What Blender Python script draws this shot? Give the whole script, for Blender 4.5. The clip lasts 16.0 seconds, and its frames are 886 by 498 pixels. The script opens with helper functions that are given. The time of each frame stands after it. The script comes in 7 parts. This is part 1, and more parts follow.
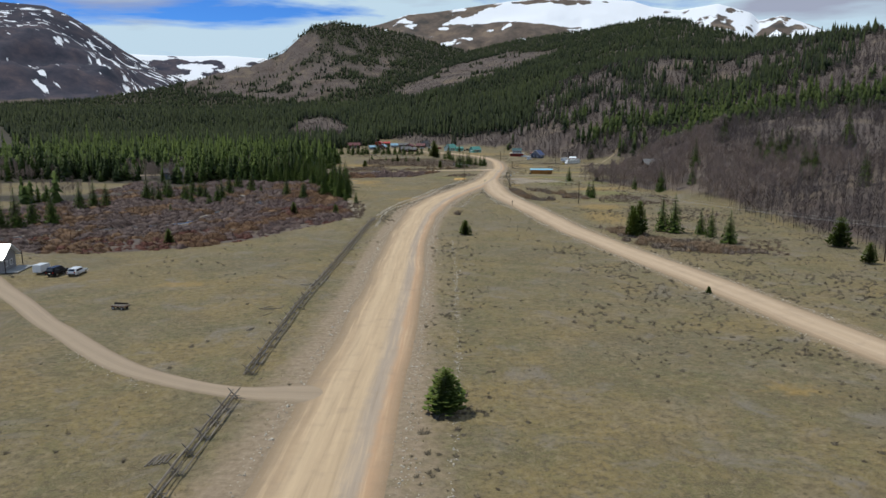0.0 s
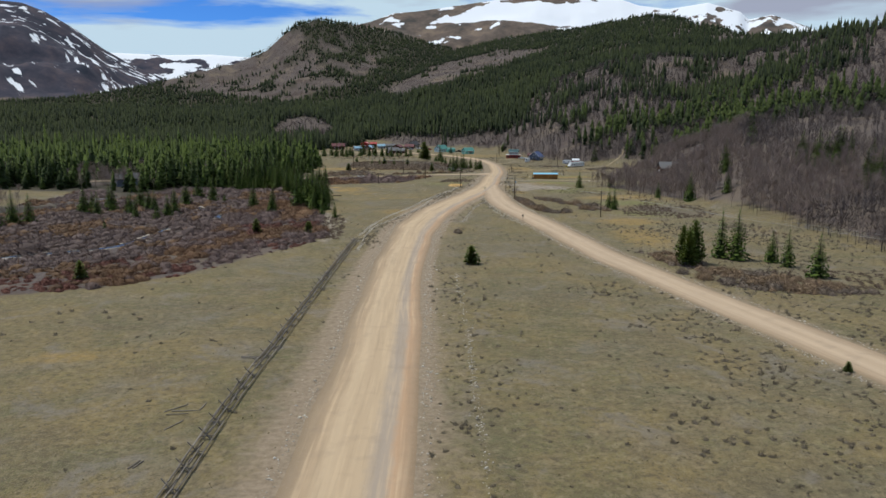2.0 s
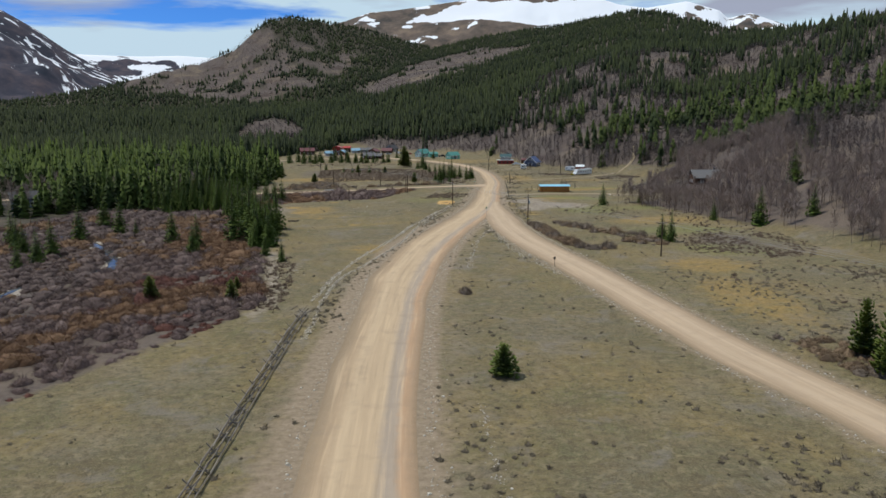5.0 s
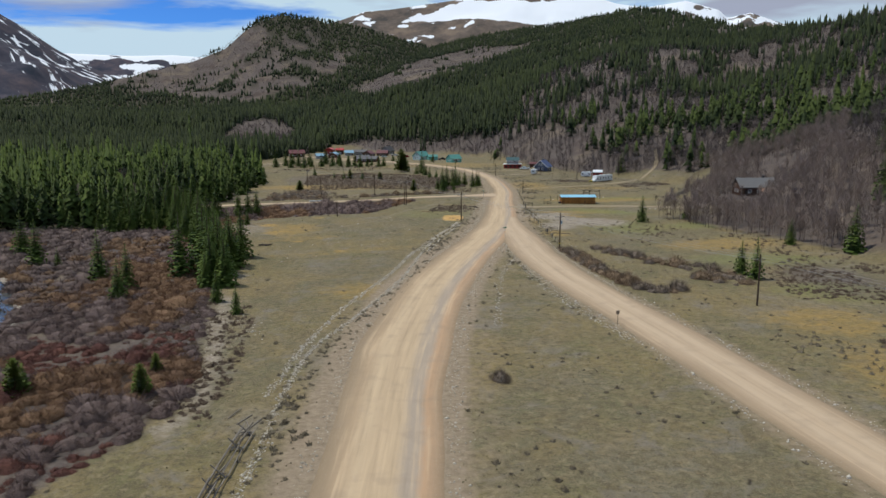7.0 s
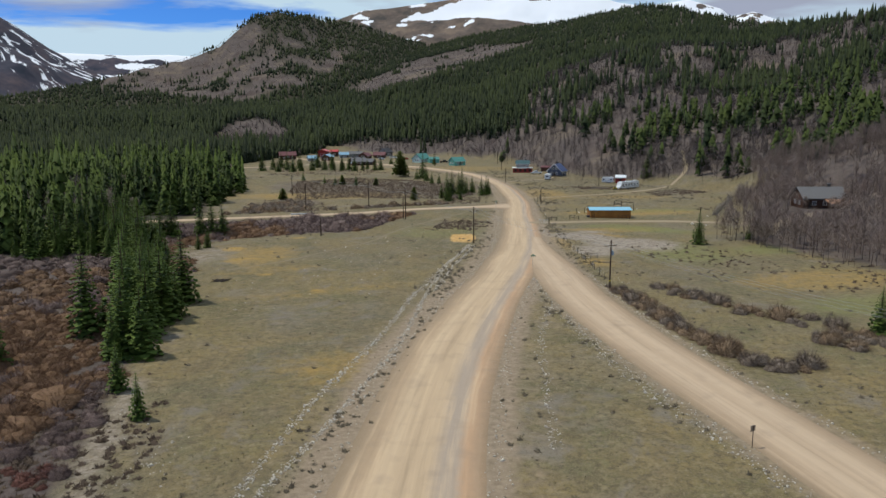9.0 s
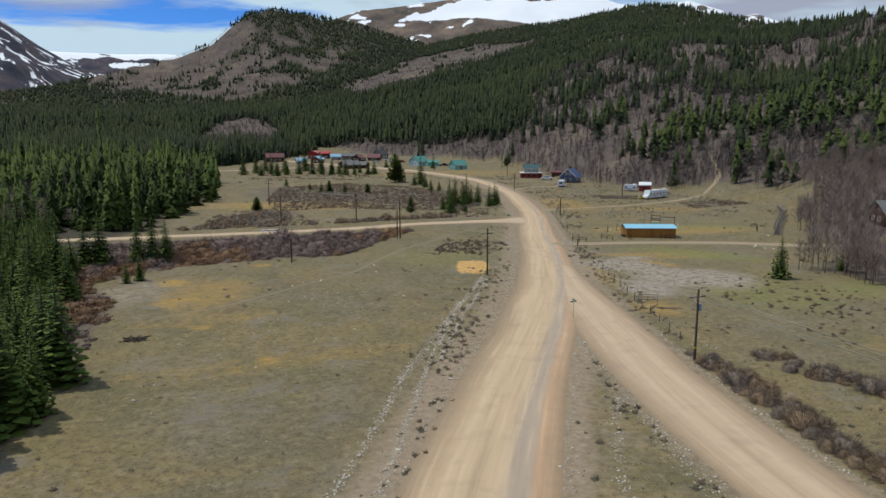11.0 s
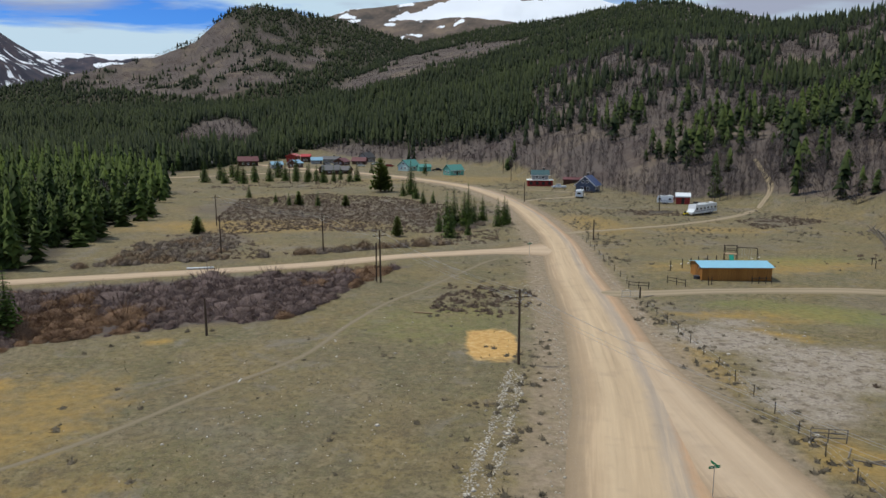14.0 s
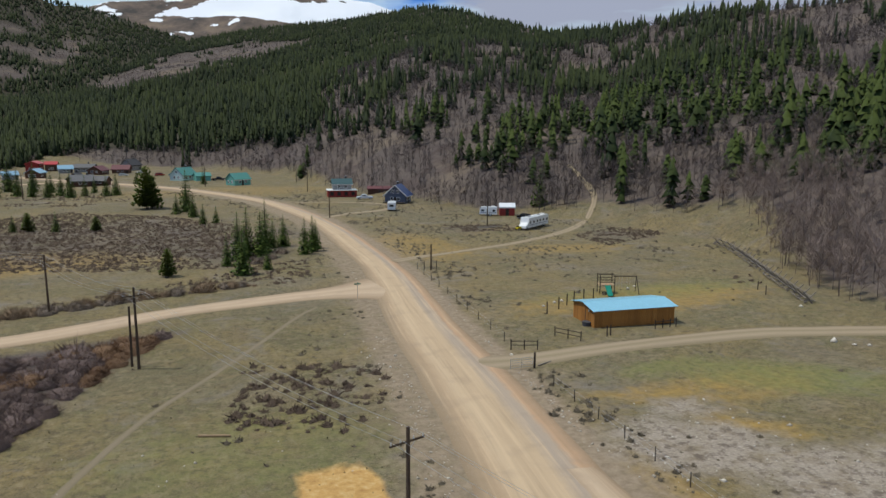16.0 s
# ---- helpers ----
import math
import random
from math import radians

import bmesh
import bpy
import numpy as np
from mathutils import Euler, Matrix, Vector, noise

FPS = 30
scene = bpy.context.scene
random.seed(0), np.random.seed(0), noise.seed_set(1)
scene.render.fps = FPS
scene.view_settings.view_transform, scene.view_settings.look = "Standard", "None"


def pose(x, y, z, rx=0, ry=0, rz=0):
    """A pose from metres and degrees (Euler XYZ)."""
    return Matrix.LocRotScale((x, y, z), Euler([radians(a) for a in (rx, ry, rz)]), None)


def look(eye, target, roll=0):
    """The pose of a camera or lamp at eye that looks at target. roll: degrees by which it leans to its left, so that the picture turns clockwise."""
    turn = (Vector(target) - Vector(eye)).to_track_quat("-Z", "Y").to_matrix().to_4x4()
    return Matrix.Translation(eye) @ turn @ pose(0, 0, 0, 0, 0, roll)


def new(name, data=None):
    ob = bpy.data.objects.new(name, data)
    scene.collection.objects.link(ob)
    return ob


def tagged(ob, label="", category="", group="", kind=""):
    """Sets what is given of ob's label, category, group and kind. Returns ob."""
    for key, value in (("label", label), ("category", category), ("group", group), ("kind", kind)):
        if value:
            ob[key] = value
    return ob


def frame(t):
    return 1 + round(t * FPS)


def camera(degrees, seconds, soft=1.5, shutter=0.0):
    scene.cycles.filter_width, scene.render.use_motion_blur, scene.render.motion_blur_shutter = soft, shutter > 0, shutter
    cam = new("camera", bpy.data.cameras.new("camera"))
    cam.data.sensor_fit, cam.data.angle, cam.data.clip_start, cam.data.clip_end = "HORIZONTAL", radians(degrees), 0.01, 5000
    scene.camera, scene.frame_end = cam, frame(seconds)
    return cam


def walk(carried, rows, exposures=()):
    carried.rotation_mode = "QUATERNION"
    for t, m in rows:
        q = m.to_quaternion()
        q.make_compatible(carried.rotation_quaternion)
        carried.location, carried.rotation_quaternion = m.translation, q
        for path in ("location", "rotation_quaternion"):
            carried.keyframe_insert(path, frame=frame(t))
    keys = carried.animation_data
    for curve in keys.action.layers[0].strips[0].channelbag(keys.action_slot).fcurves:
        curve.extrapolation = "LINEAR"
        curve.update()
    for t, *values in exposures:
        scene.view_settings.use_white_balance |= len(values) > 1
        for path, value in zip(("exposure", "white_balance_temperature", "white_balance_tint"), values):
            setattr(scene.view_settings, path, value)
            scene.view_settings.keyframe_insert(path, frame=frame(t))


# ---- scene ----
cam = camera(62.8, 16.0)
PATH = [
    (0, (18.648, -10.122, 30.278), (18.639, -8.154, 29.921), 0.0),
    (0.5, (17.896, 0.143, 30.074), (17.895, 2.11, 29.716), -0.1),
    (1, (17.198, 10.722, 29.966), (17.202, 12.689, 29.608), -0.1),
    (1.5, (16.646, 21.824, 29.697), (16.659, 23.792, 29.34), -0.1),
    (2, (15.941, 32.853, 29.41), (15.966, 34.821, 29.053), 0.0),
    (2.5, (15.31, 44.118, 29.355), (15.353, 46.086, 28.999), -0.0),
    (3, (14.81, 55.414, 29.247), (14.868, 57.381, 28.892), -0.0),
    (3.5, (14.323, 66.706, 29.174), (14.391, 68.673, 28.819), -0.1),
    (4, (13.895, 77.704, 29.105), (13.971, 79.671, 28.75), -0.2),
    (6.5, (12.497, 131.169, 28.601), (12.589, 133.136, 28.25), -0.4),
    (7, (12.138, 141.54, 28.504), (12.235, 143.507, 28.152), -0.3),
    (7.5, (12.116, 151.557, 28.358), (12.213, 153.524, 28.007), -0.4),
    (8, (12.11, 161.545, 28.089), (12.207, 163.512, 27.739), -0.4),
    (8.5, (12.054, 171.657, 27.948), (12.153, 173.624, 27.598), -0.4),
    (9, (12.042, 181.705, 27.875), (12.142, 183.672, 27.524), -0.3),
    (11.5, (12.974, 228.736, 26.547), (13.083, 230.703, 26.201), 0.0),
    (12, (13.303, 237.086, 26.464), (13.413, 239.053, 26.118), -0.1),
    (12.5, (13.565, 245.411, 26.422), (13.676, 247.378, 26.077), -0.0),
    (13, (13.919, 253.472, 26.119), (14.032, 255.438, 25.775), -0.1),
    (13.5, (14.016, 262.21, 25.856), (14.133, 264.177, 25.512), 0.0),
    (14, (14.227, 270.972, 25.637), (14.36, 272.938, 25.294), 0.0),
    (14.5, (14.392, 280.054, 25.365), (14.58, 282.015, 25.023), 0.1),
    (15, (14.598, 289.518, 25.094), (14.84, 291.474, 24.753), 0.3),
    (15.5, (15.011, 299.432, 24.922), (15.468, 301.349, 24.583), 0.5),
    (16, (15.664, 308.937, 24.607), (16.363, 310.781, 24.279), 0.4),
]
walk(cam, [(t, look(eye, to, roll)) for t, eye, to, roll in PATH])

# ---------------------------------------------------------------- daylight
SUN_EL, SUN_AZ = radians(63), radians(-72)          # high, from the left of the road and a little ahead
world = bpy.data.worlds.new("sky")
scene.world = world
world.use_nodes = True
wn, wl = world.node_tree.nodes, world.node_tree.links
wn.clear()


def wnode(kind, **sets):
    n = wn.new(kind)
    for k, v in sets.items():
        n.inputs[k.replace("_", " ")].default_value = v
    return n


sky = wn.new("ShaderNodeTexSky")
sky.sky_type, sky.sun_disc = "NISHITA", False
sky.sun_elevation, sky.sun_rotation, sky.altitude = SUN_EL, SUN_AZ, 3000
sky.air_density, sky.dust_density, sky.ozone_density = 1.0, 0.3, 3.0
coord = wn.new("ShaderNodeTexCoord")
stretch = wn.new("ShaderNodeMapping")
stretch.inputs["Scale"].default_value = (2.2, 2.2, 13.0)
stretch.inputs["Location"].default_value = (3.1, 0.4, 0.55)
clouds = wnode("ShaderNodeTexNoise", Scale=1.6, Detail=7.0, Roughness=0.55, Distortion=0.35)
cover = wn.new("ShaderNodeValToRGB")
cover.color_ramp.elements[0].position, cover.color_ramp.elements[1].position = 0.43, 0.56
body = wnode("ShaderNodeTexNoise", Scale=2.3, Detail=5.0, Roughness=0.5)
tone = wn.new("ShaderNodeValToRGB")
tone.color_ramp.elements[0].position, tone.color_ramp.elements[1].position = 0.32, 0.53
tone.color_ramp.elements[0].color = (4.6, 5.1, 6.6, 1)
tone.color_ramp.elements[1].color = (6.9, 9.0, 10.6, 1)
deep = wn.new("ShaderNodeMix")
deep.data_type, deep.blend_type = "RGBA", "MULTIPLY"
deep.inputs["Factor"].default_value = 1.0
deep.inputs[7].default_value = (0.42, 0.90, 1.60, 1)
mixed = wn.new("ShaderNodeMix")
mixed.data_type = "RGBA"
back = wnode("ShaderNodeBackground", Strength=0.077)
out = wn.new("ShaderNodeOutputWorld")
wl.new(coord.outputs["Generated"], stretch.inputs["Vector"])
wl.new(stretch.outputs["Vector"], clouds.inputs["Vector"])
wl.new(stretch.outputs["Vector"], body.inputs["Vector"])
split = wn.new("ShaderNodeSeparateXYZ")
low = wn.new("ShaderNodeMapRange")                  # a bank of cloud along the horizon
for k, v in (("From Min", 0.130), ("From Max", 0.098), ("To Min", -0.055), ("To Max", 0.16)):
    low.inputs[k].default_value = v
bank = wn.new("ShaderNodeMath")
bank.operation = "ADD"
wl.new(coord.outputs["Generated"], split.inputs["Vector"])
wl.new(split.outputs["Z"], low.inputs["Value"])
wl.new(clouds.outputs["Fac"], bank.inputs[0])
wl.new(low.outputs["Result"], bank.inputs[1])
east_side = wn.new("ShaderNodeMapRange")             # the blue gap lies over the far valley
for k, v in (("From Min", -0.30), ("From Max", -0.17), ("To Min", 0.0), ("To Max", 0.15)):
    east_side.inputs[k].default_value = v
heap_up = wn.new("ShaderNodeMath")
heap_up.operation = "ADD"
wl.new(split.outputs["X"], east_side.inputs["Value"])
wl.new(bank.outputs["Value"], heap_up.inputs[0])
wl.new(east_side.outputs["Result"], heap_up.inputs[1])
wl.new(heap_up.outputs["Value"], cover.inputs["Fac"])
lift = wn.new("ShaderNodeMath")
lift.operation = "MULTIPLY_ADD"
lift.inputs[1].default_value = 2.0
wl.new(low.outputs["Result"], lift.inputs[0])
wl.new(body.outputs["Fac"], lift.inputs[2])
shine = wn.new("ShaderNodeMapRange")                 # thin bright cloud beside the gap
for k, v in (("From Min", -0.32), ("From Max", -0.20), ("To Min", 0.0), ("To Max", 0.22)):
    shine.inputs[k].default_value = v
brighter = wn.new("ShaderNodeMath")
brighter.operation = "ADD"
wl.new(split.outputs["X"], shine.inputs["Value"])
wl.new(lift.outputs["Value"], brighter.inputs[0])
wl.new(shine.outputs["Result"], brighter.inputs[1])
dull = wn.new("ShaderNodeMapRange")                  # greyer cloud over the eastern ridge
for k, v in (("From Min", 0.30), ("From Max", 0.46), ("To Min", 0.0), ("To Max", 0.36)):
    dull.inputs[k].default_value = v
greyer = wn.new("ShaderNodeMath")
greyer.operation = "SUBTRACT"
wl.new(split.outputs["X"], dull.inputs["Value"])
wl.new(brighter.outputs["Value"], greyer.inputs[0])
wl.new(dull.outputs["Result"], greyer.inputs[1])
wl.new(greyer.outputs["Value"], tone.inputs["Fac"])
wl.new(sky.outputs["Color"], deep.inputs[6])
wl.new(deep.outputs[2], mixed.inputs[6])
wl.new(tone.outputs["Color"], mixed.inputs[7])
wl.new(cover.outputs["Color"], mixed.inputs["Factor"])
wl.new(mixed.outputs[2], back.inputs["Color"])
wl.new(back.outputs["Background"], out.inputs["Surface"])

lamp = bpy.data.lights.new("sun", "SUN")
lamp.energy, lamp.angle, lamp.color = 2.95, radians(1.2), (0.97, 0.945, 0.83)
sun = new("sun", lamp)
ahead = Vector((math.sin(SUN_AZ) * math.cos(SUN_EL), math.cos(SUN_AZ) * math.cos(SUN_EL), math.sin(SUN_EL)))
sun.matrix_world = look((0, 0, 400), Vector((0, 0, 400)) - ahead)

# ---------------------------------------------------------------- materials


def material(name, rough=0.9, metal=0.0):
    m = bpy.data.materials.new(name)
    m.use_nodes = True
    b = m.node_tree.nodes["Principled BSDF"]
    b.inputs["Roughness"].default_value, b.inputs["Metallic"].default_value = rough, metal
    b.inputs["Specular IOR Level"].default_value = 0.25
    return m, m.node_tree.nodes, m.node_tree.links, b


class Graph:
    """Short hand for node graphs."""

    def __init__(self, name, rough=0.9, metal=0.0):
        self.m, self.n, self.l, self.b = material(name, rough, metal)

    def put(self, socket, value):
        if hasattr(value, "is_output"):
            self.l.new(value, socket)
        elif value is not None:
            socket.default_value = (*value, 1) if isinstance(value, tuple) and len(value) == 3 and socket.type == "RGBA" else value

    def where(self, scale=(1, 1, 1), kind="Object", turn=(0, 0, 0)):
        c, m = self.n.new("ShaderNodeTexCoord"), self.n.new("ShaderNodeMapping")
        m.inputs["Scale"].default_value, m.inputs["Rotation"].default_value = scale, turn
        self.l.new(c.outputs[kind], m.inputs["Vector"])
        return m.outputs["Vector"]

    def noise(self, at, scale, detail=4.0, rough=0.55, twist=0.0):
        t = self.n.new("ShaderNodeTexNoise")
        self.put(t.inputs["Vector"], at)
        for k, v in (("Scale", scale), ("Detail", detail), ("Roughness", rough), ("Distortion", twist)):
            t.inputs[k].default_value = v
        return t.outputs["Fac"]

    def cells(self, at, scale, feature="F1", out="Distance"):
        t = self.n.new("ShaderNodeTexVoronoi")
        t.feature = feature
        self.put(t.inputs["Vector"], at)
        t.inputs["Scale"].default_value = scale
        return t.outputs[out]

    def ramp(self, fac, *stops):
        t = self.n.new("ShaderNodeValToRGB")
        e = t.color_ramp.elements
        while len(e) < len(stops):
            e.new(0.5)
        for el, (p, c) in zip(e, stops):
            el.position = p
            el.color = (c, c, c, 1) if isinstance(c, (int, float)) else (*c, 1)
        self.put(t.inputs["Fac"], fac)
        return t.outputs["Color"]

    def mix(self, fac, a, b, blend="MIX"):
        t = self.n.new("ShaderNodeMix")
        t.data_type, t.blend_type = "RGBA", blend
        self.put(t.inputs["Factor"], fac)
        self.put(t.inputs[6], a)
        self.put(t.inputs[7], b)
        return t.outputs[2]

    def math(self, op, a, b=0.0):
        t = self.n.new("ShaderNodeMath")
        t.operation = op
        self.put(t.inputs[0], a)
        self.put(t.inputs[1], b)
        return t.outputs[0]

    def attr(self, name, out="Fac"):
        t = self.n.new("ShaderNodeAttribute")
        t.attribute_name = name
        return t.outputs[out]

    def random(self):
        return self.n.new("ShaderNodeObjectInfo").outputs["Random"]

    def colour(self, c):
        self.put(self.b.inputs["Base Color"], c)
        return self

    def bump(self, height, strength=0.4, distance=0.05):
        t = self.n.new("ShaderNodeBump")
        t.inputs["Strength"].default_value, t.inputs["Distance"].default_value = strength, distance
        self.put(t.inputs["Height"], height)
        self.l.new(t.outputs["Normal"], self.b.inputs["Normal"])
        return self


def plain(name, base, rough=0.8, metal=0.0, scale=6.0, vary=0.25, bump=0.0):
    """A surface of one colour with grain and stains at two scales."""
    g = Graph(name, rough, metal)
    at = g.where()
    lo, hi = tuple(c * (1 - vary) for c in base), tuple(min(1, c * (1 + vary)) for c in base)
    fine, broad = g.noise(at, scale * 4, 5), g.noise(at, scale * 0.4, 3)
    c = g.ramp(fine, (0.3, lo), (0.7, hi))
    g.colour(g.mix(g.math("MULTIPLY", broad, 0.6), c, tuple(v * 0.8 for v in base)))
    if bump:
        g.bump(fine, bump, 0.02)
    return g.m


def leaf(name, dark, light, rough=0.75, twiggy=0.0):
    """Foliage and twigs, a tint for each plant, which also carries shade painted towards its foot."""
    g = Graph(name, rough)
    at = g.where()
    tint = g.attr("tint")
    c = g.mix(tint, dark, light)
    n = g.noise(at, 1.7, 3)
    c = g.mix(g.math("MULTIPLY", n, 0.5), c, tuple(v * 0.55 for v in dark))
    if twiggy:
        # shade between twigs painted in as dark gaps, with lighter wand streaks
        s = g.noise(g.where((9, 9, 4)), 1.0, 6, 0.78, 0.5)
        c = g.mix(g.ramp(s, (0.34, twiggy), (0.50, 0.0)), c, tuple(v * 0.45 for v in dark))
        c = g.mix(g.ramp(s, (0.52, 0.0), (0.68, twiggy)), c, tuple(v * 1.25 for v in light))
        g.bump(s, 1.0, 0.2)
    g.colour(c)
    g.b.inputs["Specular IOR Level"].default_value = 0.15
    return g.m


crown_mat = leaf("spruce_boughs", (0.026, 0.047, 0.010), (0.125, 0.178, 0.030))
spruce_mat = leaf("spruce_needles", (0.016, 0.029, 0.007), (0.084, 0.120, 0.020))
pine_mat = leaf("pine_needles", (0.062, 0.086, 0.016), (0.160, 0.205, 0.042))
aspen_mat = leaf("bare_aspen_twigs", (0.094, 0.074, 0.066), (0.174, 0.139, 0.124))
bright_aspen_mat = leaf("pale_aspen_twigs", (0.142, 0.108, 0.090), (0.345, 0.265, 0.223))
willow_mat = leaf("willow_twigs", (0.110, 0.078, 0.068), (0.255, 0.185, 0.160), twiggy=0.4)
thick_willow_mat = leaf("willow_wands", (0.125, 0.086, 0.076), (0.285, 0.205, 0.178), twiggy=0.45)
thick_rust_mat = leaf("rust_willow_wands", (0.150, 0.085, 0.050), (0.335, 0.200, 0.112), twiggy=0.45)
crimson_mat = leaf("crimson_willow_wands", (0.115, 0.050, 0.040), (0.245, 0.110, 0.080), twiggy=0.45)
rust_mat = leaf("rust_willow_twigs", (0.130, 0.078, 0.048), (0.290, 0.175, 0.096), twiggy=0.4)
sage_mat = leaf("sage_leaves", (0.112, 0.092, 0.064), (0.262, 0.212, 0.146), twiggy=0.4)
bark_mat = plain("bark", (0.095, 0.070, 0.050), 0.95, 0, 8, 0.4, 0.6)

# ---------------------------------------------------------------- lie of the land
HUB = (12.0, 161.0)


def lattice(ix, iy, seed):
    h = (ix.astype(np.int64) * 374761393 + iy.astype(np.int64) * 668265263 + seed * 1274126177) & 0xFFFFFFFF
    h = ((h ^ (h >> 13)) * 1274126177) & 0xFFFFFFFF
    return ((h ^ (h >> 16)) & 0xFFFF) / 65535.0


def grain(x, y, size, seed=0, octaves=4):
    """Smooth random relief in 0..1."""
    total, weight, out = 0.0, 1.0, 0.0
    for k in range(octaves):
        u, v = np.asarray(x, float) / size * 2**k, np.asarray(y, float) / size * 2**k
        iu, iv = np.floor(u), np.floor(v)
        fu, fv = u - iu, v - iv
        fu, fv = fu * fu * (3 - 2 * fu), fv * fv * (3 - 2 * fv)
        a, b = lattice(iu, iv, seed + k), lattice(iu + 1, iv, seed + k)
        c, d = lattice(iu, iv + 1, seed + k), lattice(iu + 1, iv + 1, seed + k)
        out = out + weight * ((a * (1 - fu) + b * fu) * (1 - fv) + (c * (1 - fu) + d * fu) * fv)
        total, weight = total + weight, weight * 0.5
    return out / total


def ease(t):
    t = np.clip(t, 0, 1)
    return t * t * (3 - 2 * t)


# hills round the valley: bearing from the hub in degrees, foot, crest (metres off) and crest height
WOODED_RIDGE = ((-60, 800, 1300, 40), (-17.4, 750, 1300, 47), (-11.4, 700, 1301, 59), (-5, 650, 1351, 77), (-0.7, 630, 1501, 136), (1.9, 610, 1701, 190),
                (5.8, 545, 1701, 216), (8, 470, 1680, 222), (10.5, 415, 1651, 228), (13.2, 385, 1570, 228), (15.5, 360, 1501, 231), (17.4, 348, 1450, 230), (19.4, 335, 1401, 219), (23.3, 305, 1301, 183), (25.9, 255, 1201, 157),
                (29.4, 205, 1001, 136), (33.3, 175, 851, 128), (38, 152, 780, 122), (45, 132, 700, 118), (69, 108, 600, 105), (110, 110, 600, 90), (150, 300, 900, 60), (180, 500, 1100, 40))
ROUND_HILL = ((-50, 1150, 1500, 40), (-36.7, 1150, 1500, 48), (-27.9, 1150, 1500, 66), (-22.8, 1150, 1500, 90), (-19.1, 1150, 1550, 124),
              (-16, 1150, 1600, 149), (-13.4, 1150, 1601, 180), (-12.1, 1150, 1601, 214), (-10.9, 1150, 1601, 238), (-9, 1100, 1621, 250),
              (-6.5, 1100, 1651, 244), (-3.2, 1100, 1701, 234), (1.9, 1100, 1751, 196), (8, 1100, 1751, 150), (14, 1100, 1751, 60))
SNOW_MOUNTAIN = ((-12, 2200, 3330, 320), (-8.4, 2200, 3330, 409), (-4.8, 2200, 3330, 462), (-3, 2200, 3330, 500), (-1.2, 2200, 3330, 508),
                 (1.9, 2200, 3330, 533), (5, 2200, 3330, 557), (7.7, 2200, 3330, 567), (11.6, 2200, 3333, 561), (14.6, 2200, 3336, 543),
                 (15.9, 2200, 3337, 516), (18, 2200, 3339, 497), (20.8, 2200, 3342, 518), (23.1, 2200, 3344, 474), (23.7, 2200, 3345, 440),
                 (25.2, 2200, 3347, 456), (27.5, 2200, 3350, 401), (29.5, 2200, 3353, 346), (40, 2200, 3353, 240))
ROCK_MOUNTAIN = ((-75, 1700, 2665, 380), (-41.2, 1700, 2665, 455), (-35.5, 1700, 2655, 403), (-32.3, 1700, 2651, 393), (-29.6, 1700, 2647, 390),
                 (-28.2, 1700, 2645, 367), (-26.4, 1700, 2643, 317), (-24.6, 1700, 2641, 255), (-22.7, 1700, 2639, 204), (-21.2, 1750, 2637, 173),
                 (-19.6, 1800, 2636, 145), (-17, 1800, 2636, 90))
FAR_PLATEAU = ((-32, 3300, 4144, 340), (-26.8, 3300, 4144, 368), (-23.4, 3300, 4140, 363), (-19.9, 3300, 4136, 361), (-17, 3300, 4134, 370),
               (-14.1, 3300, 4132, 359), (-11.1, 3300, 4131, 313), (-7, 3300, 4131, 250))

# the river terrace's edge, west of the road, from south to north
TERRACE = ((-140, 140), (-82, 149.5), (-62, 148.3), (-46, 154), (-36, 161), (-29, 168.5), (-21, 185), (-12, 203), (-9.5, 213), (-12, 228),
           (-15.5, 246), (-19, 266), (-23, 303), (-29, 330), (-38, 341), (-28, 354.5), (-9.7, 361.5), (-2, 362), (4.5, 370), (8, 381), (15, 395), (24, 404))


# centre lines and half-widths of the roads
MAIN_ROAD = ((8, -90, 6.2), (8, -20, 6.2), (8.0, 44, 6.2), (8.3, 66, 6.0), (8.8, 90, 5.8), (9.0, 122, 5.5), (8.7, 150, 5.4), (9.0, 182, 5.4), (10.0, 205, 5.6), (11.8, 232, 6.2),
             (16.6, 263, 6.4), (22.4, 286, 6.0), (31.8, 318, 5.8), (37.2, 340, 5.8), (41.8, 368, 5.2), (45.6, 398, 4.6), (50.0, 428, 4.2), (52.0, 460, 4.0),
             (52.4, 502, 3.6), (47.5, 545, 3.6), (41.0, 570, 3.6), (20.3, 615, 3.6), (-9.0, 655, 3.4), (-48, 700, 3.2), (-95, 760, 3.0))
BRANCH_ROAD = ((118, -80, 4.6), (98, 0, 4.6), (86, 45, 4.6), (76, 81, 4.6), (67.5, 122, 4.4), (58.6, 160, 4.3), (52.2, 192, 4.3), (46.9, 233, 4.6), (42.6, 259, 4.7), (40.0, 284, 4.8), (39.6, 310, 5.0), (40.2, 335, 4.0), (42, 352, 2.2))
CROSS_ROAD = ((-170, 372, 2.8), (-110, 379, 2.8), (-64, 387.5, 2.8), (-34, 394, 2.8), (-2, 402.2, 2.9), (15, 409.8, 3.0), (30, 413.2, 3.1), (36, 414.0, 3.6), (40, 414.4, 5.0), (43, 414.6, 7.2), (46, 414.8, 9.5))
STABLE_LANE = ((43, 377.5, 4.0), (49, 376, 2.4), (63, 376.5, 2.0), (80, 376.6, 2.3), (92, 373.5, 2.6), (104, 370.5, 2.3), (115, 371.5, 2.0), (123, 372.5, 1.8))


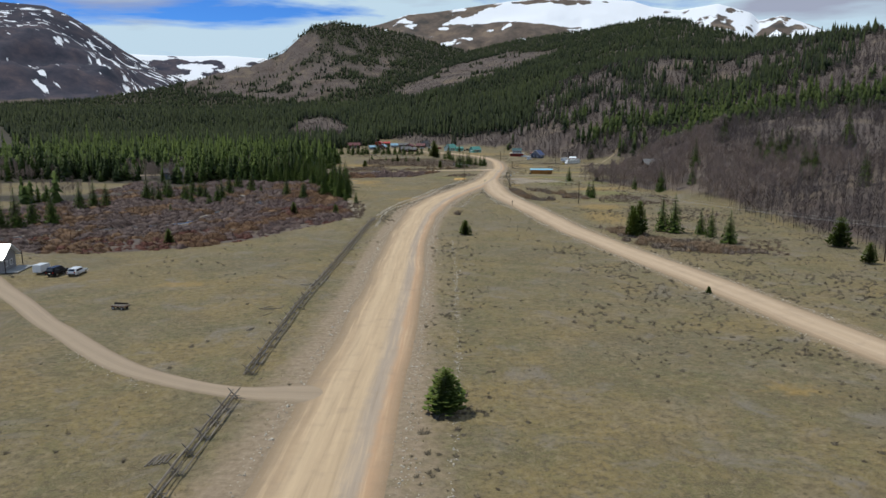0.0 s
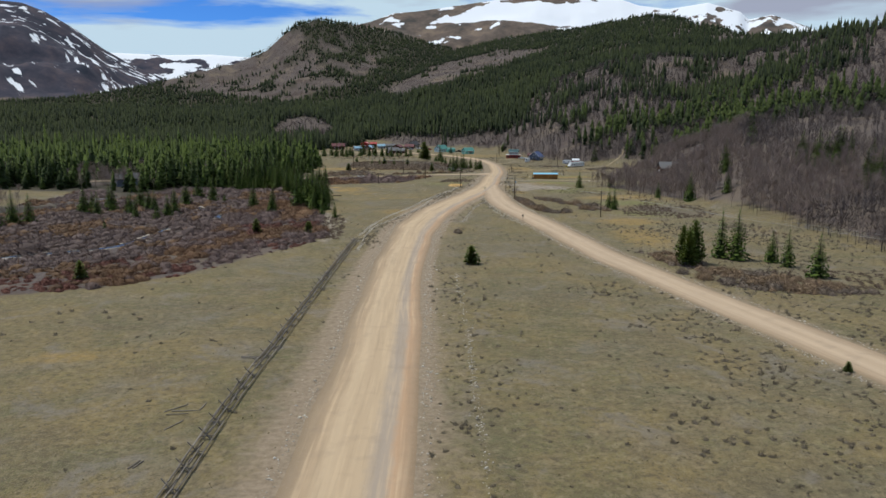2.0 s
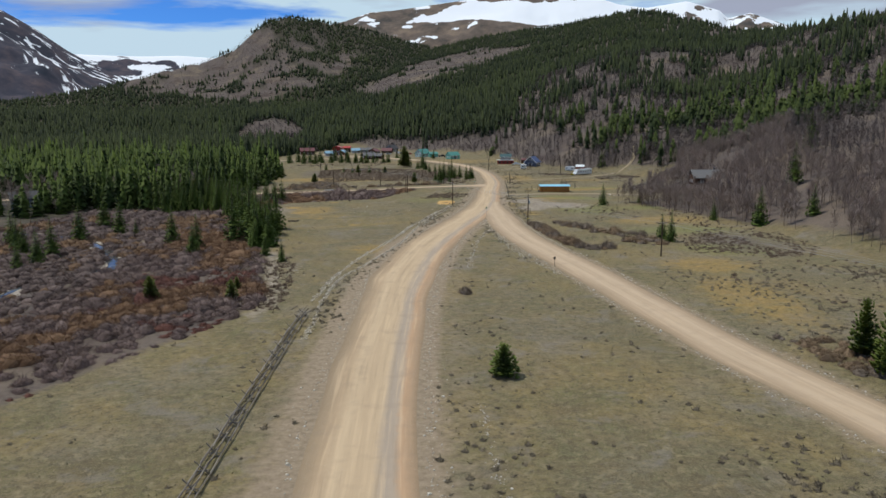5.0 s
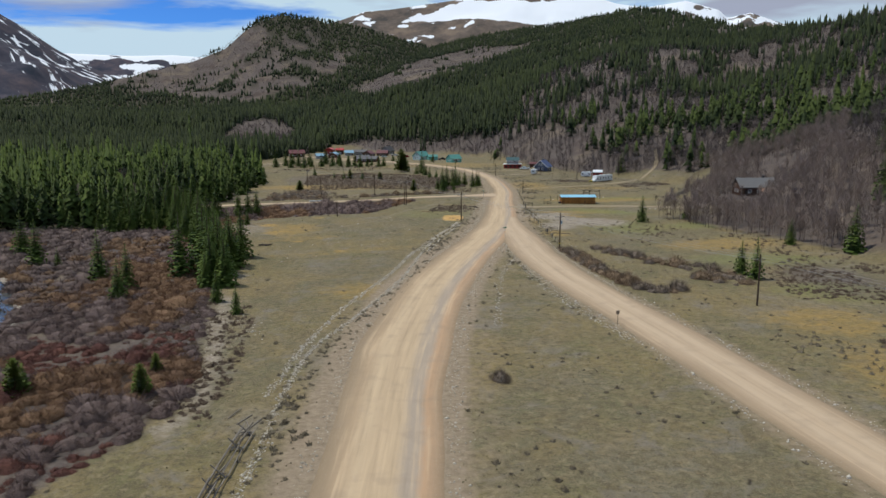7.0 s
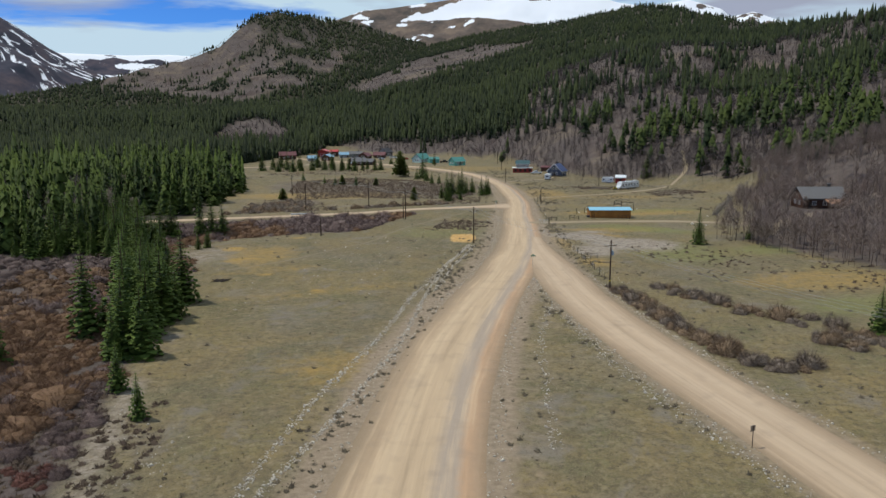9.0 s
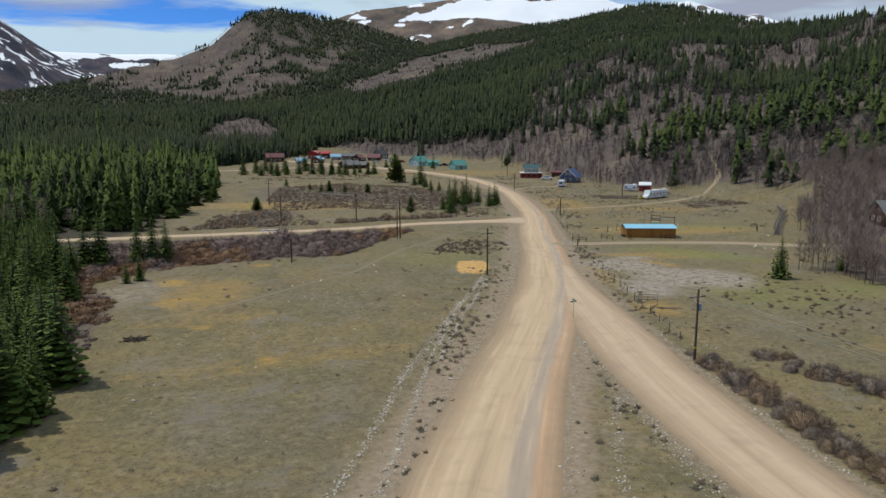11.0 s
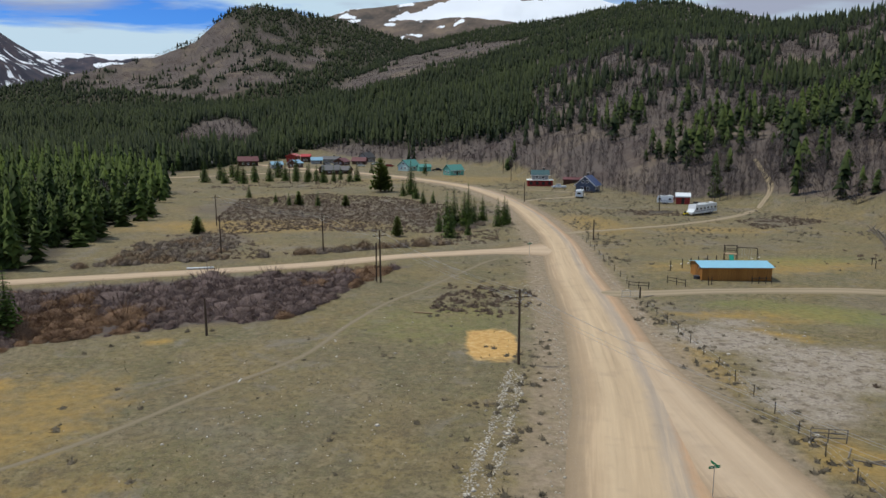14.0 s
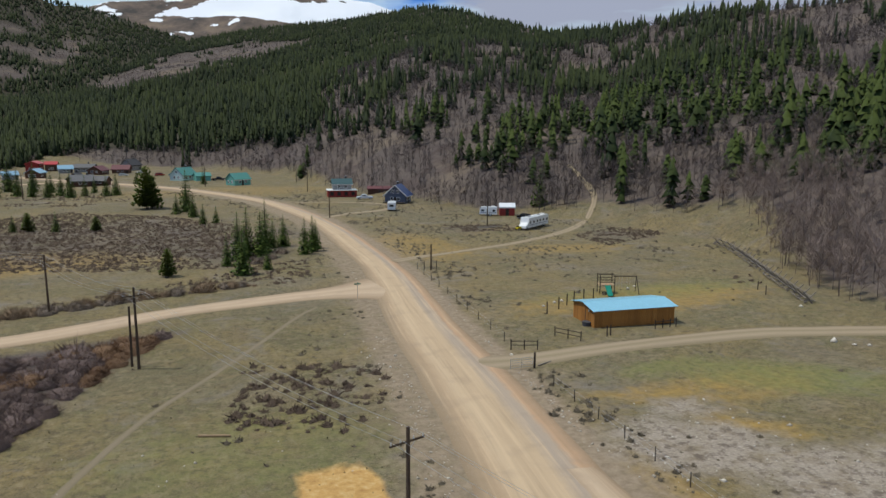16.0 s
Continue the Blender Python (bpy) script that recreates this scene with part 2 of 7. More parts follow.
def beside(x, y, line):
    """Distance from a polyline, and on which side of it (positive: to its left)."""
    best, side = np.full(np.shape(x), 1e9), np.zeros(np.shape(x))
    for (ax, ay), (bx, by) in zip(line, line[1:]):
        dx, dy = bx - ax, by - ay
        t = np.clip(((x - ax) * dx + (y - ay) * dy) / (dx * dx + dy * dy), 0, 1)
        d = np.hypot(x - ax - t * dx, y - ay - t * dy)
        s = np.sign(dx * (y - ay) - dy * (x - ax))
        side = np.where(d < best, s, side)
        best = np.minimum(best, d)
    return best, side


def inside(x, y, line):
    """Signed distance from the edge of a closed outline: positive within."""
    d, _ = beside(x, y, tuple(line) + (line[0],))
    odd = np.zeros(np.shape(x), bool)
    for (ax, ay), (bx, by) in zip(line, tuple(line[1:]) + (line[0],)):
        if ay != by:
            odd ^= ((ay > y) != (by > y)) & (x < (bx - ax) * (y - ay) / (by - ay) + ax)
    return np.where(odd, d, -d)


def hill(table, bearing, far, power=1.0):
    t = np.array(table, float)
    foot, crest, top = (np.interp(bearing, t[:, 0], t[:, k]) for k in (1, 2, 3))
    edge = ease((bearing - t[0, 0]) / 4) * ease((t[-1, 0] - bearing) / 4)
    up = np.clip((far - foot) / (crest - foot), 0, 1) ** power
    down = np.clip((far - crest) / (0.6 * crest), 0, 1)
    return top * (up * (1 - 0.12 * np.sin(np.pi * up))) * (1 - down) * np.clip(edge, 0, 1), up


def basin(x, y):
    """0 on the terrace, 1 well down on the river flat."""
    return ease(inside(x, y, TERRACE + ((10, 401), (-20, 393), (-64, 383), (-160, 366), (-160, 140))) / 4.0)


def land(x, y):
    x, y = np.asarray(x, float), np.asarray(y, float)
    far, bearing = np.hypot(x - HUB[0], y - HUB[1]), np.degrees(np.arctan2(x - HUB[0], y - HUB[1]))
    rough = grain(x, y, 160, 5, 5) - 0.5
    z = 0.03 * np.clip(y - 770, 0, 900) + np.clip(far - 1500, 0, 3500) * 0.01
    z = z - 1.6 * basin(x, y)
    z = z + 0.5 * (grain(x, y, 26, 3, 3) - 0.5) * ease((far - 25) / 60) * ease(np.abs(x - 12) / 60)
    for table, power, relief in ((WOODED_RIDGE, 1.0, 30), (ROUND_HILL, 1.0, 52), (SNOW_MOUNTAIN, 0.9, 120), (ROCK_MOUNTAIN, 1.0, 120), (FAR_PLATEAU, 0.8, 90)):
        h, up = hill(table, bearing, far, power)
        h = h + rough * relief * np.sin(np.pi * np.clip(up, 0, 1)) ** 1.0 * (h > 1)
        z = np.maximum(z, h)
    level = ease((19 - np.hypot((x - 130.5) / 1.15, y - 382)) / 9)      # levelled yard of the house in the aspens
    return z * (1 - level) + 2.2 * level


# ---------------------------------------------------------------- meshes


def mesh_of(name, verts, faces, mat, smooth=False, tint=None, extra=None, facing=None):
    """One mesh from arrays of places and of triangles or quads."""
    verts, faces = np.asarray(verts, np.float32).reshape(-1, 3), np.asarray(faces, np.int32)
    k = faces.shape[1]
    me = bpy.data.meshes.new(name)
    me.vertices.add(len(verts))
    me.vertices.foreach_set("co", verts.ravel())
    me.loops.add(faces.size)
    me.loops.foreach_set("vertex_index", faces.ravel())
    me.polygons.add(len(faces))
    me.polygons.foreach_set("loop_start", np.arange(len(faces), dtype=np.int32) * k)
    me.update(calc_edges=True)
    if smooth:
        me.polygons.foreach_set("use_smooth", np.ones(len(faces), bool))
    for key, values in {**({"tint": tint} if tint is not None else {}), **(extra or {})}.items():
        me.attributes.new(key, "FLOAT", "POINT").data.foreach_set("value", np.asarray(values, np.float32))
    if facing is not None:
        me.normals_split_custom_set_from_vertices(np.asarray(facing, np.float32))
    me.materials.append(mat)
    return me


# ground: one sheet out to the horizon
soil = Graph("ground", 0.95)
at = soil.where()
mid, fine, blades, wide = soil.noise(at, 0.16, 5, 0.6), soil.noise(at, 1.3, 6, 0.65), soil.noise(at, 7.0, 4, 0.7), soil.noise(at, 0.028, 4)
turf = soil.ramp(mid, (0.32, (0.112, 0.109, 0.052)), (0.46, (0.152, 0.140, 0.066)), (0.58, (0.200, 0.167, 0.075)), (0.72, (0.246, 0.192, 0.086)))
turf = soil.mix(soil.ramp(wide, (0.44, 0.0), (0.60, 0.7)), turf, (0.142, 0.132, 0.092))
turf = soil.mix(soil.ramp(soil.noise(at, 0.05, 5, 0.6, 0.8), (0.46, 0.0), (0.60, 0.75)), turf, (0.262, 0.198, 0.082))
turf = soil.mix(soil.ramp(soil.noise(at, 0.085, 5, 0.65, 0.5), (0.55, 0.0), (0.68, 0.6)), turf, (0.118, 0.092, 0.058))
turf = soil.mix(soil.ramp(soil.noise(at, 0.13, 7, 0.7, 0.4), (0.50, 0.0), (0.64, 0.55)), turf, (0.152, 0.152, 0.070))
turf = soil.mix(soil.ramp(soil.noise(at, 0.075, 7, 0.72), (0.52, 0.0), (0.66, 0.6)), turf, (0.235, 0.212, 0.178))
turf = soil.mix(soil.ramp(soil.noise(at, 0.30, 7, 0.75), (0.54, 0.0), (0.66, 0.55)), turf, (0.275, 0.200, 0.090))
turf = soil.mix(soil.ramp(fine, (0.38, 0.8), (0.52, 0.0)), turf, (0.088, 0.076, 0.046))
turf = soil.mix(soil.ramp(soil.noise(at, 0.42, 6, 0.7), (0.42, 0.0), (0.66, 0.65)), turf, (0.150, 0.120, 0.066))
turf = soil.mix(soil.ramp(blades, (0.53, 0.0), (0.66, 0.6)), turf, (0.330, 0.280, 0.175))
clods = soil.noise(at, 0.85, 9, 0.78, 0.3)
turf = soil.mix(soil.ramp(clods, (0.53, 0.0), (0.62, 0.65)), turf, (0.290, 0.245, 0.150))
turf = soil.mix(soil.ramp(clods, (0.37, 0.6), (0.46, 0.0)), turf, (0.098, 0.080, 0.050))
turf = soil.mix(soil.ramp(soil.noise(at, 0.11, 8, 0.74, 0.6), (0.54, 0.0), (0.65, 0.65)), turf, (0.212, 0.195, 0.176))
grit = soil.noise(at, 3.4, 5, 0.75)
turf = soil.mix(soil.ramp(grit, (0.37, 0.7), (0.46, 0.0)), turf, (0.078, 0.066, 0.040))
turf = soil.mix(soil.ramp(soil.noise(at, 16.0, 2, 0.6), (0.59, 0.0), (0.72, 0.65)), turf, (0.42, 0.38, 0.30))
turf = soil.mix(1.0, turf, (0.94, 0.885, 0.83), "MULTIPLY")
stony = soil.ramp(soil.noise(at, 3.3, 6, 0.7), (0.35, (0.245, 0.200, 0.150)), (0.6, (0.370, 0.312, 0.250)), (0.75, (0.51, 0.45, 0.38)))
stony = soil.mix(soil.ramp(soil.noise(at, 0.33, 7, 0.72), (0.50, 0.0), (0.62, 0.7)), stony, (0.215, 0.165, 0.105))
stony = soil.mix(soil.ramp(soil.noise(at, 0.9, 7, 0.75), (0.40, 0.85), (0.50, 0.0)), stony, (0.125, 0.096, 0.074))
straw = soil.ramp(fine, (0.3, (0.25, 0.155, 0.045)), (0.65, (0.385, 0.250, 0.075)))
litter = soil.ramp(fine, (0.3, (0.074, 0.058, 0.050)), (0.7, (0.150, 0.118, 0.102)))
litter = soil.mix(soil.ramp(soil.noise(at, 0.022, 7, 0.66, 0.6), (0.50, 0.0), (0.66, 0.8)), litter, (0.185, 0.140, 0.098))
litter = soil.mix(soil.ramp(soil.noise(at, 0.035, 7, 0.7, 0.3), (0.38, 0.8), (0.48, 0.0)), litter, (0.070, 0.048, 0.042))
# needle litter under conifers, with shade between the trees darkened into its colour
shaded_duff = soil.ramp(fine, (0.3, (0.030, 0.028, 0.017)), (0.7, (0.066, 0.057, 0.036)))
rock = soil.ramp(soil.noise(at, 0.012, 8, 0.65), (0.35, (0.060, 0.052, 0.046)), (0.52, (0.130, 0.098, 0.078)), (0.72, (0.225, 0.165, 0.118)))
# slate: far rock with blue haze and cloud shadow put into its colour
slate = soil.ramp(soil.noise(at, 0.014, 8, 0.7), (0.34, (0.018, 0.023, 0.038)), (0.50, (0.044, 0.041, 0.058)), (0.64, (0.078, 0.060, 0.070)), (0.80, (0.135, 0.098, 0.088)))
rock = soil.mix(soil.attr("haze_blue"), rock, slate)


def patchy(mask, by, sharp=0.16):
    """A mask whose edge is broken up by relief."""
    return soil.ramp(soil.math("ADD", mask, soil.math("MULTIPLY", soil.math("SUBTRACT", by, 0.5), 1.1)), (0.5 - sharp, 0.0), (0.5 + sharp, 1.0))


c = soil.mix(patchy(soil.attr("straw"), soil.noise(at, 0.5, 6, 0.65), 0.3), turf, straw)
green = soil.ramp(fine, (0.3, (0.120, 0.128, 0.040)), (0.65, (0.215, 0.215, 0.070)))
c = soil.mix(patchy(soil.attr("lush"), soil.noise(at, 0.45, 6, 0.7), 0.35), c, green)
bare = soil.ramp(fine, (0.3, (0.205, 0.152, 0.100)), (0.65, (0.325, 0.250, 0.172)))
c = soil.mix(patchy(soil.attr("verge"), soil.noise(at, 0.7, 6, 0.65), 0.3), c, bare)
ochre = soil.ramp(soil.noise(at, 1.1, 6, 0.7), (0.3, (0.36, 0.19, 0.065)), (0.5, (0.52, 0.31, 0.105)), (0.7, (0.60, 0.42, 0.20)))
c = soil.mix(patchy(soil.attr("sand"), soil.noise(at, 0.55, 6, 0.6), 0.22), c, ochre)
c = soil.mix(patchy(soil.attr("stones"), soil.noise(at, 0.35, 6, 0.65), 0.28), c, stony)
c = soil.mix(patchy(soil.attr("litter"), mid, 0.3), c, litter)
c = soil.mix(soil.attr("needle_shade"), c, shaded_duff)
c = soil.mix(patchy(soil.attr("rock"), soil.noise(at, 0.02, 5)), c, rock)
chute, shelf = soil.n.new("ShaderNodeCombineXYZ"), soil.n.new("ShaderNodeCombineXYZ")
soil.put(chute.inputs[0], soil.math("MULTIPLY", soil.math("ADD", soil.attr("slide"), soil.math("MULTIPLY", soil.attr("climb"), 7.0)), 1.5))
soil.put(chute.inputs[1], soil.math("MULTIPLY", soil.attr("climb"), 9.0))
soil.put(shelf.inputs[0], soil.math("MULTIPLY", soil.attr("slide"), 1.1))
soil.put(shelf.inputs[1], soil.math("MULTIPLY", soil.attr("climb"), 34.0))
gully = soil.mix(soil.attr("rim"), soil.noise(chute.outputs[0], 1.0, 8, 0.62, 0.4), soil.noise(shelf.outputs[0], 1.0, 6, 0.55, 0.3))
drifts = soil.mix(soil.attr("steep"), soil.noise(soil.where((1, 1, 0.5)), 0.009, 9, 0.6), gully)
snowy = soil.ramp(soil.math("ADD", soil.attr("snow"), soil.math("MULTIPLY", soil.math("SUBTRACT", drifts, 0.5), 1.7)), (0.49, 0.0), (0.53, 1.0))
c = soil.mix(snowy, c, (0.80, 0.82, 0.86))
soil.colour(c).bump(soil.math("ADD", fine, soil.math("MULTIPLY", blades, 0.6)), 0.8, 0.14)
ground_mat = soil.m

bearings = np.radians(np.r_[np.arange(-48, 48, 0.19), np.arange(48, 312, 2.0)])
rings = np.r_[0.02, np.arange(1.5, 260, 2.1), np.geomspace(262, 2150, 112), np.linspace(2170, 3400, 78), np.geomspace(3430, 4700, 24)]
bx, by = HUB[0] + np.outer(rings, np.sin(bearings)), HUB[1] + np.outer(rings, np.cos(bearings))


def aspen_edge(x, y):
    """Where the bare aspen wood stands east of the meadow: positive inside."""
    line = ((140, -120), (125, 60), (118, 150), (113, 200), (114, 235), (104, 285), (93, 318), (84, 347), (94, 357), (106, 364), (107, 380), (109, 392),
            (116, 405), (127, 419), (137, 433), (144, 447), (139, 462), (126, 490), (104, 505), (96, 535), (84, 575), (77, 620), (72, 690), (40, 760), (-20, 800), (-60, 860), (-130, 900))
    return inside(x, y, line + ((-130, 6000), (6000, 6000), (6000, -120)))


def spruce_edge(x, y):
    """Where the spruce wood stands west of the meadow: positive inside."""
    line = ((-190, 225), (-144, 250), (-117, 242), (-104, 268), (-90, 300), (-84, 326), (-68, 330), (-56, 338), (-42, 312), (-33, 296), (-25, 271), (-20, 267), (-21.5, 285),
            (-25, 303), (-31, 322), (-45, 350), (-58, 362), (-50, 385), (-47, 412), (-49, 424), (-52, 448), (-51, 480), (-66, 536), (-86, 590), (-95, 650), (-85, 720), (-60, 800))
    glade = (np.hypot((x + 152) / 40, (y - 303) / 25) - 1) * 25
    return np.minimum(inside(x, y, line + ((-60, 6000), (-6000, 6000), (-6000, 225))), glade) + np.where(y < 345, 15 * (grain(x, y, 15, 97, 3) - 0.5), 0)


BARE = {   # leafless openings in the conifers: bearing and distance
    "patch": ((-15, 770), (-13.5, 925), (-10.9, 975), (-8.2, 880), (-8.6, 700), (-13, 690)),
    "spur": ((-2.8, 1084), (1.9, 1100), (5.0, 1240), (9.2, 1410), (5.8, 1570), (0.2, 1490), (-4.6, 1300)),
    "face": ((-22, 1440), (-16, 1350), (-13, 1270), (-9, 1225), (-6.4, 1290), (-4.2, 1470), (-4.6, 1545), (-7, 1525), (-9.8, 1530), (-11.6, 1590), (-12.4, 1660), (-18, 1660), (-22, 1560))}


def conifer_share(x, y):
    """How far a wood is conifers, against bare aspens; above a half: conifers."""
    x, y = np.asarray(x, float), np.asarray(y, float)
    far, b = np.hypot(x - HUB[0], y - HUB[1]), np.degrees(np.arctan2(x - HUB[0], y - HUB[1]))
    low = np.interp(b, (9, 12, 18, 24, 29, 33, 40), (500, 435, 360, 340, 305, 300, 290))
    top = np.interp(b, (9, 12, 16, 20, 25, 32, 45), (700, 980, 1020, 960, 900, 850, 800))
    east = (0.30 - 0.10 * ease((b - 19) / 5)) * ease((far - low + 15) / 45) - 0.05 * ease((far - low - 180) / 120) + (0.52 - 0.26 * ease((b - 23) / 3)) * ease((far - top + 60) / 130)
    turn = ease((b - 7.5 - 7 * (grain(x, y, 120, 77, 2) - 0.5)) / 5)
    p = 1.05 * (1 - turn) + east * turn
    p = p * np.where((b > -5) & (b < 14) & (y < 850), ease((aspen_edge(x, y) - 26) / 28), 1)
    for name, line in BARE.items():
        d = inside(b * 22, far, tuple((u * 22, v) for u, v in line))
        p = p - (1.0 if name != "face" else 0.80) * ease((d + 14) / 32)
    p = np.where((spruce_edge(x, y) > 0) & (far < 700) & (b < -4), 1.05, p)
    p = np.where((b > 11) & (far < low - 12), -0.6, p)
    return p + 1.2 * (grain(x, y, 90, 21, 3) - 0.5) + 1.3 * (grain(x, y, 24, 22, 2) - 0.5)


def masks(x, y):
    far, bearing = np.hypot(x - HUB[0], y - HUB[1]), np.degrees(np.arctan2(x - HUB[0], y - HUB[1]))
    z = land(x, y)
    b = basin(x, y)
    wood = np.maximum(ease(aspen_edge(x, y) / 10), ease(spruce_edge(x, y) / 10))
    wood = wood * np.where(x > 60, ease((y - 90) / 14), 1)
    litter = np.maximum(wood * (far < 2200), 0.95 * b * ease((x + 128) / 8))
    for cx, cy, rx, ry in ((0, 482, 46, 44), (26, 462, 16, 26), (-28, 422, 16, 26), (-36, 500, 14, 26), (90, 263, 14, 17), (86, 474, 10, 8), (115, 453, 13, 9)):
        litter = np.maximum(litter, 0.58 * ease(1.3 + 0.9 * (grain(x, y, 14, 71, 3) - 0.5) - np.hypot((x - cx) / rx, (y - cy) / ry)))
    d, _ = beside(x, y, TERRACE)
    stones = 0.62 * ease(1 - d / 3.0) * (y > 205) * (y < 260)

    def spot(cx, cy, rx, ry, turn=0.0):
        u, v = x - cx, y - cy
        c, s = math.cos(turn), math.sin(turn)
        return ease(1.35 - np.hypot((u * c + v * s) / rx, (v * c - u * s) / ry))

    stones = np.maximum.reduce([stones, 0.86 * spot(54, 352.5, 9, 6.5, -0.5), 0.84 * spot(60, 342, 9, 10, -0.4), 0.78 * spot(53, 334, 6, 9, -0.2), 0.7 * spot(58, 359.5, 5, 2.5, -0.2), 0.80 * spot(66, 340, 9, 10, -0.4)])
    stones = np.maximum(stones, 0.5 * spot(-30, 334, 8, 10))
    md, ms = beside(x, y, tuple((a, b) for a, b, _ in MAIN_ROAD))
    bd, _ = beside(x, y, tuple((a, b) for a, b, _ in BRANCH_ROAD))
    wide = np.interp(y, [b for _, b, _ in MAIN_ROAD], [w for *_, w in MAIN_ROAD])
    verge = np.maximum(np.where(ms > 0, 0.86 * ease((wide + 5.2 - md) / 3.2) * np.where(y > 300, 0.8, 1), 0.80 * ease((wide + 3.8 - md) / 3.0)), 0.62 * ease((7.4 - bd) / 2.6))
    verge = np.maximum(verge, 0.33 * ease((wide + 10 - md) / 7))
    sand = 0.90 * ease((1.22 - (np.abs((x - 25.5 - 0.05 * (y - 352)) / 3.1) ** 4 + np.abs((y - 352.6) / 6.0) ** 4) ** 0.25) / 0.45)
    tan = np.maximum.reduce([0.52 * spot(-18, 334, 9, 13), 0.36 * spot(-14, 318, 16, 4, 0.4), 0.34 * spot(0, 300, 20, 4, 0.3), 0.45 * spot(5, 262, 9, 8),
                             0.55 * spot(80, 396, 28, 9), 0.50 * spot(64, 452, 12, 26), 0.45 * spot(92, 440, 20, 8), 0.6 * spot(-20, 455, 40, 16), 0.5 * spot(66, 362, 14, 5),
                             0.5 * spot(72, 238, 12, 10), 0.5 * spot(84, 302, 20, 9, 0.2), 0.46 * spot(68, 210, 9, 22), 0.45 * spot(-30, 120, 6, 3), 0.45 * spot(58, 68, 5, 3), 0.40 * spot(40, 600, 60, 30)])
    tan = np.maximum.reduce([tan, 0.62 * spot(56.5, 363.5, 7, 2.2, -0.2), 0.66 * spot(61, 354, 6.5, 2.0, -0.7), 0.55 * spot(53, 335, 3.5, 1.6), 0.5 * spot(47.5, 345, 2.5, 14), 0.55 * spot(49.5, 321, 5, 6), 0.5 * spot(60, 347, 5, 1.6, -0.7)])
    tan = np.maximum.reduce([tan, 0.9 * spot(-26, 341, 3.0, 3.4), 0.8 * spot(-20, 329, 5.0, 1.8), 0.75 * spot(-22, 326, 4.0, 1.6), 0.75 * spot(-14, 314, 1.8, 2.0), 0.85 * spot(-3, 301, 1.6, 1.4), 0.6 * spot(-18, 321, 2.5, 1.2), 0.8 * spot(-14, 356, 2.2, 1.2), 0.6 * spot(8, 348, 1.2, 0.8)])
    lush = np.maximum.reduce([0.58 * spot(74, 362, 15, 6, -0.55), 0.52 * spot(64, 369, 9, 3.0, 0.1), 0.5 * spot(84, 255, 14, 9), 0.56 * spot(92, 332, 16, 7, 0.3), 0.54 * spot(84, 284, 17, 8), 0.5 * spot(70, 330, 12, 16), 0.36 * spot(20, 362, 16, 12), 0.45 * spot(85, 400, 25, 6)])
    up = {k: hill(t, bearing, far)[1] for k, t in (("s", SNOW_MOUNTAIN), ("r", ROCK_MOUNTAIN), ("f", FAR_PLATEAU))}
    rocky = ((far > 1950) & (z > 60)) * 1.0
    # the big snowfield under a bare brown summit, white peaks to its east
    wob = z + 34 * (grain(bearing * 3, z / 16, 3.0, 63, 4) - 0.5)
    low_edge = np.interp(bearing, (-4, 0.4, 2.8, 5, 14), (430, 430, 440, 428, 395))
    high_edge = np.interp(bearing, (-4, 0, 2, 3.4, 5, 7, 9.8, 12.5, 14, 15.5), (438, 455, 486, 522, 540, 538, 528, 532, 560, 640))
    field = ease((wob - low_edge + 5) / 14) * ease((high_edge - wob + 5) / 14) * ease((bearing + 1.5) / 2.5)
    streaks = 0.36 + 0.55 * (grain(bearing * 2 + z / 30, z / 9, 2.2, 65, 3) - 0.5)
    cap = 0.30 * ease((bearing - 3) / 2) * ease((z - np.interp(bearing, [t[0] for t in SNOW_MOUNTAIN], [t[3] for t in SNOW_MOUNTAIN]) + 16) / 8)
    east = 0.62 + 0.9 * (grain(bearing * 4 - z / 24, z / 20, 3.0, 66, 4) - 0.5)
    turn = ease((bearing - 14) / 2)
    snow = np.where((far > 2000) & (bearing > -14), (np.maximum(streaks, 0.95 * field) + cap) * (1 - turn) + east * turn, 0.0)
    # streaks along the rim of the rock mountain, drifts in its gullies
    rim = ease((up["r"] - 0.66) / 0.12) * ease((bearing + 40) / 6)
    snow = np.where((far > 1800) & (bearing <= -14), 0.24 + 0.14 * rim + 0.07 * ease((bearing + 34) / 6) * (1 - rim) + 0.5 * (grain(bearing * 3, up["r"] * 9, 3.0, 64, 3) - 0.5) * (1 - 0.6 * rim), snow)
    snow = np.where((far > 3200) & (bearing < -10), 0.50 + 0.34 * ease((up["f"] - 0.90) / 0.06) + 1.1 * (grain(bearing * 2, up["f"] * 34, 3.0, 62, 4) - 0.46), snow)
    return {"litter": litter, "stones": stones, "straw": np.clip(tan, 0, 1.2), "verge": verge, "sand": sand, "slide": bearing, "climb": up["r"], "rim": rim, "lush": lush, "rock": rocky, "snow": snow, "steep": ((bearing <= -14) & (far < 3200)) * 1.0, "haze_blue": ((bearing <= -14) | (far > 3200) & (bearing < -8)) * 1.0,
            "needle_shade": 0.9 * ease((conifer_share(x, y) - 0.4) / 0.2) * wood * (far < 1900) }


nb, nr = len(bearings), len(rings)
gx, gy = bx.ravel(), by.ravel()
gz = land(gx, gy)
i, j = np.meshgrid(np.arange(nr - 1), np.arange(nb), indexing="ij")
jn = (j + 1) % nb
quads = np.stack([i * nb + j, i * nb + jn, (i + 1) * nb + jn, (i + 1) * nb + j], -1).reshape(-1, 4)[:, ::-1]
verts = np.stack([gx, gy, gz], -1)
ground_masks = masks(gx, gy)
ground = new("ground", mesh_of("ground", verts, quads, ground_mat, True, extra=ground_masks))
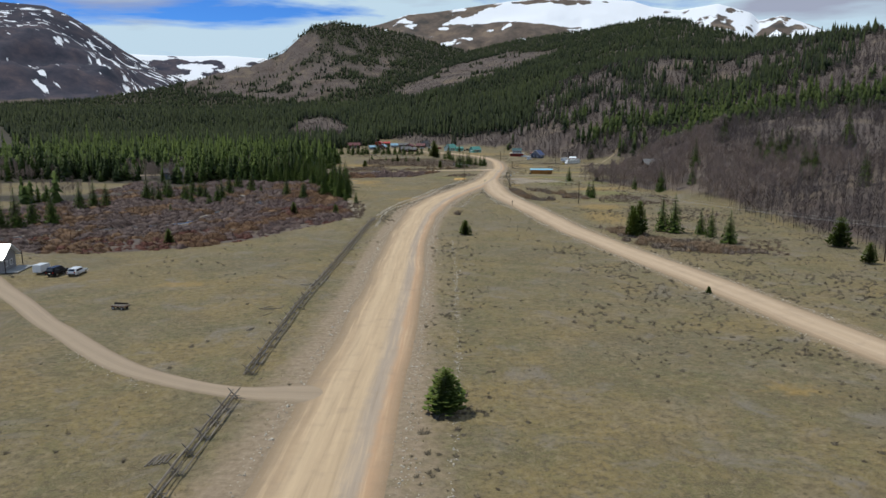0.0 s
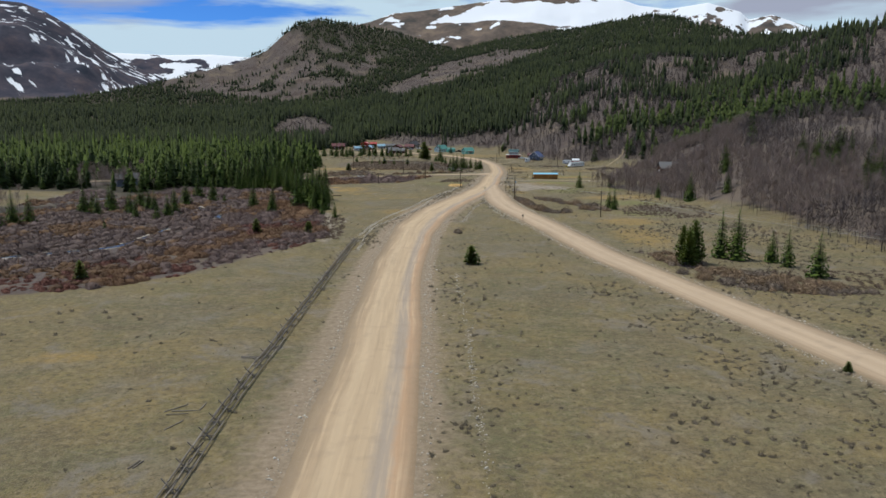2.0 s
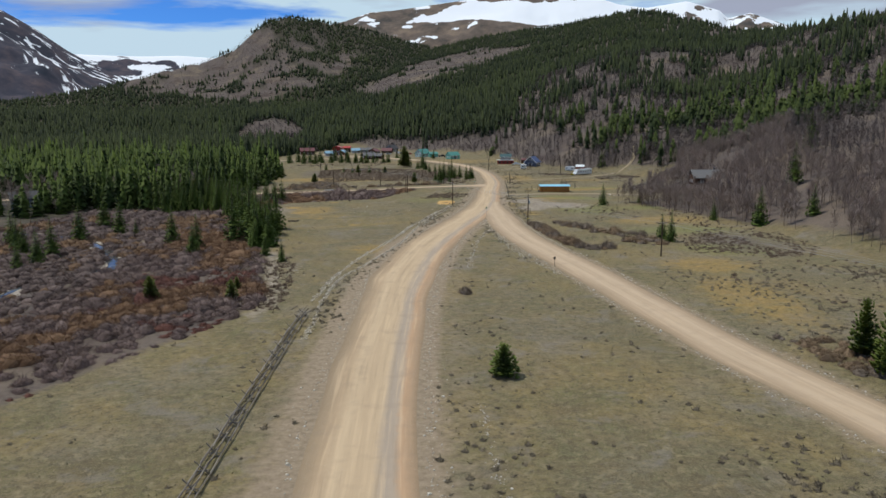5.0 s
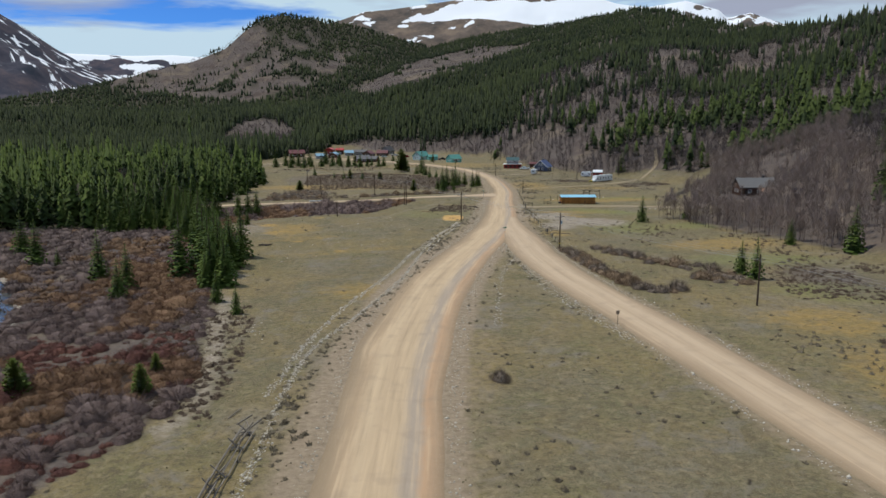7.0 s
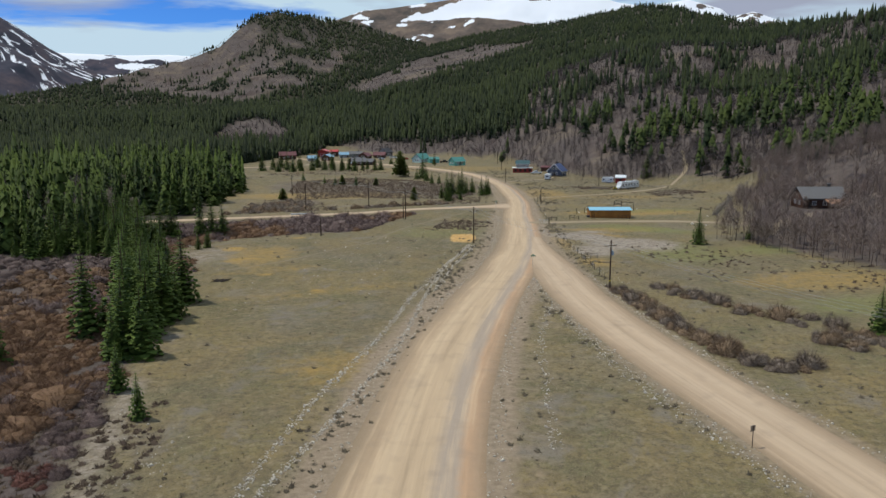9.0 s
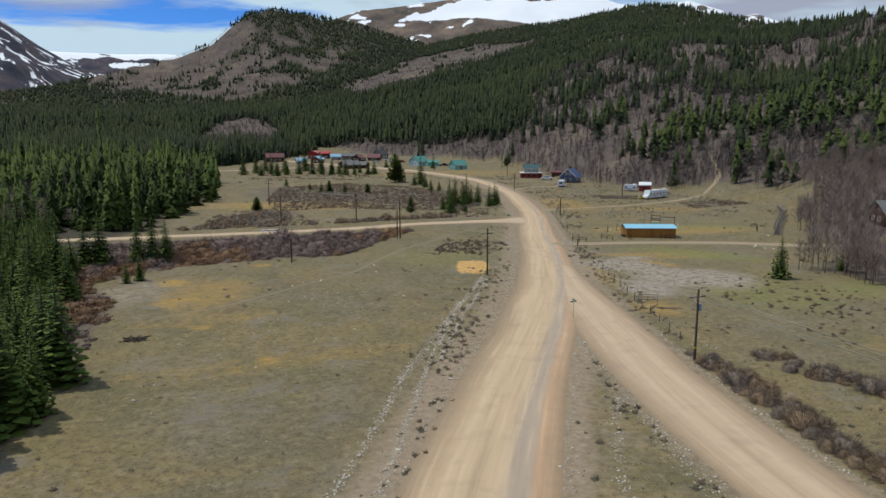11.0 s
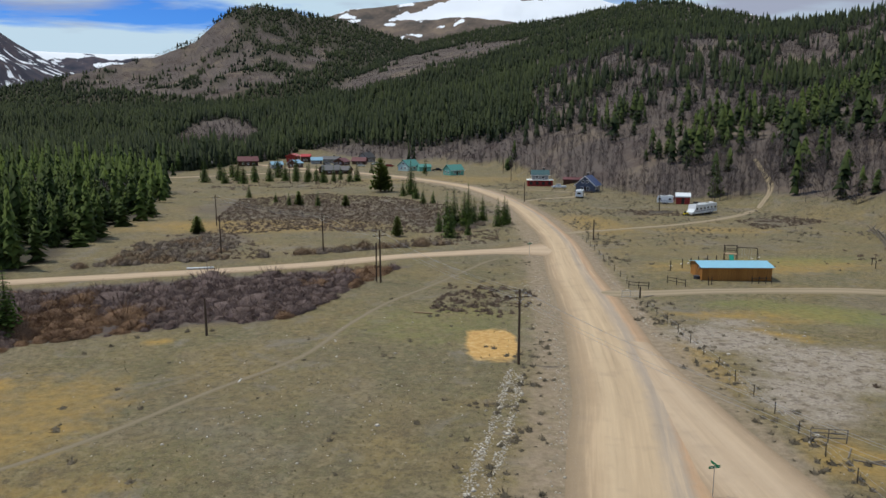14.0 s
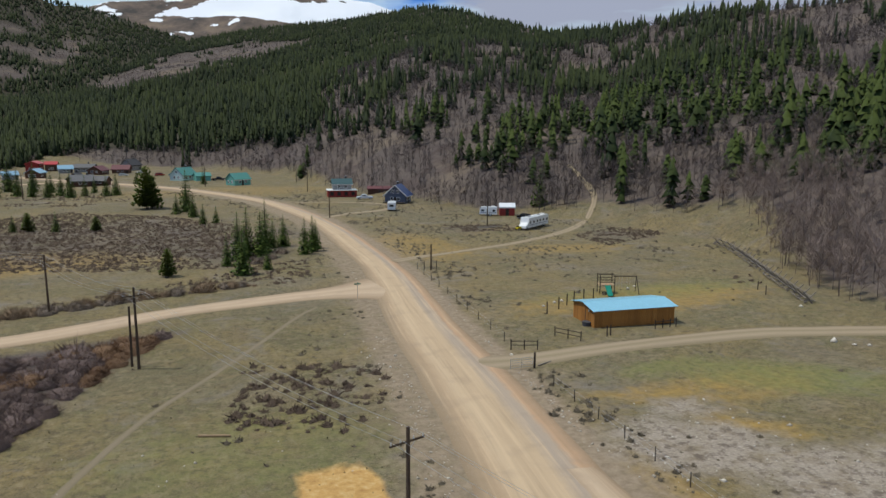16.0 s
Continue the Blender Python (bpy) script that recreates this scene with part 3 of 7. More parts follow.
tagged(ground, "dry spring meadow of olive turf below wooded slopes and snowy mountains", "ground", kind="structure")

# ---------------------------------------------------------------- roads
def smooth_line(points, step=2.0):
    """A soft curve through points, in even steps."""
    p = np.array(points, float)
    p = np.vstack([2 * p[0] - p[1], p, 2 * p[-1] - p[-2]])
    out = []
    for a, b, c, d in zip(p, p[1:], p[2:], p[3:]):
        n = max(2, int(np.hypot(*(c - b)[:2]) / step))
        t = np.arange(n)[:, None] / n
        out.append(0.5 * (2 * b + (c - a) * t + (2 * a - 5 * b + 4 * c - d) * t**2 + (3 * b - a - 3 * c + d) * t**3))
    out.append(p[-2:-1])
    return np.vstack(out)


def strip(name, points, mat, label, lift=0.05, crown=0.10, ragged=0.5, cells=14, step=1.5, seed=1):
    """A road: a strip with a low crown and uneven edges. points: x, y and half-width."""
    line = smooth_line(points, step)
    along = np.r_[0, np.cumsum(np.hypot(*np.diff(line[:, :2], axis=0).T))]
    way = np.gradient(line[:, :2], axis=0)
    way /= np.hypot(*way.T)[:, None]
    side = np.stack([way[:, 1], -way[:, 0]], -1)
    u = np.linspace(-1, 1, cells + 1)
    rag = [1 + ragged / line[:, 2] * (2 * grain(along, np.full(len(along), 50.0 * k + seed), 16, seed, 2) - 1) for k in (0, 1)]
    wide = np.where(u[None] < 0, rag[0][:, None], rag[1][:, None]) * line[:, 2:3] * u[None]
    x, y = line[:, :1] + side[:, :1] * wide, line[:, 1:2] + side[:, 1:2] * wide
    z = land(x, y) + lift * (1 - u[None] ** 4) - 0.05 * (np.abs(u[None]) > 0.99) + crown * (1 - u[None] ** 2) + 0.02 * (grain(x, y, 1.5, seed, 2) - 0.5)
    n, m = x.shape
    i, j = np.meshgrid(np.arange(n - 1), np.arange(m - 1), indexing="ij")
    quads = np.stack([i * m + j, i * m + j + 1, (i + 1) * m + j + 1, (i + 1) * m + j], -1).reshape(-1, 4)
    ob = new(name, mesh_of(name, np.stack([x, y, z], -1), quads, mat, True,
                           extra={"across": np.broadcast_to(u[None], x.shape).ravel(), "along": np.repeat(along, m)}))
    return tagged(ob, label, "road", kind="structure")


def road_material(name, stops, grit=0.5):
    g = Graph(name, 0.95)
    stops = tuple((p, (1.14 * r, 1.075 * gr, 1.04 * bl)) for p, (r, gr, bl) in stops)
    at = g.where()
    wander = g.math("MULTIPLY", g.math("SUBTRACT", g.noise(at, 0.03, 3), 0.5), 0.20)
    fray = g.math("MULTIPLY", g.math("SUBTRACT", g.noise(at, 0.6, 5, 0.75), 0.5), 0.20)
    u = g.math("ADD", g.math("MULTIPLY", g.math("ADD", g.math("ADD", g.attr("across"), wander), fray), 0.5), 0.5)
    c = g.ramp(u, *stops)
    both = g.n.new("ShaderNodeCombineXYZ")
    g.l.new(g.attr("across"), both.inputs[0])
    g.put(both.inputs[1], g.math("MULTIPLY", g.attr("along"), 0.006))
    lanes = g.noise(both.outputs[0], 9.0, 5, 0.6)
    edge = g.ramp(g.math("ABSOLUTE", g.attr("across")), (0.70, 1.0), (0.88, 0.0))
    c = g.mix(g.math("MULTIPLY", edge, g.ramp(lanes, (0.50, 0.0), (0.68, 0.6))), c, tuple(v * 1.20 for v in stops[len(stops) // 2][1]))
    c = g.mix(g.math("MULTIPLY", edge, g.ramp(lanes, (0.25, 0.4), (0.45, 0.0))), c, tuple(v * 0.85 for v in stops[0][1]))
    stones = g.noise(at, 9, 3, 0.8)
    c = g.mix(g.ramp(stones, (0.6, 0.0), (0.72, grit)), c, (0.48, 0.43, 0.37))
    c = g.mix(g.ramp(g.noise(at, 0.35, 5), (0.3, 0.25), (0.46, 0.0)), c, (0.25, 0.19, 0.14))
    g.colour(c).bump(g.math("ADD", stones, g.math("MULTIPLY", lanes, 1.5)), 0.35, 0.06)
    return g.m


gravel_mat = road_material("road_gravel", ((0.02, (0.215, 0.165, 0.106)), (0.10, (0.262, 0.202, 0.132)), (0.2, (0.347, 0.262, 0.169)), (0.32, (0.441, 0.345, 0.228)), (0.46, (0.404, 0.312, 0.204)),
                                           (0.60, (0.425, 0.330, 0.217)), (0.70, (0.315, 0.265, 0.209)), (0.77, (0.336, 0.278, 0.214)), (0.83, (0.399, 0.270, 0.166)), (0.91, (0.310, 0.222, 0.142)), (0.98, (0.220, 0.166, 0.106))))
lane_mat = road_material("lane_gravel", ((0.03, (0.222, 0.170, 0.110)), (0.14, (0.315, 0.240, 0.160)), (0.35, (0.430, 0.340, 0.239)), (0.5, (0.389, 0.303, 0.209)), (0.65, (0.430, 0.340, 0.239)), (0.86, (0.315, 0.240, 0.160)), (0.97, (0.222, 0.170, 0.110))))
track_mat = road_material("dirt_track", ((0.1, (0.20, 0.165, 0.105)), (0.3, (0.30, 0.245, 0.170)), (0.5, (0.22, 0.185, 0.115)), (0.7, (0.30, 0.245, 0.170)), (0.9, (0.20, 0.165, 0.105))), 0.2)

drive_mat = road_material("drive_gravel", ((0.06, (0.200, 0.160, 0.110)), (0.25, (0.300, 0.245, 0.178)), (0.5, (0.265, 0.215, 0.155)), (0.75, (0.300, 0.245, 0.178)), (0.94, (0.200, 0.160, 0.110))), 0.3)
strip("road", BRANCH_ROAD, lane_mat, "pale gravel side road curving into the main road", lift=0.05, seed=4)
strip("road", CROSS_ROAD, lane_mat, "pale gravel lane crossing the river flat", lift=0.05, seed=5)
strip("road", STABLE_LANE, track_mat, "dirt lane leading past the wooden stable", lift=0.045, ragged=0.6, cells=8, seed=6)
strip("road", ((54, 436, 2.0), (62, 440, 1.4), (75.6, 445, 1.3), (90, 452, 1.3), (105, 462, 1.4), (118, 475, 1.2), (131, 490, 1.0), (138, 504, 1.0), (146, 530, 0.9)), track_mat,
      "two-wheel dirt track to the parked motorhomes", lift=0.04, ragged=0.5, cells=8, seed=7)
strip("road", ((54, 505, 1.6), (64, 513, 1.5), (76.5, 520, 1.8), (82, 530, 1.6), (76, 541, 1.4), (64, 548, 1.3), (47, 553, 1.3)), track_mat, "dirt drive looping past the cottages", lift=0.04, cells=8, seed=8)
strip("road", ((6, 66.2, 3.6), (1.8, 66.5, 3.0), (-4.7, 66.8, 2.0), (-13.7, 70.5, 1.9), (-23.1, 76.6, 1.9), (-38.0, 91.2, 2.0), (-50.0, 104.5, 2.1), (-60.2, 115.0, 2.4), (-72, 127, 3.0)), drive_mat,
      "gravel driveway curving to the white-roofed cabin", lift=0.04, cells=8, seed=9)
path_mat = road_material("worn_turf", ((0.1, (0.140, 0.122, 0.078)), (0.4, (0.190, 0.160, 0.106)), (0.6, (0.190, 0.160, 0.106)), (0.9, (0.140, 0.122, 0.078))), 0.2)
strip("trail", ((-22, 318, 0.5), (-12, 327.5, 0.55), (-3.5, 339.5, 0.6), (3.8, 349.5, 0.6), (8, 361.5, 0.6), (13, 373, 0.55), (18.7, 382, 0.5), (25, 392.5, 0.5), (30.5, 402, 0.5), (34, 406.5, 0.5)), path_mat, "faint footpath worn through the turf", lift=0.02, crown=0.0, ragged=0.15, cells=4, seed=10)
strip("road", MAIN_ROAD, gravel_mat, "wide tan gravel road with wheel lanes and a grey graded strip", lift=0.075, seed=2)
strip("road", ((-95, 620, 2.2), (-60, 640, 2.2), (-30, 665, 2.4), (-12, 668, 2.6)), lane_mat, "pale gravel lane between the village houses", lift=0.05, seed=12)

# ---------------------------------------------------------------- plants
rng = np.random.default_rng(7)


def fir_shape(seed, tiers, rim, width=0.17, base=0.06, ragged=0.35, full=0.85):
    """A conifer of unit height: overlapping ragged tiers; full below 0.7: a rounded pine."""
    r = np.random.default_rng(seed)
    v, f = [], []
    for k in range(tiers):
        t = k / tiers
        z0 = base + (1 - base) * t ** 0.92
        top = min(1.0, z0 + (1 - base) * (2.0 / tiers))
        rad = width * (1 - t) ** full * r.uniform(0.84, 1.14) + 0.012
        a0, n = r.uniform(0, 7), len(v)
        lean = r.normal(0, 0.016, 2) * (1 - t)
        v.append((lean[0], lean[1], top))
        for q in range(rim):
            a = a0 + 2 * math.pi * q / rim + r.normal(0, 0.12)
            reach = rad * (1 + r.uniform(-ragged, ragged * 0.6)) * (1.0 if q % 2 else 0.72)
            v.append((lean[0] + reach * math.cos(a), lean[1] + reach * math.sin(a), z0 - (0.02 if q % 2 else -0.03) + r.normal(0, 0.012)))
        f += [(n, n + 1 + q, n + 1 + (q + 1) % rim) for q in range(rim)]
    return np.array(v), np.array(f)


def twig_shape(seed, twigs, crown=(0.25, 1.0), spread=0.16, thick=0.012, trunk=0.014):
    """A bare tree of unit height: a stem and many upright twigs."""
    r = np.random.default_rng(seed)
    v, f = [], []

    def blade(a, b, w):
        a, b = np.array(a), np.array(b)
        s = r.normal(0, 1, 3) * (1, 1, 0.1)
        s = s / np.linalg.norm(s) * w
        n = len(v)
        v.extend([a - s, a + s, b])
        f.append((n, n + 1, n + 2))

    lean = r.normal(0, 0.02, 2)
    for _ in range(2):
        blade((0, 0, -0.02), (*lean, 0.9), trunk)
    for _ in range(twigs):
        t = r.uniform(0, 1) ** 0.8
        z0 = crown[0] + (crown[1] - crown[0]) * 0.8 * t
        a, reach = r.uniform(0, 2 * math.pi), spread * r.uniform(0.35, 1.0) * (1.15 - 0.75 * t)
        o = np.array((*lean * z0, z0))
        mid = o + np.array((math.cos(a) * reach * 0.35, math.sin(a) * reach * 0.35, 0))
        blade(mid * (0.4, 0.4, 1) + o * (0.6, 0.6, 0), (o[0] + reach * math.cos(a), o[1] + reach * math.sin(a), min(1.02, z0 + r.uniform(0.10, 0.26))), thick * r.uniform(0.6, 1.3))
    return np.array(v), np.array(f)


def bush_shape(seed, stems, thick=0.05, squat=0.8):
    """A twiggy bush of unit radius: stems fanning out of its foot."""
    r = np.random.default_rng(seed)
    v, f = [], []
    for _ in range(stems):
        a, tilt = r.uniform(0, 2 * math.pi), r.uniform(0, 1) ** 0.7 * 1.25
        l = r.uniform(0.7, 1.08)
        foot = np.array((math.cos(a), math.sin(a), 0)) * r.uniform(0, 0.55)
        tip = np.array((math.cos(a) * math.sin(tilt), math.sin(a) * math.sin(tilt), squat * math.cos(tilt))) * l
        foot[2] = -0.03
        s = np.cross(tip - foot, r.normal(0, 1, 3))
        s = s / np.linalg.norm(s) * thick * r.uniform(0.6, 1.4)
        mid = foot * 0.45 + tip * 0.55
        n = len(v)
        v.extend([foot - s * 0.4, foot + s * 0.4, mid + s, tip, mid - s])
        f.extend([(n, n + 1, n + 2), (n, n + 2, n + 4), (n + 4, n + 2, n + 3)])
    return np.array(v), np.array(f)


def mound_shape(seed, twigs, thick=0.03, rings=3, around=8, core=0.62):
    """A rounded bush of unit radius: a lumpy mass of twigs with loose tips standing out of it."""
    r = np.random.default_rng(seed)
    v, f = [np.array((0, 0, 0.8 * core))], []
    lump = r.uniform(0, 7, 4)
    for k in range(rings):
        t = (k + 1) / rings * 1.62
        for q in range(around):
            a = 2 * math.pi * (q + 0.5 * (k % 2)) / around
            l = core * (1 + 0.12 * math.sin(2 * a + lump[0] + t) + 0.08 * math.sin(3 * a + lump[1] + 2 * t) + r.uniform(-0.1, 0.1))
            v.append(np.array((math.sin(t) * math.cos(a) * l, math.sin(t) * math.sin(a) * l, max(-0.05, 0.72 * math.cos(t) * l))))
    for q in range(around if rings else 0):
        f.append((0, 1 + q, 1 + (q + 1) % around))
    for k in range(rings - 1):
        o, p = 1 + k * around, 1 + (k + 1) * around
        for q in range(around):
            f += [(o + q, p + q, p + (q + 1) % around), (o + q, p + (q + 1) % around, o + (q + 1) % around)]
    for _ in range(twigs):
        a, t = r.uniform(0, 2 * math.pi), math.acos(r.uniform(0.02, 1.0))
        d = np.array((math.sin(t) * math.cos(a), math.sin(t) * math.sin(a), 0.92 * math.cos(t)))
        swell = 0.88 + 0.10 * math.sin(2 * a + lump[0]) + 0.08 * math.sin(3 * a + lump[1] + 2 * t)
        tip = d * swell * r.uniform(0.84, 1.10) * (1, 1, 0.9) + r.normal(0, 0.06, 3) + np.array((0, 0, r.uniform(0.0, 0.10)))
        s = np.cross(d, r.normal(0, 1, 3))
        s = s / np.linalg.norm(s) * thick * r.uniform(0.6, 1.4)
        n = len(v)
        foot = d * (1, 1, 0.72) * core * r.uniform(0.45, 1.05)
        v += [foot - s, foot + s, tip]
        f.append((n, n + 1, n + 2))
    return np.array(v), np.array(f)


def scatter(name, shapes, x, y, tall, wide, mat, label, category, tint, sink=0.0, seed=0, puff=None):
    """Many plants as one mesh. puff: smooth shaded, and with two numbers, foot and rise, its faces turned outwards as one soft cone."""
    r = np.random.default_rng(seed)
    z = land(x, y) - sink
    pick, turn = r.integers(0, len(shapes), len(x)), r.uniform(0, 2 * np.pi, len(x))
    vs, fs, ts, ns, n = [], [], [], [], 0
    for k, (v, f) in enumerate(shapes):
        s = np.flatnonzero(pick == k)
        if not len(s):
            continue
        c, d = np.cos(turn[s])[:, None], np.sin(turn[s])[:, None]
        px = x[s, None] + wide[s, None] * (c * v[None, :, 0] - d * v[None, :, 1])
        py = y[s, None] + wide[s, None] * (d * v[None, :, 0] + c * v[None, :, 1])
        pz = z[s, None] + tall[s, None] * v[None, :, 2]
        vs.append(np.stack([px, py, pz], -1).reshape(-1, 3))
        fs.append((f[None] + n + (np.arange(len(s)) * len(v))[:, None, None]).reshape(-1, 3))
        # darker feet, paler tips: shade within each plant put into its tint
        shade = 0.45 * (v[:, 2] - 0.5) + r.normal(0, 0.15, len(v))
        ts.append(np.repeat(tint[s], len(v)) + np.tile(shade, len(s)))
        if puff:
            out = v / np.abs(v[:, :2]).max() * (1, 1, 0) + np.stack([0 * v[:, 0], 0 * v[:, 0], puff[1] * (v[:, 2] - puff[0])], -1) + r.normal(0, 0.16, v.shape)
            out = out / np.linalg.norm(out, axis=1)[:, None]
            ns.append(np.stack([c * out[None, :, 0] - d * out[None, :, 1], d * out[None, :, 0] + c * out[None, :, 1], np.broadcast_to(out[None, :, 2], (len(s), len(v)))], -1).reshape(-1, 3))
        n += len(s) * len(v)
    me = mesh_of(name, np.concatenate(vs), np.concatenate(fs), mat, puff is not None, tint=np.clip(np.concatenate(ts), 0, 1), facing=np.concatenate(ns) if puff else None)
    return tagged(new(name, me), label, category, kind="stuff")


def on_roads(x, y, spare=1.0):
    hit = np.zeros(len(x), bool)
    for line in (MAIN_ROAD, BRANCH_ROAD, CROSS_ROAD, STABLE_LANE):
        p = smooth_line(line, 6.0)
        d, _ = beside(x, y, tuple((a, b) for a, b, _ in p))
        wide = max(w for *_, w in line)
        hit |= d < wide + spare
    return hit


def spread(n, near, farthest, left=-44, right=47, seed=0):
    """Random places in the wedge ahead, evenly by area."""
    r = np.random.default_rng(seed)
    a, d = np.radians(r.uniform(left, right, n)), np.sqrt(r.uniform(near**2, farthest**2, n))
    return HUB[0] + d * np.sin(a), HUB[1] + d * np.cos(a), d, np.degrees(a)


far_spruce_mat = leaf("dark_spruce_needles", (0.010, 0.018, 0.008), (0.050, 0.064, 0.018))
hill_spruce_mat = leaf("hillside_needles", (0.015, 0.026, 0.008), (0.072, 0.096, 0.020))
FAR_FIRS = [fir_shape(s, 2, 5, 0.23, 0.06, 0.35, 0.75) for s in range(8)]
HILL_FIRS = [fir_shape(s, 4, 7, 0.19, 0.04, 0.4, 0.85 - 0.05 * (s % 4)) for s in range(40, 48)]
MID_FIRS = [fir_shape(s, 7, 7, 0.185 + 0.02 * (s % 3), 0.05, 0.45, 0.9 - 0.09 * (s % 5)) for s in range(20, 30)]
FAR_ASPENS = [twig_shape(s, 12, (0.15, 1.0), 0.26, 0.022, 0.008) for s in range(5)]
MID_ASPENS = [twig_shape(s, 25, (0.12, 1.0), 0.23, 0.0072, 0.006) for s in range(20, 26)]
FINE_ASPENS = [twig_shape(s, 110, (0.30, 1.0), 0.25, 0.0030, 0.0065) for s in range(30, 36)]

# far slopes, up to their crests
x, y, d, b = spread(150000, 520, 1760, -36, 42, seed=1)
wood = np.maximum(aspen_edge(x, y), spruce_edge(x, y)) > 0
crest = np.maximum(*(np.interp(b, np.array(t)[:, 0], np.array(t)[:, 2]) for t in (ROUND_HILL, WOODED_RIDGE)))
crest = np.where(b > 3, np.interp(b, np.array(WOODED_RIDGE)[:, 0], np.array(WOODED_RIDGE)[:, 2]), crest)
keep = wood & (d < crest + 35) & (rng.uniform(0, 1, len(x)) < np.interp(d, (520, 800, 1200, 1800), (0.85, 0.62, 0.55, 0.62)))
x, y, d = x[keep], y[keep], d[keep]
fir = conifer_share(x, y) + rng.normal(0, 1, len(x)) * np.where(b[keep] > 8, 0.22, 0.12) > 0.5
for name, k, shapes, label in (("far_conifer_woods", fir & (d > 720), FAR_FIRS, "dark green conifer woods covering the far slopes"), ("slope_conifer_woods", fir & (d <= 720), HILL_FIRS, "dark green conifer woods above the village")):
    s = np.flatnonzero(k)
    grow = np.interp(d[s], (500, 900, 1300, 1600), (1.15, 0.95, 0.72, 0.55))
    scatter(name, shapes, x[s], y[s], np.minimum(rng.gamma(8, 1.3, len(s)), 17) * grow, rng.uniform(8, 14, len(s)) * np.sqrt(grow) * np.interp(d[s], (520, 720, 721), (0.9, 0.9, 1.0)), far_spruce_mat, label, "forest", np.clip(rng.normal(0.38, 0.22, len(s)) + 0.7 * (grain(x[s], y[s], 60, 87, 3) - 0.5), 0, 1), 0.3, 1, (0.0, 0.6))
s = np.flatnonzero(~fir)
scatter("far_aspen_woods", FAR_ASPENS, x[s], y[s], rng.uniform(4.5, 8, len(s)) * np.interp(d[s], (900, 1200), (1, 0.45)), rng.uniform(8, 13, len(s)) * np.interp(d[s], (900, 1200), (1, 0.8)), aspen_mat, "bare mauve-grey aspen woods on the far slopes", "forest",
        np.clip(rng.normal(0.5, 0.18, len(s)), 0, 1), 0.2, 2)

# nearer slopes and the west wood; the trees along its edge stand one by one further down
x, y, d, b = spread(26000, 60, 520, -64, 100, seed=3)
ae, se = aspen_edge(x, y), spruce_edge(x, y)
clear = (np.maximum(ae, se) > 0) & ~((se > 0) & (se < 9) & (y > 255) & (y < 372)) & ~on_roads(x, y, 2.0) & (np.hypot(x - 131, y - 386) > 11)
clear &= (se < 0) | (se > 30) | (rng.uniform(0, 1, len(x)) < 0.35 + se / 40)
x, y, d, ae, se = x[clear], y[clear], d[clear], ae[clear], se[clear]
fir = (conifer_share(x, y) + rng.normal(0, 1, len(x)) * np.where(ae > 0, 0.26, 0.1) > 0.5) & ~((se > 6) & (grain(x, y, 20, 88, 2) > 0.62))
s = np.flatnonzero(fir)
west = se[s] > ae[s]
close = s[west & (se[s] < 42) & (y[s] > 250) & (y[s] < 500)]
NEAR_FIRS = [fir_shape(s, 16, 9, 0.20, 0.04, 0.5, 0.9 - 0.08 * (s % 4)) for s in range(60, 68)]
for name, k, mat, big, shapes, label in (("spruce_wood_edge", close, spruce_mat, 1.08, NEAR_FIRS, "green spruces crowding the edge of the west wood"), ("spruce_wood", np.setdiff1d(s[west], close), spruce_mat, 1.0, MID_FIRS, "dense green spruce wood beside the river flat"), ("hillside_conifers", s[~west], hill_spruce_mat, 1.14, MID_FIRS, "dark conifers scattered among bare hillside aspens")):
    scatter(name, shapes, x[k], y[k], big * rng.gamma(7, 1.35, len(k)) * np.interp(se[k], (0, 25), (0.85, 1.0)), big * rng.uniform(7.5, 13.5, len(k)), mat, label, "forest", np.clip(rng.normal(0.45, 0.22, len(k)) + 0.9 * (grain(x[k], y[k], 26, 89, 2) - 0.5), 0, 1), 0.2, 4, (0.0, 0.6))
s = np.flatnonzero(~fir)
r4n = np.random.default_rng(404)
sx, sy = x[s], y[s]
nx, ny = r4n.uniform(70, 230, 9500), r4n.uniform(90, 540, 9500)
k = (aspen_edge(nx, ny) > 0) & (aspen_edge(nx, ny) < 65) & (conifer_share(nx, ny) < 0.5) & (r4n.uniform(0, 1, len(nx)) < 0.75)
sx, sy = np.r_[sx, nx[k]], np.r_[sy, ny[k]]
ok = (np.maximum(aspen_edge(sx, sy), spruce_edge(sx, sy)) > 0) & ~on_roads(sx, sy, 1.5) & (np.hypot((sx - 132) / 8, (sy - 384) / 6.5) > 1) & (np.hypot((sx - 134) / 4, (sy - 377) / 4) > 1)
for px, py in ((107, 289), (117, 281), (129, 314), (99, 300)):
    ok &= beside(sx, sy, ((px, py), (px - 5, py - 16)))[0] > 4.5
sx, sy = sx[ok], sy[ok]
fine = (aspen_edge(sx, sy) < 48) & (sy > 225) & (sy < 460)
view = beside(sx, sy, ((131, 384), (112, 350)))[0]
grown = rng.uniform(5, 9.0, len(sx)) * np.where(view < 7, 0.62, 1.0)
for name, k, shapes, mat in (("aspen_wood", ~fine, MID_ASPENS, aspen_mat), ("aspen_wood_edge", fine, FINE_ASPENS, bright_aspen_mat)):
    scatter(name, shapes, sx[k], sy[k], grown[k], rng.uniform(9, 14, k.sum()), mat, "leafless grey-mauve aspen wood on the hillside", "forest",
            np.clip(rng.normal(0.55, 0.2, k.sum()), 0, 1), 0.1, 5)


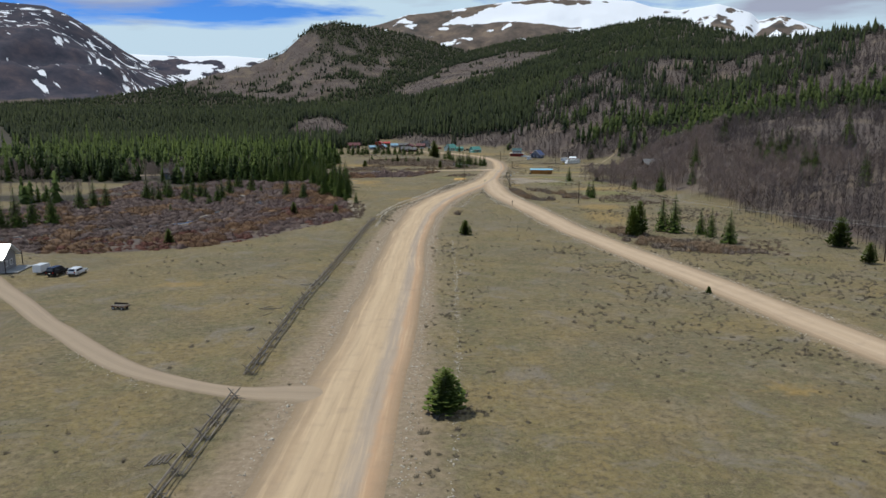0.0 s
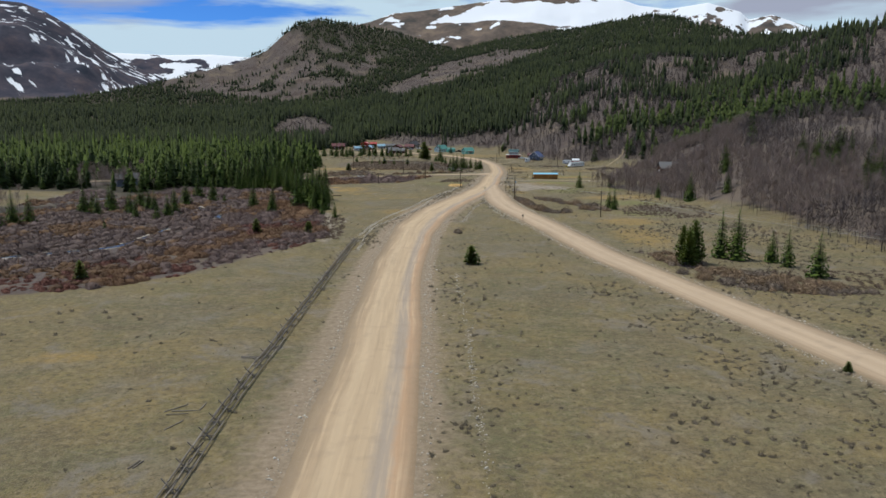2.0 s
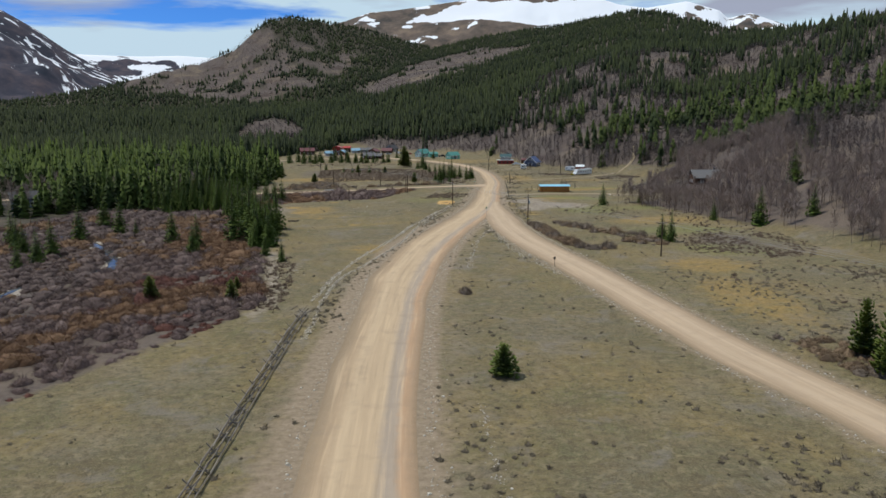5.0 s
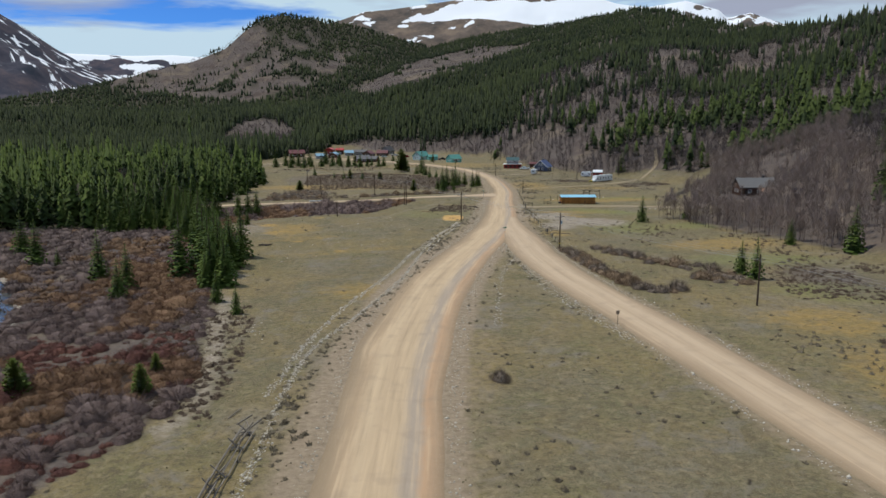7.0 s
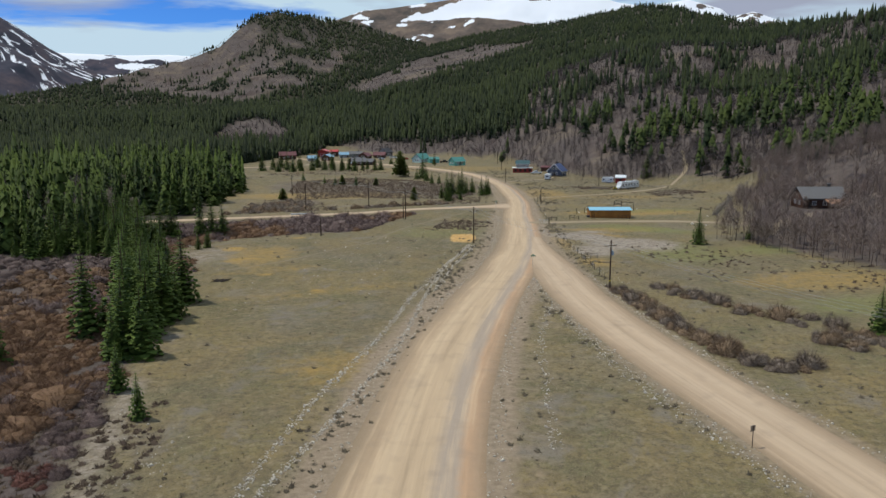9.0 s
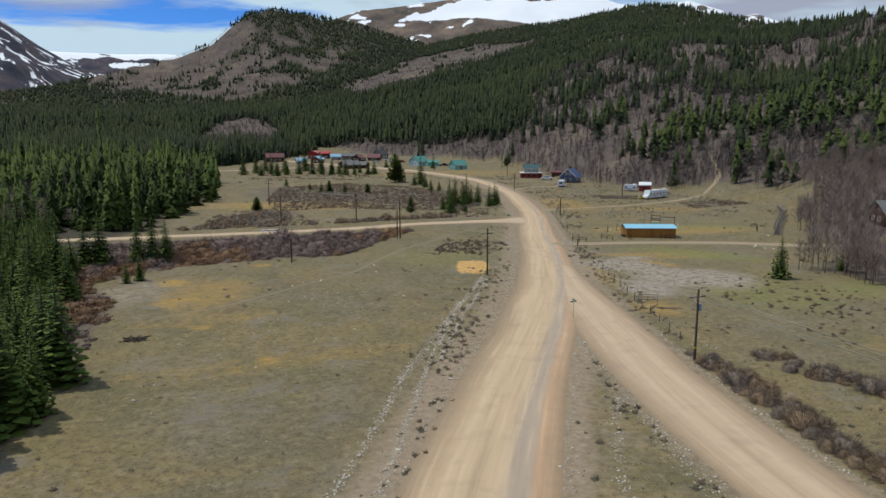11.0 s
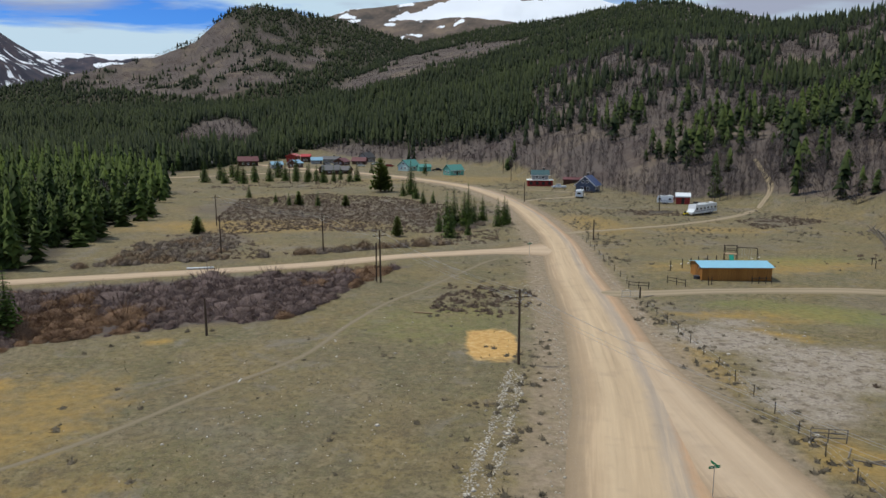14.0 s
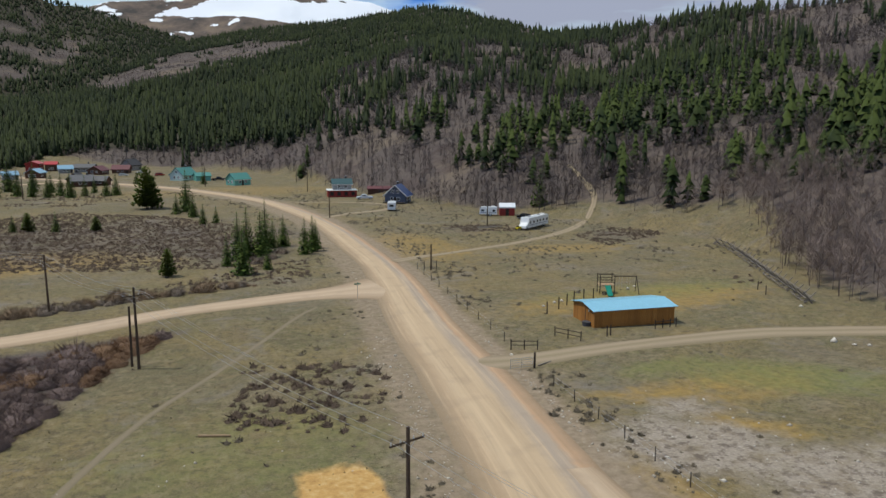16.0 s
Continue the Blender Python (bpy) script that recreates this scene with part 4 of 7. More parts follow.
def fill(outline, per, seed, clump=0.0, size=9):
    """Random places inside an outline, per square metre; clump: thinned by relief."""
    r = np.random.default_rng(seed)
    o = np.array(outline, float)
    lo, hi = o.min(0), o.max(0)
    n = int(per * np.prod(hi - lo))
    x, y = r.uniform(lo[0], hi[0], n), r.uniform(lo[1], hi[1], n)
    k = inside(x, y, tuple(map(tuple, outline))) > 0
    if clump:
        k &= grain(x, y, size, seed, 3) > clump
    k &= ~on_roads(x, y, 0.4)
    return x[k], y[k]


# willow flats
BUSHES = [mound_shape(s, 28, 0.038, 2, 6, 0.64) for s in range(6)]
SCRUB = [mound_shape(s, 17, 0.055, 1, 5, 0.6) for s in range(60, 66)]
THICK_BUSHES = [mound_shape(s, 170, 0.0145, 3, 7, 0.62) for s in range(10, 18)]
RIVER = ((-120, 150, 2.0), (-92, 172, 2.0), (-79, 184, 2.2), (-68, 191, 1.8), (-57.5, 199.5, 1.6), (-55.6, 219, 1.5), (-55.5, 230, 1.4), (-49.5, 238, 1.6), (-46.6, 245.5, 2.2), (-52, 256, 2.6), (-60, 270, 2.2), (-75, 285, 2.0), (-110, 300, 2.0))
river_line = tuple((a, b) for a, b, _ in smooth_line(RIVER, 4.0))
fx, fy = fill(((-125, 135),) + TERRACE + ((10, 401), (-20, 393), (-64, 383), (-125, 372)), 0.42, 31, 0.20, 9)
k = (basin(fx, fy) > 0.35) & (spruce_edge(fx, fy) < 4) & (beside(fx, fy, river_line)[0] > 1.3)
fx, fy = fx[k], fy[k]
patch = grain(fx, fy, 13, 33, 3) + rng.normal(0, 0.05, len(fx))
bank = beside(fx, fy, TERRACE)[0]
deep_red = (fy < 240) & (bank < 24) & (grain(fx, fy, 10, 34, 2) + rng.normal(0, 0.06, len(fx)) > 0.52)
rusty = (patch > 0.57) & ~deep_red
near = (fx > -45) & (fy < 300) | (fy > 340)
for name, sel, mat, shapes, label in (("willow_thicket", near & ~rusty & ~deep_red, thick_willow_mat, THICK_BUSHES, "leafless purple-brown willow thicket on the river flat"),
                                      ("rust_willow_thicket", near & rusty, thick_rust_mat, THICK_BUSHES, "rust-orange leafless willow bushes on the river flat"),
                                      ("crimson_willow_thicket", deep_red, crimson_mat, THICK_BUSHES, "low crimson-brown leafless willows below the terrace"),
                                      ("far_willow_thicket", ~near & ~rusty & ~deep_red, willow_mat, BUSHES, "leafless purple-brown willows along the river"),
                                      ("far_rust_willow_thicket", ~near & rusty, rust_mat, BUSHES, "rust-orange leafless willows along the river")):
    s = np.flatnonzero(sel)
    size = rng.gamma(10, 0.150, len(s)) * (0.55 + 1.0 * grain(fx[s], fy[s], 12, 35, 2)) * np.interp(bank[s], (0, 5), (0.45, 1.0)) * (0.72 if "crimson" in name else 1.05)
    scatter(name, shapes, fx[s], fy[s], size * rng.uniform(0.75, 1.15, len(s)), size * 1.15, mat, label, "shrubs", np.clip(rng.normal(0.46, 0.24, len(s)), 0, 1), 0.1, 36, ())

# scrub on the marsh beyond the lane and in the pasture
mx, my = [], []
for n, (outline, per, clump) in enumerate((
        (((-24, 440), (-8, 447), (14, 440), (32, 440), (36, 470), (30, 500), (14, 522), (-12, 540), (-38, 520), (-34, 470)), 1.15, 0.26),
        (((-40, 398), (-22, 402), (-10, 408), (-14, 425), (-28, 450), (-40, 440)), 0.8, 0.36), (((-60, 545), (0, 560), (10, 600), (-60, 610)), 0.4, 0.46),
        (((-8, 408), (20, 418), (36, 420), (40, 445), (30, 440), (14, 428), (-8, 416)), 0.7, 0.38),
        (((74, 250), (84, 244), (103, 246), (106, 276), (90, 284), (78, 272)), 0.8, 0.34), (((64, 166), (72, 153), (95, 148), (102, 168), (80, 172)), 0.7, 0.40),
        (((78, 470), (95, 466), (97, 478), (80, 482)), 1.3, 0.34), (((103, 440), (128, 452), (124, 466), (104, 455)), 1.3, 0.34), (((90, 395), (112, 398), (118, 414), (100, 408)), 0.12, 0.45),
        (((19, 368), (30, 363), (37, 371), (33, 381), (22, 384)), 0.9, 0.44), (((-24, 216), (-7, 206), (-8, 225), (-11, 250), (-17, 262), (-22, 250)), 1.1, 0.38),
        (((92, 270), (108, 290), (98, 320), (86, 310)), 0.25, 0.5), (((88, 352), (112, 352), (112, 368), (92, 364)), 0.30, 0.45), (((62, 296), (96, 290), (106, 312), (86, 344), (60, 338)), 0.22, 0.50), (((70, 196), (104, 200), (108, 240), (72, 244)), 0.20, 0.48))):
    px, py = fill(outline, per, 50 + n, clump, 8)
    mx.append(px)
    my.append(py)
mx, my = np.concatenate(mx), np.concatenate(my)
size = rng.uniform(0.30, 0.85, len(mx)) * np.where(np.hypot(mx - 27, my - 373) < 13, rng.uniform(0.5, 1.7, len(mx)), 1.0)
heath_mat = leaf("heath_twigs", (0.092, 0.064, 0.046), (0.205, 0.148, 0.104), twiggy=0.4)
scatter("low_scrub", SCRUB, mx, my, size * rng.uniform(0.8, 1.2, len(mx)), size, heath_mat, "low leafless grey-brown scrub in damp hollows", "shrubs", np.clip(rng.normal(0.35, 0.25, len(mx)), 0, 1), 0.05, 60, ())

# thickets along the side road
hx, hy = [], []
for n, (outline, per) in enumerate(((((45.5, 300), (48.8, 299), (50, 285), (51, 272), (54, 262), (60, 259.5), (58.5, 256), (52, 257), (48.4, 266), (46.6, 280)), 1.1), (((53, 300), (57, 297), (63, 286), (61, 283), (55, 291)), 0.8),
                                    (((61, 281), (66, 281), (71, 275), (73, 262), (69, 260), (63, 266), (66, 272)), 0.75), (((65, 164), (70, 160), (84, 154), (84, 150), (76, 152), (66, 159)), 1.0), (((66, 178), (72, 172), (80, 166), (88, 158), (92, 150), (84, 152), (74, 160), (66, 170)), 1.2), (((61, 190), (68, 188), (71, 176), (64, 174)), 0.9),
                                    (((-6, 416), (10, 421), (27, 425.5), (28, 421.5), (12, 416.5), (-4, 412.5)), 0.9), (((-44, 405), (-20, 411), (-20, 405), (-42, 400)), 0.7), (((-40, 403), (-18, 409), (-19, 426), (-29, 440), (-41, 426)), 0.34))):
    px, py = fill(outline, per, 150 + n, 0.34, 5)
    hx.append(px)
    hy.append(py)
hx, hy = np.concatenate(hx), np.concatenate(hy)
rusty = grain(hx, hy, 6, 151, 2) > 0.52
verge_mat = leaf("grey_tan_wands", (0.150, 0.115, 0.088), (0.340, 0.268, 0.205), twiggy=0.4)
tan_willow_mat = leaf("tan_wands", (0.175, 0.120, 0.076), (0.390, 0.272, 0.170), twiggy=0.4)
for name, k, mat, label in (("verge_willows", ~rusty, verge_mat, "leafless grey-brown willow scrub beside the road"), ("rust_verge_willows", rusty, tan_willow_mat, "leafless tan willow scrub beside the road")):
    size = rng.uniform(0.7, 1.5, k.sum())
    scatter(name, THICK_BUSHES, hx[k], hy[k], size * rng.uniform(0.9, 1.3, k.sum()), size, mat, label, "shrubs", np.clip(rng.normal(0.45, 0.25, k.sum()), 0, 1), 0.05, 152, ())

# bigger willow bushes, each on its own
willow_proto = []
for n, (mat, stems) in enumerate(((verge_mat, 170), (tan_willow_mat, 170), (verge_mat, 220), (tan_willow_mat, 200))):
    v, f = mound_shape(200 + n, stems * 4, 0.0095, 3, 9, 0.58)
    # tint grows with height, so shade at the bush's foot is painted in
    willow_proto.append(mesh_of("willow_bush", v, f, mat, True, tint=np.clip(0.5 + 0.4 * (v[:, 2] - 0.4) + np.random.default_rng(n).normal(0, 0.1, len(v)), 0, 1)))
BUSH_SPOTS = ((46.5, 295, 1.3, 0), (47, 290, 1.5, 0), (47.5, 285, 1.4, 0), (48, 279, 1.6, 1), (48.6, 274, 1.5, 0), (49.5, 269, 1.7, 1), (50.5, 264, 1.8, 1), (51.8, 260, 1.6, 0),
              (54, 257.5, 1.3, 0), (57.5, 258.5, 1.5, 2), (54, 298, 1.4, 0), (57, 291, 1.5, 2), (59.5, 287, 1.6, 0), (62, 282, 1.5, 1), (64.5, 278, 1.9, 1), (65, 267, 1.7, 1), (67, 264.5, 1.4, 1),
              (69.5, 273, 1.5, 0), (71, 262, 1.2, 3), (60, 281, 1.1, 0), (66, 163, 1.4, 1), (69, 160, 1.6, 0), (72.5, 157.5, 1.6, 1), (75, 155, 1.4, 0), (79, 153, 1.7, 1), (63.5, 168, 1.1, 0),
              (82, 152, 1.3, 0), (4, 417.5, 1.5, 1), (8, 419, 1.6, 3), (12, 420.5, 1.5, 1), (16, 421, 1.3, 0), (20, 422, 1.6, 3), (24, 423.5, 1.5, 1), (-4, 414, 1.4, 1), (-11, 411, 1.2, 0),
              (-22, 408, 1.6, 0), (-29, 408, 1.3, 1), (-35, 405, 1.4, 0), (-42, 402.5, 1.3, 1), (30, 443, 1.2, 0), (33, 447, 1.3, 0), (36, 452, 1.2, 0), (22.2, 217.8, 1.1, 2))
for n, (px, py, size, k) in enumerate(BUSH_SPOTS):
    size *= 1.5
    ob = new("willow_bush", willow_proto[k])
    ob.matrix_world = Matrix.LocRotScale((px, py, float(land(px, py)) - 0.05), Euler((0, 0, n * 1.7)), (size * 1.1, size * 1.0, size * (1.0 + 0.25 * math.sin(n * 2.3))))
    tagged(ob, "rounded leafless rust-brown willow bush on dry turf" if k % 2 else "rounded leafless grey-brown willow bush on dry turf", "bush", "willow bushes")

# sage and tufts over the meadow
SAGE = [mound_shape(s, 18, 0.055, 1, 5, 0.6) for s in range(70, 75)]
r9 = np.random.default_rng(9)
sx, sy = r9.uniform(-75, 150, 78000), r9.uniform(20, 600, 78000)
bd, bs = beside(sx, sy, tuple((a, b) for a, b, _ in BRANCH_ROAD))
md, ms = beside(sx, sy, tuple((a, b) for a, b, _ in MAIN_ROAD))
like = 0.026 + 1.3 * ease(1 - np.abs(bd - 6.3) / 1.8) * (sy < 300) * (bs > 0) + 0.55 * ease(1 - np.abs(bd - 13) / 10) * (0.15 + 0.85 * ease((185 - sy) / 30)) * (sy < 300) + 0.5 * ease(1 - np.abs(md - 9) / 7) * (sy > 300) + 0.30 * ease(1 - np.abs(md - 12) / 8) * (sx > md * 0 + 8) * (sy < 260)
like = like + 0.9 * (sx > 60) * (sy < 235) + 0.3 * (sx > 58) * (sy > 420) + 0.35 * ease(1 - np.abs(np.hypot((sx - 46) / 8, (sy - 102) / 30) - 0.5))
weeds = beside(sx, sy, ((-0.4, 194), (0.2, 226), (5.4, 246), (11.8, 271), (16.2, 297), (23.2, 331), (27.8, 344)))[0]
like = like + 0.9 * ease(1 - weeds / 1.1) + 0.35 * ease(1 - weeds / 4)
like = like + 0.7 * ease(1 - np.abs(sy - 225.4) / 1.2) * (sx > 17) * (sx < 38)
k = (r9.uniform(0, 1, len(sx)) < like * (0.25 + 1.5 * (grain(sx, sy, 9, 91, 3) > 0.5))) & (np.maximum(aspen_edge(sx, sy), spruce_edge(sx, sy)) < 0) & (basin(sx, sy) < 0.1) & ~on_roads(sx, sy, 0.3)
sx, sy = sx[k], sy[k]
wy, vy = r9.uniform(194, 345, 190), r9.uniform(306, 374, 120)      # weeds beside the stone rows and under the wire fence
wx, vx = np.interp(wy, (194, 226, 246, 271, 297, 318, 333, 345), (0.2, 0.6, 5.8, 12.2, 17.0, 21.7, 26.0, 28.6)) + r9.normal(0.2, 1.1, 190), 46.6 + 0.045 * (vy - 305) + r9.normal(0, 1.6, 120)
sx, sy = np.r_[sx, wx, vx], np.r_[sy, wy, vy]
size = r9.uniform(0.18, 0.60, len(sx)) * (0.7 + 0.8 * grain(sx, sy, 14, 92, 2))
scatter("sage_scrub", SAGE, sx, sy, size * r9.uniform(0.8, 1.3, len(sx)), size, sage_mat, "small grey-brown sage clumps dotted over the turf", "shrubs", np.clip(r9.normal(0.4, 0.25, len(sx)), 0, 1), 0.02, 93, ())
TUFTS = [bush_shape(s, 4, 0.16, 0.7) for s in range(80, 84)]
straw_mat = leaf("dry_grass", (0.150, 0.130, 0.070), (0.360, 0.300, 0.170))
sx, sy = r9.uniform(-60, 75, 16000), r9.uniform(38, 400, 16000)
k = (basin(sx, sy) < 0.05) & ~on_roads(sx, sy, 0.1) & (np.maximum(aspen_edge(sx, sy), spruce_edge(sx, sy)) < 0) & (grain(sx, sy, 5, 94, 3) > 0.42)
sx, sy = sx[k], sy[k]
size = r9.uniform(0.08, 0.24, len(sx))
scatter("grass_tufts", TUFTS, sx, sy, size, size, straw_mat, "dry straw and olive grass tufts", "grass", np.clip(r9.normal(0.4, 0.3, len(sx)), 0, 1), 0.01, 95)

# loose stones along the roads and the old ditch lines
def pebble_shape(seed):
    r = np.random.default_rng(seed)
    v = np.array([(1, 0, 0), (-1, 0, 0), (0, 1, 0), (0, -1, 0), (0, 0, 0.8), (0, 0, -0.5)], float) * r.uniform(0.6, 1.1, (6, 1)) * (1, 0.8, 0.8)
    return v, np.array([(0, 2, 4), (2, 1, 4), (1, 3, 4), (3, 0, 4), (2, 0, 5), (1, 2, 5), (3, 1, 5), (0, 3, 5)])


def beads(line, per, wide, seed):
    r = np.random.default_rng(seed)
    p = smooth_line([(*q, 1.0) for q in line], 1.0)
    s = r.integers(0, len(p), int(per * len(p)))
    return p[s, 0] + r.normal(0, wide, len(s)), p[s, 1] + r.normal(0, wide * 1.5, len(s))


rows = [beads(((-1.2, 194), (-0.6, 226), (4.6, 246), (11, 271), (15.2, 297), (19.3, 318), (21.5, 326), (23.6, 333.5), (26.2, 343)), 20, 0.25, 1), beads(((-2.8, 215), (-1.2, 232), (2.6, 252), (8.5, 274), (13.2, 297)), 18, 0.26, 2),
        beads(((12.2, 293), (17, 310), (21, 326)), 11, 0.3, 3), beads(((16.7, 299), (20.7, 318), (22.7, 325), (24.9, 333), (27.0, 342)), 20, 0.25, 31), beads(((24.6, 240), (26, 250), (29.2, 271), (33.5, 287)), 8, 0.35, 4), beads(((41, 232), (38, 246), (35.5, 262), (34.4, 281)), 10, 0.45, 5),
        beads(((19.0, 44), (20.2, 75), (20.4, 98), (20.5, 133), (20.2, 170)), 4.0, 0.28, 6), beads(((20, 98), (21, 133)), 3.0, 0.3, 7), beads(((-13, 228), (-10, 240), (-16, 252)), 5, 1.2, 8),
        beads(((49, 302), (48.5, 335), (50, 360)), 3, 0.7, 9), beads(((2.0, 44), (2.6, 90), (3.4, 140), (3.6, 195)), 1.6, 1.0, 10), beads(((15.2, 44), (15.2, 120), (15.3, 190), (19.5, 240)), 3.5, 0.9, 11),
        beads(((-15, 68), (-22, 73), (-30, 80)), 4, 0.5, 12), beads(((57, 340), (60, 352), (52, 356)), 6, 3.5, 13), beads(((26, 300), (30, 330), (33, 360), (37, 390)), 3, 1.3, 14), beads(((-10, 300), (5, 330), (15, 350)), 6, 9, 15)]
for n, (line, lo, hi, per) in enumerate(((MAIN_ROAD, 40, 430, 3.5), (BRANCH_ROAD, 60, 330, 4.5), (CROSS_ROAD, 380, 414, 1.5))):
    for s in (-1, 1):
        rows.append(beads([(x + s * (w + 0.6) * (line is not CROSS_ROAD), y + s * (w + 0.5) * (line is CROSS_ROAD)) for x, y, w in line if lo <= y <= hi], per, 0.40, 40 + 2 * n + s))
sx, sy = np.concatenate([a for a, _ in rows]), np.concatenate([b for _, b in rows])
k = ~on_roads(sx, sy, -0.9)
sx, sy = sx[k], sy[k]
size = np.random.default_rng(3).gamma(2.0, 0.036, len(sx)) + 0.045
stone_mat = leaf("field_stones", (0.38, 0.33, 0.26), (0.80, 0.73, 0.62), 0.9)
scatter("field_stones", [pebble_shape(s) for s in range(8)], sx, sy, size, size, stone_mat, "pale fieldstones and cobbles strewn along the verges", "stones", np.clip(r9.normal(0.5, 0.3, len(sx)), 0, 1), 0.0, 96)

# river
water = Graph("river_water", 0.12)
water.colour(water.ramp(water.noise(water.where(), 0.5, 5), (0.35, (0.035, 0.040, 0.040)), (0.6, (0.085, 0.092, 0.092)), (0.75, (0.26, 0.26, 0.25)))).bump(water.noise(water.where(), 2.2, 4), 0.25, 0.1)
water.b.inputs["Specular IOR Level"].default_value = 0.6
bank_mat = plain("river_gravel", (0.33, 0.28, 0.23), 0.95, 0, 1.2, 0.4, 0.6)
strip("river_bank", tuple((a, b, 0.8 * w + 1.5) for a, b, w in RIVER), bank_mat, "pale gravel bars beside the stream", lift=0.04, crown=0.0, ragged=1.2, cells=6, seed=21)
strip("river", tuple((a, b, 0.75 * w) for a, b, w in RIVER), water.m, "narrow grey stream winding through willows", lift=0.12, crown=0.0, ragged=0.7, cells=6, seed=22)


# ---------------------------------------------------------------- single conifers
def empty(name, x, y, turn=0.0, z=None):
    ob = new(name)
    ob.matrix_world = pose(x, y, float(land(x, y)) if z is None else z, 0, 0, turn)
    return ob


def part(name, data, material, parent, label=""):
    """Links a bmesh or a mesh as one mesh object under a thing or a part."""
    if isinstance(data, bmesh.types.BMesh):
        me = bpy.data.meshes.new(name)
        data.to_mesh(me)
        data.free()
    else:
        me = data
    if material and not me.materials:
        me.materials.append(material)
    ob = new(name, me)
    ob.parent = parent
    return tagged(ob, label) if label else ob


def conifer_mesh(seed, whorls, boughs, width, pine=False):
    """Crown of unit height: whorls of drooping boughs, each a spray of needled twigs."""
    r = np.random.default_rng(seed)
    v, f, t = [], [], []
    for k in range(whorls):
        s = (k + r.uniform(-0.3, 0.3)) / whorls
        z0 = 0.07 + 0.91 * max(0, s) ** (0.95 if pine else 0.9)
        reach = width * (1 - max(0, s)) ** (0.6 if pine else 0.85) + 0.012
        nb = max(4, int(boughs * (0.55 + 0.45 * (1 - s))))
        a0 = r.uniform(0, 7)
        for q in range(nb):
            a = a0 + 2 * math.pi * q / nb + r.normal(0, 0.15)
            l = reach * r.uniform(0.68, 1.14)
            lift = (0.10 if pine else -0.30) + 0.75 * s ** 2 + r.normal(0, 0.08)
            d = np.array((math.cos(a), math.sin(a), lift))
            side = np.array((-math.sin(a), math.cos(a), 0.0))
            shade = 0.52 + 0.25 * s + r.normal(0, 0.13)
            for b, (p, w) in enumerate(((0.25, 0.42), (0.6, 0.38), (1.0, 0.25))):
                o = np.array((0, 0, z0)) + d * l * (p - 0.28 if b else 0.0) + np.array((0, 0, -0.10 * l * p * p if not pine else 0.05 * l * p))
                tip = np.array((0, 0, z0)) + d * l * p * 1.06 + np.array((0, 0, (-0.14 if not pine else 0.10) * l * p * p))
                mid = (o + tip) / 2 + np.array((0, 0, r.uniform(0.01, 0.05) * l))
                n = len(v)
                v += [o, mid + side * l * w, tip, mid - side * l * w, mid + np.array((0, 0, -0.16 * l))]
                f += [(n, n + 1, n + 2), (n, n + 2, n + 3), (n, n + 2, n + 4)]
                # shade painted into the tint: undersides and inner ends darker, tips paler
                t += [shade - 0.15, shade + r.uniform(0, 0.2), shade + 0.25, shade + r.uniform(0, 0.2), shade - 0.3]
    n = len(v)
    v += [np.array((0.012, 0, 0.93)), np.array((-0.008, 0.01, 0.93)), np.array((-0.006, -0.01, 0.93)), np.array((0, 0, 1.03))]
    f += [(n, n + 1, n + 3), (n + 1, n + 2, n + 3), (n + 2, n, n + 3)]
    t += [0.6] * 4
    return np.array(v), np.array(f), np.clip(t, 0, 1)


def trunk_mesh(name="trunk"):
    bm = bmesh.new()
    rings = []
    for z, rad in ((-0.02, 0.026), (0.03, 0.020), (0.3, 0.015), (0.65, 0.009), (0.97, 0.003)):
        rings.append([bm.verts.new((rad * math.cos(a * math.pi / 3.5), rad * math.sin(a * math.pi / 3.5), z)) for a in range(7)])
    for lo, hi in zip(rings, rings[1:]):
        for a in range(7):
            bm.faces.new((lo[a], lo[(a + 1) % 7], hi[(a + 1) % 7], hi[a]))
    me = bpy.data.meshes.new(name)
    bm.to_mesh(me)
    bm.free()
    me.materials.append(bark_mat)
    return me


trunk_data = trunk_mesh()
SPRUCE_CROWNS = []
for n in range(6):
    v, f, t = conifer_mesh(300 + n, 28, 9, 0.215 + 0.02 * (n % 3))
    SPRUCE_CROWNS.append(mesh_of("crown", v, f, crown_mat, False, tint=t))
PINE_CROWNS = []
for n in range(3):
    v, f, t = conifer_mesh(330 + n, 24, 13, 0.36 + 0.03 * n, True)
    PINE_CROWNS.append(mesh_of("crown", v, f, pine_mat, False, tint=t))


def conifer(n, x, y, tall, pine=False, wide=1.0, label=""):
    kind = "pine_tree" if pine else "spruce_tree"
    ob = new(kind)
    ob.matrix_world = Matrix.LocRotScale((x, y, float(land(x, y)) - 0.05), Euler((0, 0, n * 2.1)), (tall * wide, tall * wide, tall))
    part("trunk", trunk_data, None, ob)
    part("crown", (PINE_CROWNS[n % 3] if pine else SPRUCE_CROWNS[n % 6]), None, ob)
    return tagged(ob, label or ("bushy yellow-green young pine on the meadow" if pine else "slender dark green spruce with drooping boughs"), "tree", "pine trees" if pine else "spruce trees")


